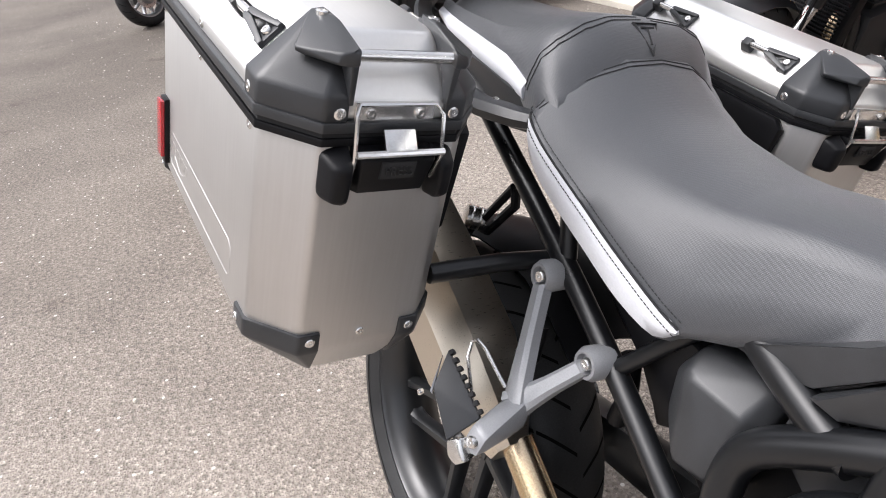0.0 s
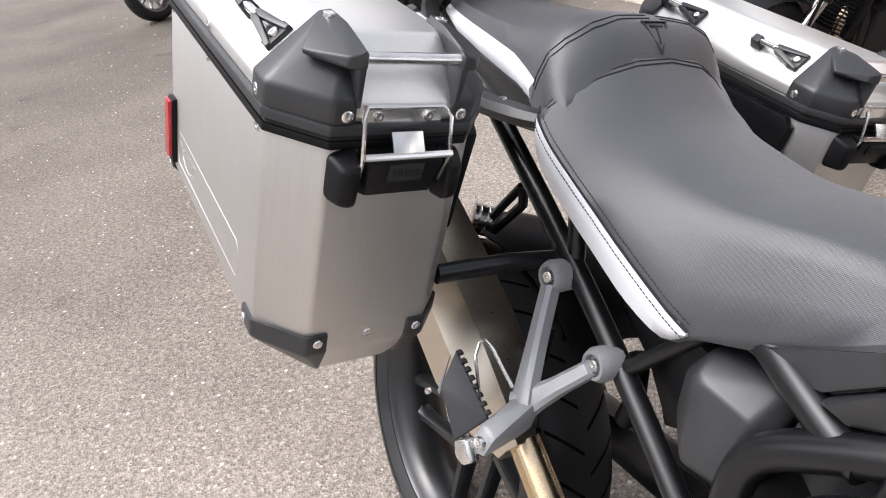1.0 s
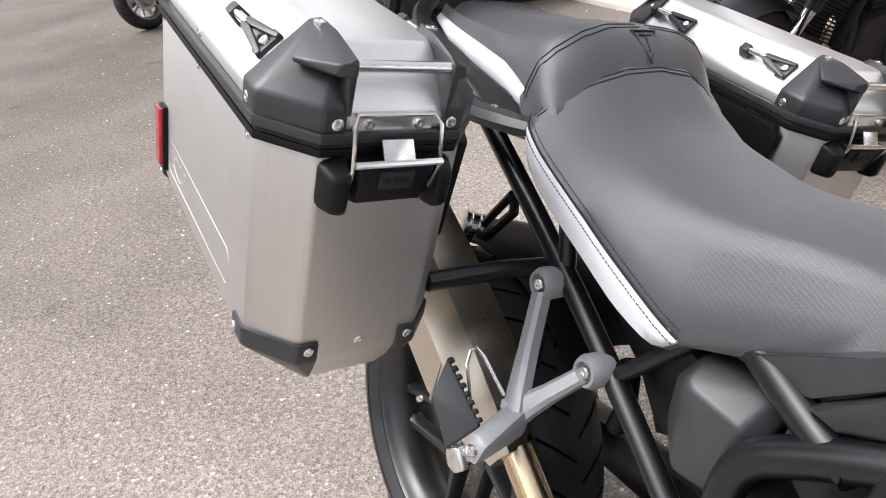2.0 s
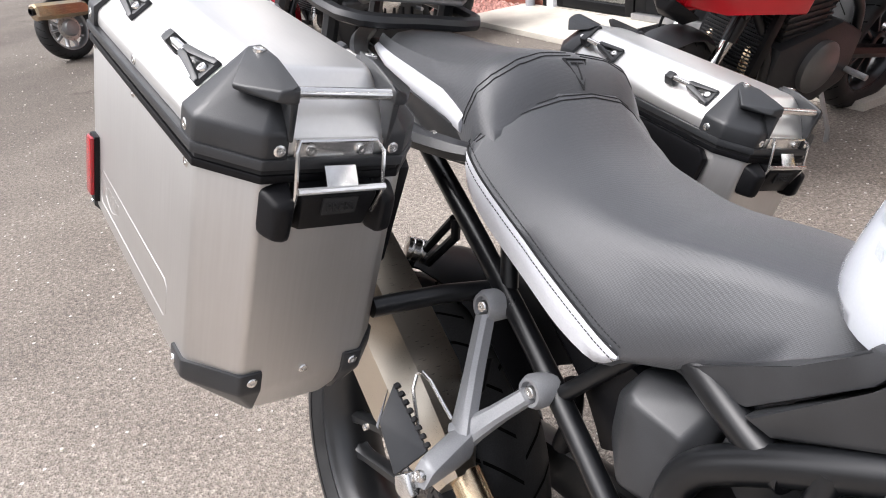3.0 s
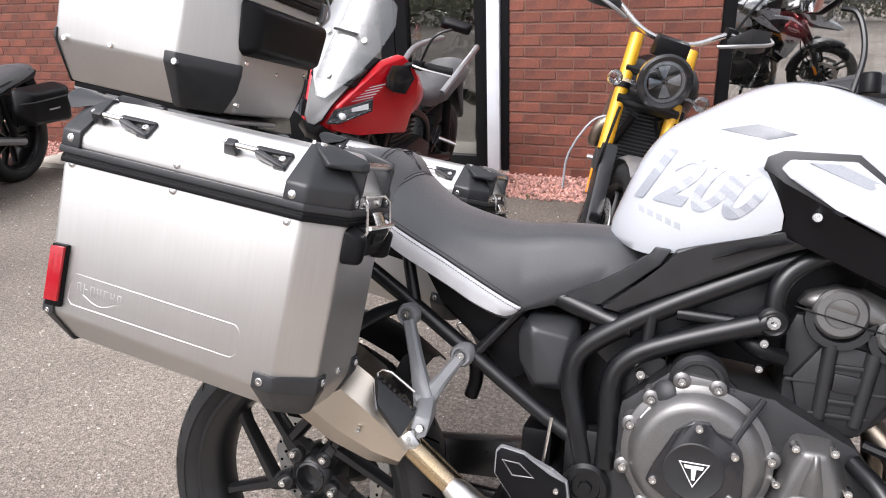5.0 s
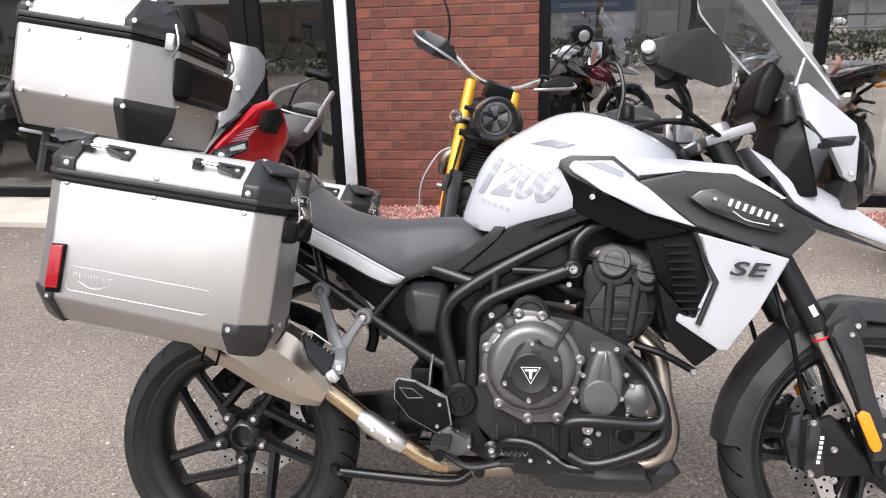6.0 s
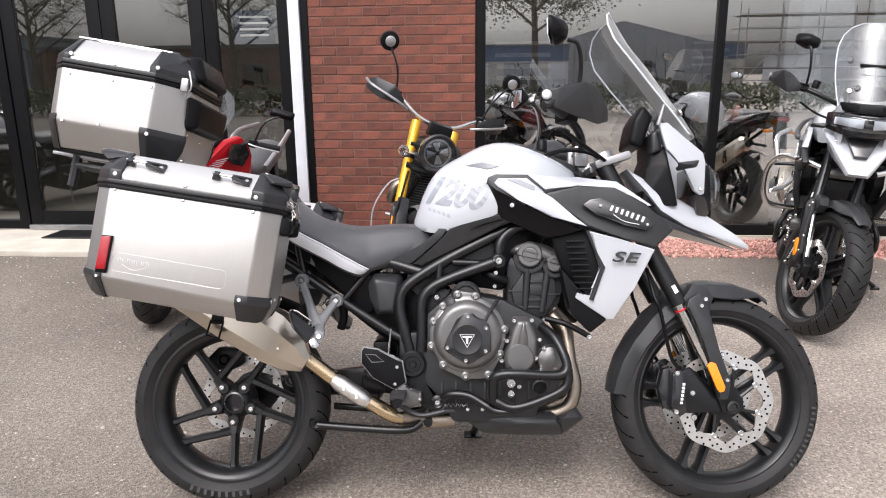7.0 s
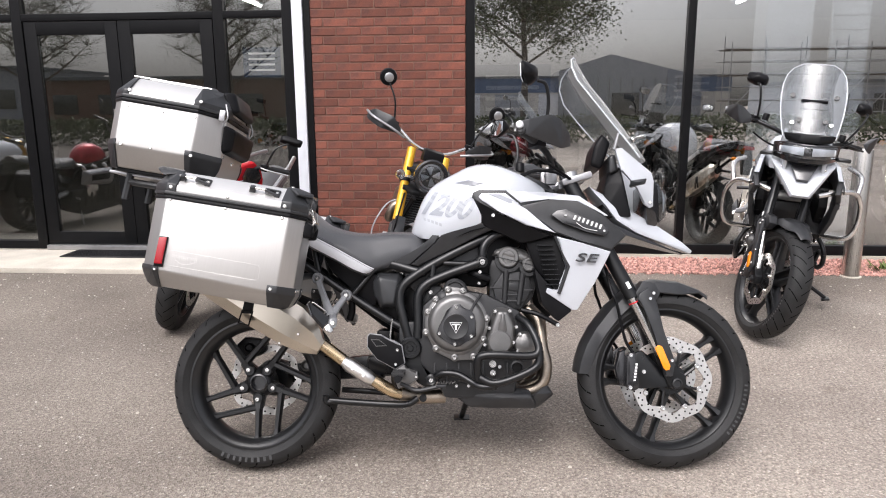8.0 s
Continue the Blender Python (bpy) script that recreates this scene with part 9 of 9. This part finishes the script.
        for k in range(4):
            a = math.pi / 2 * k + 0.4
            u, v = math.cos(a), math.sin(a)
            part("lamp_chamber", st(Shape().hull([(wb - 0.192 + x, 0.012 * u - w * v, lz + 0.012 * v + w * u) for x, w in ((0, -0.006), (0, 0.006), (0.006, 0.0))] + [(wb - 0.192 + x, 0.062 * u - w * v, lz + 0.062 * v + w * u) for x, w in ((0, -0.026), (0, 0.026), (0.008, 0.0))], 0.002)), LAMPBOWL, lp)
        part("lens", st(Shape().lathe([(0.083, 0.020), (0.05, 0.030), (0.01, 0.034)], c, (1, 0, 0.0), 28)), LENS, lp)
        part("instrument", st(Shape().hull([(wb - 0.30 + x, y, 1.05 + z) for x, z in ((-0.03, -0.03), (0.05, -0.02), (0.04, 0.05), (-0.02, 0.06)) for y in (-0.07, 0.07)], 0.015)), MATT, b)
    if not fairing:
        for e in (-1, 1):
            iz = 0.905 if slim else 0.86
            part("indicator", st(Shape().tube([(wb - 0.24, e * 0.08, iz), (wb - 0.24, e * 0.17, iz)], 0.007, 8, smooth=False).lathe([(0.015, -0.03), (0.028, -0.01), (0.032, 0.012), (0.02, 0.02)], (wb - 0.23, e * 0.185, iz), (1, 0, 0), 18)), LENS if guards else ORANGE, b)
    if slim:
        part("side_pipe", Shape().tube([(wb - 0.45, -0.09, 0.72), (wb - 0.42, -0.17, 0.69), (wb - 0.46, -0.20, 0.60), (0.80, -0.20, 0.58), (0.2, -0.22, 0.68)], 0.030, 14), HEADER, b, "high-level bronze exhaust pipe")
        part("clear_hose", Shape().tube([(wb - 0.36, -0.14, 0.75), (wb - 0.34, -0.22, 0.70), (wb - 0.30, -0.28, 0.55), (wb - 0.28, -0.27, 0.40)], 0.005, 6), PALEGREY, b)
    if fairing:
        for e in (-1, 1):
            sd = Shape().sheet([(1.45, e * 0.060, 0.765), (1.44, e * 0.085, 0.875), (1.33, e * 0.145, 0.985), (1.22, e * 0.17, 1.07), (1.12, e * 0.21, 1.10), (1.05, e * 0.246, 1.047), (1.0, e * 0.256, 0.982), (0.97, e * 0.248, 0.90), (1.0, e * 0.235, 0.716), (1.2, e * 0.20, 0.745), (1.34, e * 0.16, 0.75)], (0, -e * 0.04, 0), 0.014, 3)
            f = part("side_fairing", sd, paint, b, "red gloss side fairing", 45)
            part("fairing_vent", Shape().sheet([(1.225, e * 0.182, 1.005), (1.195, e * 0.188, 1.058), (1.11, e * 0.228, 1.062), (1.072, e * 0.250, 1.0), (1.12, e * 0.238, 0.930), (1.19, e * 0.208, 0.942), (1.225, e * 0.188, 0.965)], (0.012, e * 0.014, 0.004), 0.004), BLACKGLOSS, f)
            fl = Shape()
            for k in range(5):
                fl.sheet([(1.405 - 0.02 * k, e * (0.123 + 0.009 * k), 0.908 + 0.015 * k), (1.335 - 0.018 * k, e * (0.187 + 0.004 * k), 0.936 + 0.013 * k), (1.335 - 0.018 * k, e * (0.187 + 0.004 * k), 0.932 + 0.013 * k), (1.405 - 0.02 * k, e * (0.123 + 0.009 * k), 0.906 + 0.015 * k)], (0.009, e * 0.005, 0.004))
            part("silver_flash", fl, POSTWHITE, f)
            hl = Shape().sheet([(1.465, e * 0.050, 0.806), (1.445, e * 0.070, 0.868), (1.345, e * 0.195, 0.935), (1.350, e * 0.203, 0.885), (1.445, e * 0.100, 0.814)], (0.03, e * 0.012, 0), 0.004)
            lp = part("headlamp", hl, BLACKGLOSS, b, "slanted black-rimmed headlamp")
            part("lens", Shape().sheet([(1.493, e * 0.074, 0.818), (1.474, e * 0.090, 0.862), (1.382, e * 0.203, 0.924), (1.385, e * 0.209, 0.893), (1.474, e * 0.115, 0.823)], (0.006, e * 0.003, 0), 0.001), LENS, lp)
            part("lamp_reflector", Shape().ball((1.462, e * 0.118, 0.850), 0.016, 10, (0.8, 1.2, 1.0)).sheet([(1.394, e * 0.198, 0.918), (1.440, e * 0.145, 0.890), (1.440, e * 0.149, 0.876), (1.394, e * 0.203, 0.895)], (0.004, e * 0.002, 0)), LAMPBOWL, lp)
            part("rear_peg", Shape().tube([(0.28, e * 0.16, 0.52), (0.24, e * 0.26, 0.50)], 0.012, 8, smooth=False), STEEL, b)
            part("grab_rail", Shape().tube([(0.35, e * 0.15, 0.80), (0.1, e * 0.17, 0.95), (-0.22, e * 0.12, 1.0)], 0.018, 8), ALLOY, b)
        nf = Shape().hull([(x, e * y, z) for e in (-1, 1) for x, y, z in ((1.475, 0.03, 0.765), (1.45, 0.075, 0.85), (1.36, 0.125, 0.94), (1.22, 0.145, 1.04), (1.45, 0.04, 0.74), (1.30, 0.12, 0.77))], 0.012)
        part("nose_cowl", nf, paint, b, "red gloss nose cowl")
        strip = Shape().sheet([(1.30, -0.13, 1.03), (1.30, 0.13, 1.03), (1.368, 0.095, 0.975), (1.452, 0.058, 0.870), (1.488, 0.045, 0.815), (1.502, 0.018, 0.785), (1.502, -0.018, 0.785), (1.488, -0.045, 0.815), (1.452, -0.058, 0.870), (1.368, -0.095, 0.975)], (0.012, 0, 0.008), 0.004)
        part("nose_strip", strip, PLASTIC, b, "dark grey pointed nose centre")
        part("chin", Shape().hull([(x, e * y, z) for e in (-1, 1) for x, y, z in ((1.505, 0.02, 0.75), (1.50, 0.05, 0.80), (1.44, 0.06, 0.70), (1.42, 0.12, 0.74))], 0.008), MATT, b)
        part("cockpit", Shape().hull([(x, e * y, z) for e in (-1, 1) for x, y, z in ((1.40, 0.10, 0.97), (1.22, 0.14, 1.08), (1.1, 0.14, 1.04), (1.15, 0.14, 0.85))], 0.01), MATT, b)
        rows = []
        for z, xm, w in ((0.905, 1.460, 0.022), (0.96, 1.428, 0.068), (1.03, 1.385, 0.118), (1.12, 1.33, 0.155), (1.22, 1.255, 0.17), (1.30, 1.205, 0.15), (1.345, 1.18, 0.10)):
            row = [(xm - 2.6 * (t * w) ** 2, t * w, z) for t in (-1, -0.6, -0.2, 0.2, 0.6, 1)]
            rows.append(row + [(x - 0.004, y * 0.99, z) for x, y, z in row[::-1]])
        sc = part("windscreen", Shape().loft(rows), CLEAR, b, "clear windscreen with four screws", 60)
        sc.visible_shadow = False
        for y, z, x in ((-0.09, 1.15, 1.296), (0.09, 1.15, 1.296), (0.0, 0.992, 1.412)):
            part("screen_screw", Shape().lathe([(0.013, 0), (0.013, 0.006), (0.008, 0.008)], (x, y, z), (1, 0, 0.6), 14), STEEL, sc)
        part("screen_slot", Shape().box((1.305, 0, 1.17), (0.006, 0.12, 0.012), 0.002, Matrix.Rotation(radians(-35), 4, "Y")), MATT, sc)
    if bag:
        for e in (-1, 1):
            sb = part("saddle_bag", Shape().hull([(x, e * y, z) for x, y, z in ((-0.33, 0.17, 0.45), (0.16, 0.17, 0.48), (-0.33, 0.17, 0.76), (0.14, 0.17, 0.76), (-0.30, 0.34, 0.48), (0.10, 0.33, 0.50), (-0.28, 0.32, 0.72), (0.08, 0.31, 0.72), (-0.40, 0.25, 0.50), (-0.40, 0.25, 0.72), (-0.42, 0.24, 0.60), (0.20, 0.24, 0.60))], 0.04, 4), MATT, b, "black rounded saddlebag")
            part("bag_seam", Shape().tube([(-0.40, e * 0.28, 0.68), (-0.29, e * 0.338, 0.68), (0.09, e * 0.33, 0.67), (0.17, e * 0.27, 0.66)], 0.005, 6, smooth=False), PLASTIC, sb)
            part("bag_badge", Shape().box((-0.10, e * 0.343, 0.60), (0.12, 0.004, 0.012), 0.001), ALLOY, sb)
    part("side_stand", Shape().tube([(0.55, 0.14, 0.30), (0.52, 0.24, 0.12), (0.52, 0.28, -0.03)], 0.011, 8, smooth=False), ALLOY, b)
    return b


def scooter(m, label):
    """A parked scooter: rear axle over the origin, nose along x."""
    b = thing("scooter", m, label, "scooter", "parked motorcycles")
    A, C = (0.0, 0.0, 0.275), (1.36, 0.0, 0.275)
    for c, name, hw in ((A, "rear_wheel", 0.07), (C, "front_wheel", 0.06)):
        rim, sp = rim_shape(c, 0.19, hw, 0.045, 5, 0.3, 0.05)
        w = part(name, rim, ALLOY, b, "silver cast wheel")
        part("spoke", sp, ALLOY, w)
        part("tyre", tyre_shape(c, 0.275, 0.19, hw, 48), RUBBER, w, "black tyre")
        part("tread", tread_shape(c, 0.275, hw, 24), RECESS_SHADE, w)
        d, h = disc_shapes(c, -0.06, 0.06, 0.11, 20)
        part("brake_disc", d, DISC, w)
        tagged(part("drilling", h, RECESS_SHADE, w), "drilled holes of the brake disc", kind="stuff")
    part("drive_case", Shape().hull([(x, y, z) for x, z in ((-0.08, 0.22), (-0.08, 0.34), (0.45, 0.40), (0.5, 0.24), (0.1, 0.2)) for y in (0.06, 0.16)], 0.02), ENGINE, b)
    part("gear_hub", Shape().lathe([(0.07, -0.05), (0.075, 0.0), (0.06, 0.03), (0.02, 0.035)], (0, -0.085, 0.275), (0, -1, 0), 24), ALLOY, b)
    sl = Shape().loft([[(x, -0.20 + a * w, z + bb * h) for a, bb in ((-1, -0.6), (-0.6, -1), (0.6, -1), (1, -0.6), (1, 0.6), (0.6, 1), (-0.6, 1), (-1, 0.6))] for x, z, w, h in ((-0.36, 0.46, 0.045, 0.055), (-0.34, 0.46, 0.055, 0.07), (0.08, 0.42, 0.055, 0.07), (0.14, 0.41, 0.04, 0.05))])
    ex = part("silencer", sl, GOLDPIPE, b, "bronze coloured box silencer", 25)
    part("exhaust_pipe", Shape().tube([(0.13, -0.20, 0.41), (0.30, -0.20, 0.36), (0.42, -0.15, 0.27), (0.6, -0.1, 0.22)], 0.03, 12), GOLDPIPE, ex)
    part("end_cap", Shape().lathe([(0.03, -0.01), (0.03, 0.02), (0.024, 0.02), (0.022, 0.0)], (-0.36, -0.20, 0.47), (-1, 0, 0), 18), MATT, ex)
    for e in (-1, 1):
        star = Shape().sheet([(-0.10, e * 0.19, 0.60), (0.12, e * 0.21, 0.56), (0.30, e * 0.22, 0.50), (0.44, e * 0.225, 0.30), (0.50, e * 0.225, 0.42), (0.78, e * 0.215, 0.38), (0.58, e * 0.215, 0.55), (0.56, e * 0.20, 0.74), (0.46, e * 0.20, 0.62), (0.20, e * 0.20, 0.66), (-0.06, e * 0.17, 0.72)], (0, -e * 0.03, 0), 0.008)
        st = part("side_panel", star, POSTWHITE, b, "silver-white angular side panel")
        part("panel_vent", Shape().sheet([(0.44, e * 0.227, 0.46), (0.50, e * 0.227, 0.45), (0.47, e * 0.227, 0.53)], (0, e * 0.004, 0), 0.001), MATT, st)
        part("panel_boss", Shape().lathe([(0.022, 0), (0.022, 0.008), (0.012, 0.01)], (0.60, e * 0.216, 0.45), (0, e, 0), 16), ALLOY, st)
        sill = Shape().hull([(x, e * y, z) for x, z in ((0.32, 0.24), (0.36, 0.34), (0.9, 0.36), (1.08, 0.46), (1.1, 0.40), (1.0, 0.23)) for y in (0.14, 0.235)], 0.015)
        part("floor_panel", sill, MATT, b, "black lower floor panel")
        part("passenger_peg", Shape().tube([(0.48, e * 0.22, 0.335), (0.62, e * 0.24, 0.34)], 0.012, 8, smooth=False), STEEL, b)
        part("leg_shield", Shape().hull([(x, e * y, z) for x, y, z in ((0.95, 0.10, 0.40), (1.05, 0.24, 0.45), (1.10, 0.25, 0.80), (1.0, 0.12, 1.0), (1.20, 0.10, 0.55), (1.16, 0.10, 1.0), (1.22, 0.2, 0.7))], 0.02), BLACKGLOSS, b, "black front leg shield")
        part("upper_panel", Shape().sheet([(-0.30, e * 0.14, 0.80), (-0.06, e * 0.17, 0.74), (0.50, e * 0.20, 0.70), (0.62, e * 0.18, 0.78), (0.0, e * 0.16, 0.84)], (0, -e * 0.04, 0), 0.01), BLACKGLOSS, b)
    part("under_body", Shape().hull([(x, y, z) for x, z in ((0.15, 0.58), (0.5, 0.30), (1.05, 0.28), (1.12, 0.42), (0.60, 0.44), (0.55, 0.72), (0.1, 0.74)) for y in (-0.17, 0.17)], 0.02), MATT, b)
    rows = [profile_ring(x, [(0, t), (h * 0.6, t - 0.006), (h * 0.92, t - 0.04), (h, t - 0.10), (h * 0.9, t - 0.12)]) for x, t, h in ((-0.34, 0.92, 0.10), (-0.2, 0.92, 0.14), (0.08, 0.88, 0.16), (0.14, 0.82, 0.16), (0.45, 0.80, 0.15), (0.62, 0.82, 0.10))]
    part("seat", Shape().loft(rows), SEAT, b, "black two-level seat", 60)
    part("front_mudguard", Shape().loft([[(1.36 + r * math.cos(radians(a)), t * 0.075, 0.275 + r * math.sin(radians(a)) - 0.02 * abs(t) ** 3) for r, ts in ((0.30, (-1, -0.5, 0, 0.5, 1)), (0.295, (1, 0.5, 0, -0.5, -1))) for t in ts] for a in range(50, 160, 14)]), POSTWHITE, b)
    for e in (-1, 1):
        part("fork_leg", Shape().tube([(1.14, e * 0.09, 0.75), (1.36, e * 0.09, 0.275)], 0.02, 12, smooth=False), FRAME, b)
    part("handlebar", Shape().tube([(0.92, -0.36, 1.08), (1.02, -0.15, 1.05), (1.04, 0, 1.04), (1.02, 0.15, 1.05), (0.92, 0.36, 1.08)], 0.014, 10), MATT, b)
    part("headlamp", Shape().hull([(x, e * y, z) for e in (-1, 1) for x, y, z in ((1.24, 0.05, 0.92), (1.22, 0.16, 0.90), (1.27, 0.04, 0.80), (1.12, 0.14, 0.98))], 0.01), LENS, b)
    part("side_stand", Shape().tube([(0.62, 0.12, 0.24), (0.58, 0.22, 0.10), (0.57, 0.25, -0.02)], 0.010, 8, smooth=False), FRAME, b)
    return b

main_bike, main_tank = adventure_bike(BIKE_M, "white and black adventure motorcycle on its side stand")
right_pannier = pannier(BIKE_M @ pose(0, -0.412, 0, 0, 9.1, 0) @ pose(-0.153, 0, 0.610, 0, 0, 2.8), -1, "brushed aluminium pannier with black corners and red reflector")
left_pannier = pannier(BIKE_M @ pose(0, 0.417, 0, 0, 9.1, 0) @ pose(-0.162, 0, 0.605, 0, 0, -2.8), 1, "brushed aluminium pannier on the far side of the motorcycle")
CASE_M = pose(-0.375, -0.053, 1.114, 2.8, 9.85, 1.6) @ Matrix.Scale(1.045, 4)
top = top_case(BIKE_M @ CASE_M, "brushed aluminium top case with black corners and backrest")
rack = carrier(BIKE_M @ CASE_M)


# tank graphics laid on the painted surface
def laid_on(ob, me, lift):
    """Moves each vertex along y until it lies on the side of ob."""
    for v in me.vertices:
        hit, place, normal, _ = ob.ray_cast(Vector((v.co.x, -0.5, v.co.z)), Vector((0, 1, 0)))
        if hit:
            v.co = place + normal * lift
        else:
            v.co.y = -0.1
    me.update()


bpy.context.view_layer.update()


def graphic(name, mesh_ob, material, slits=(), up=0.0):
    """Lays flat artwork on the tank; slits: slanting gaps as (distance, width) along their common normal."""
    me = mesh_ob.data
    me.transform(mesh_ob.matrix_basis)
    mesh_ob.matrix_basis = Matrix()
    bm = bmesh.new()
    bm.from_mesh(me)
    across = Vector((0.62, 0.0, 0.785))
    for d, w in slits:
        for q in (d, d + w):
            bmesh.ops.bisect_plane(bm, geom=bm.verts[:] + bm.edges[:] + bm.faces[:], plane_co=across * q, plane_no=across)
        gone = [f for f in bm.faces if d < f.calc_center_median().dot(across) < d + w]
        bmesh.ops.delete(bm, geom=gone, context="FACES")
    bmesh.ops.triangulate(bm, faces=bm.faces[:])
    for _ in range(2):
        bmesh.ops.subdivide_edges(bm, edges=[e for e in bm.edges if e.calc_length() > 0.012], cuts=1)
        bmesh.ops.triangulate(bm, faces=bm.faces[:])
    bm.to_mesh(me)
    bm.free()
    laid_on(main_tank, me, 0.0012 + up)


tilt = Matrix.Rotation(radians(-10), 4, "Z")
side = Matrix(((1, 0, 0, 0), (0, 0, -1, 0), (0, 1, 0, 0), (0, 0, 0, 1)))
for label, paint, up, slits in (("faint grey ghost of the number 1200", GHOSTGREY, 0.0, ()), ("grey shards of the number 1200", PALEGREY, 0.0007, ((1.190, 0.012), (1.218, 0.010), (1.240, 0.012), (1.258, 0.03)))):
    num = text_part("number_graphic", "1200", 0.122, Matrix.Translation((0.700, -0.2, 0.985)) @ side @ tilt @ Matrix.Diagonal((0.80, 1.0, 1.0, 1.0)), paint, main_tank, 0.0, label, 0.98, 0.50, 0.0035)
    graphic("number_graphic", num, paint, slits, up)
for k in range(5):
    bar = part("letter_bar", Shape().prism([(0.622 + 0.015 * k, 0.946 - 0.006 * k), (0.632 + 0.015 * k, 0.942 - 0.006 * k), (0.633 + 0.015 * k, 0.931 - 0.006 * k), (0.623 + 0.015 * k, 0.935 - 0.006 * k)], -0.2, -0.2005), GHOSTGREY, main_tank)
    laid_on(main_tank, bar.data, 0.0010)
fl = part("grey_flash", Shape().prism([(0.740, 1.074), (0.795, 1.083), (0.852, 1.067), (0.810, 1.057)], -0.3, -0.3005), GREYPAINT, main_tank)
graphic("grey_flash", fl, GREYPAINT)

second, second_tank = adventure_bike(pose(2.99, 3.11, 0, -5.5, 0, -108), "black and white adventure motorcycle with steel crash bars", steer=24.0, guards=True, pale=WHITE)
red = road_bike(pose(-1.15, 3.06, 0.0, -14, 0, -89), "red sport touring motorcycle with a clear screen", RED, FRAME, 1.43, fairing=True, steer=6.0)
yellow = road_bike(pose(0.19, 3.25, 0.0, -11, 0, -87), "scrambler motorcycle with yellow fork and round headlamp", MATT, YELLOW, 1.53, guards=True, steer=19.0, slim=True)
cruiser = road_bike(pose(-4.42, 2.60, 0, -9, 0, -76), "dark red muscle cruiser with twin chrome headlamps", DARKRED, ALLOY, 1.66, twin_lamps=True, cruiser=True, steer=30.0, bag=True)
gold = road_bike(pose(-5.55, 2.52, 0, -9, 0, -84), "silver street motorcycle with gold fork", POSTWHITE, GOLD, 1.42, twin_lamps=True, steer=6.0)
scoot = scooter(pose(-6.60, -0.06, 0, -8, 0, 122), "silver and black scooter with a bronze silencer")
for i, (x, y, a, p) in enumerate(((-2.9, 5.3, -70, DARKRED), (-1.7, 6.4, -110, MATT), (1.35, 5.2, -120, DARKRED), (2.3, 5.7, -75, POSTWHITE), (3.4, 5.3, -100, RED), (4.9, 5.6, -80, MATT))):
    road_bike(pose(x, y + 1.2, 0.05, -9, 0, a), "motorcycle on show in the dim showroom", p, FRAME, 1.45, steer=5.0)

brick_wall("wall_pier_1", -0.731, 0.613, TOPZ, "red brick pier in stretcher bond")
brick_wall("wall_pier_2", -6.755, -4.505, 2.2, "red brick wall beside the entrance")
plain("wall_pier_3", slab(-9.0, -6.765, FACE + 0.01, FACE + 0.32, -0.1, TOPZ), MORTAR, "red brick wall beyond the entrance")
plain("wall_pier_4", slab(-6.755, -4.505, FACE + 0.01, FACE + 0.32, 2.2, TOPZ), MORTAR, "red brick wall above the entrance wall")
plain("wall_pier_5", slab(6.40, 9.0, FACE + 0.01, FACE + 0.32, -0.1, TOPZ), MORTAR, "red brick wall past the window")
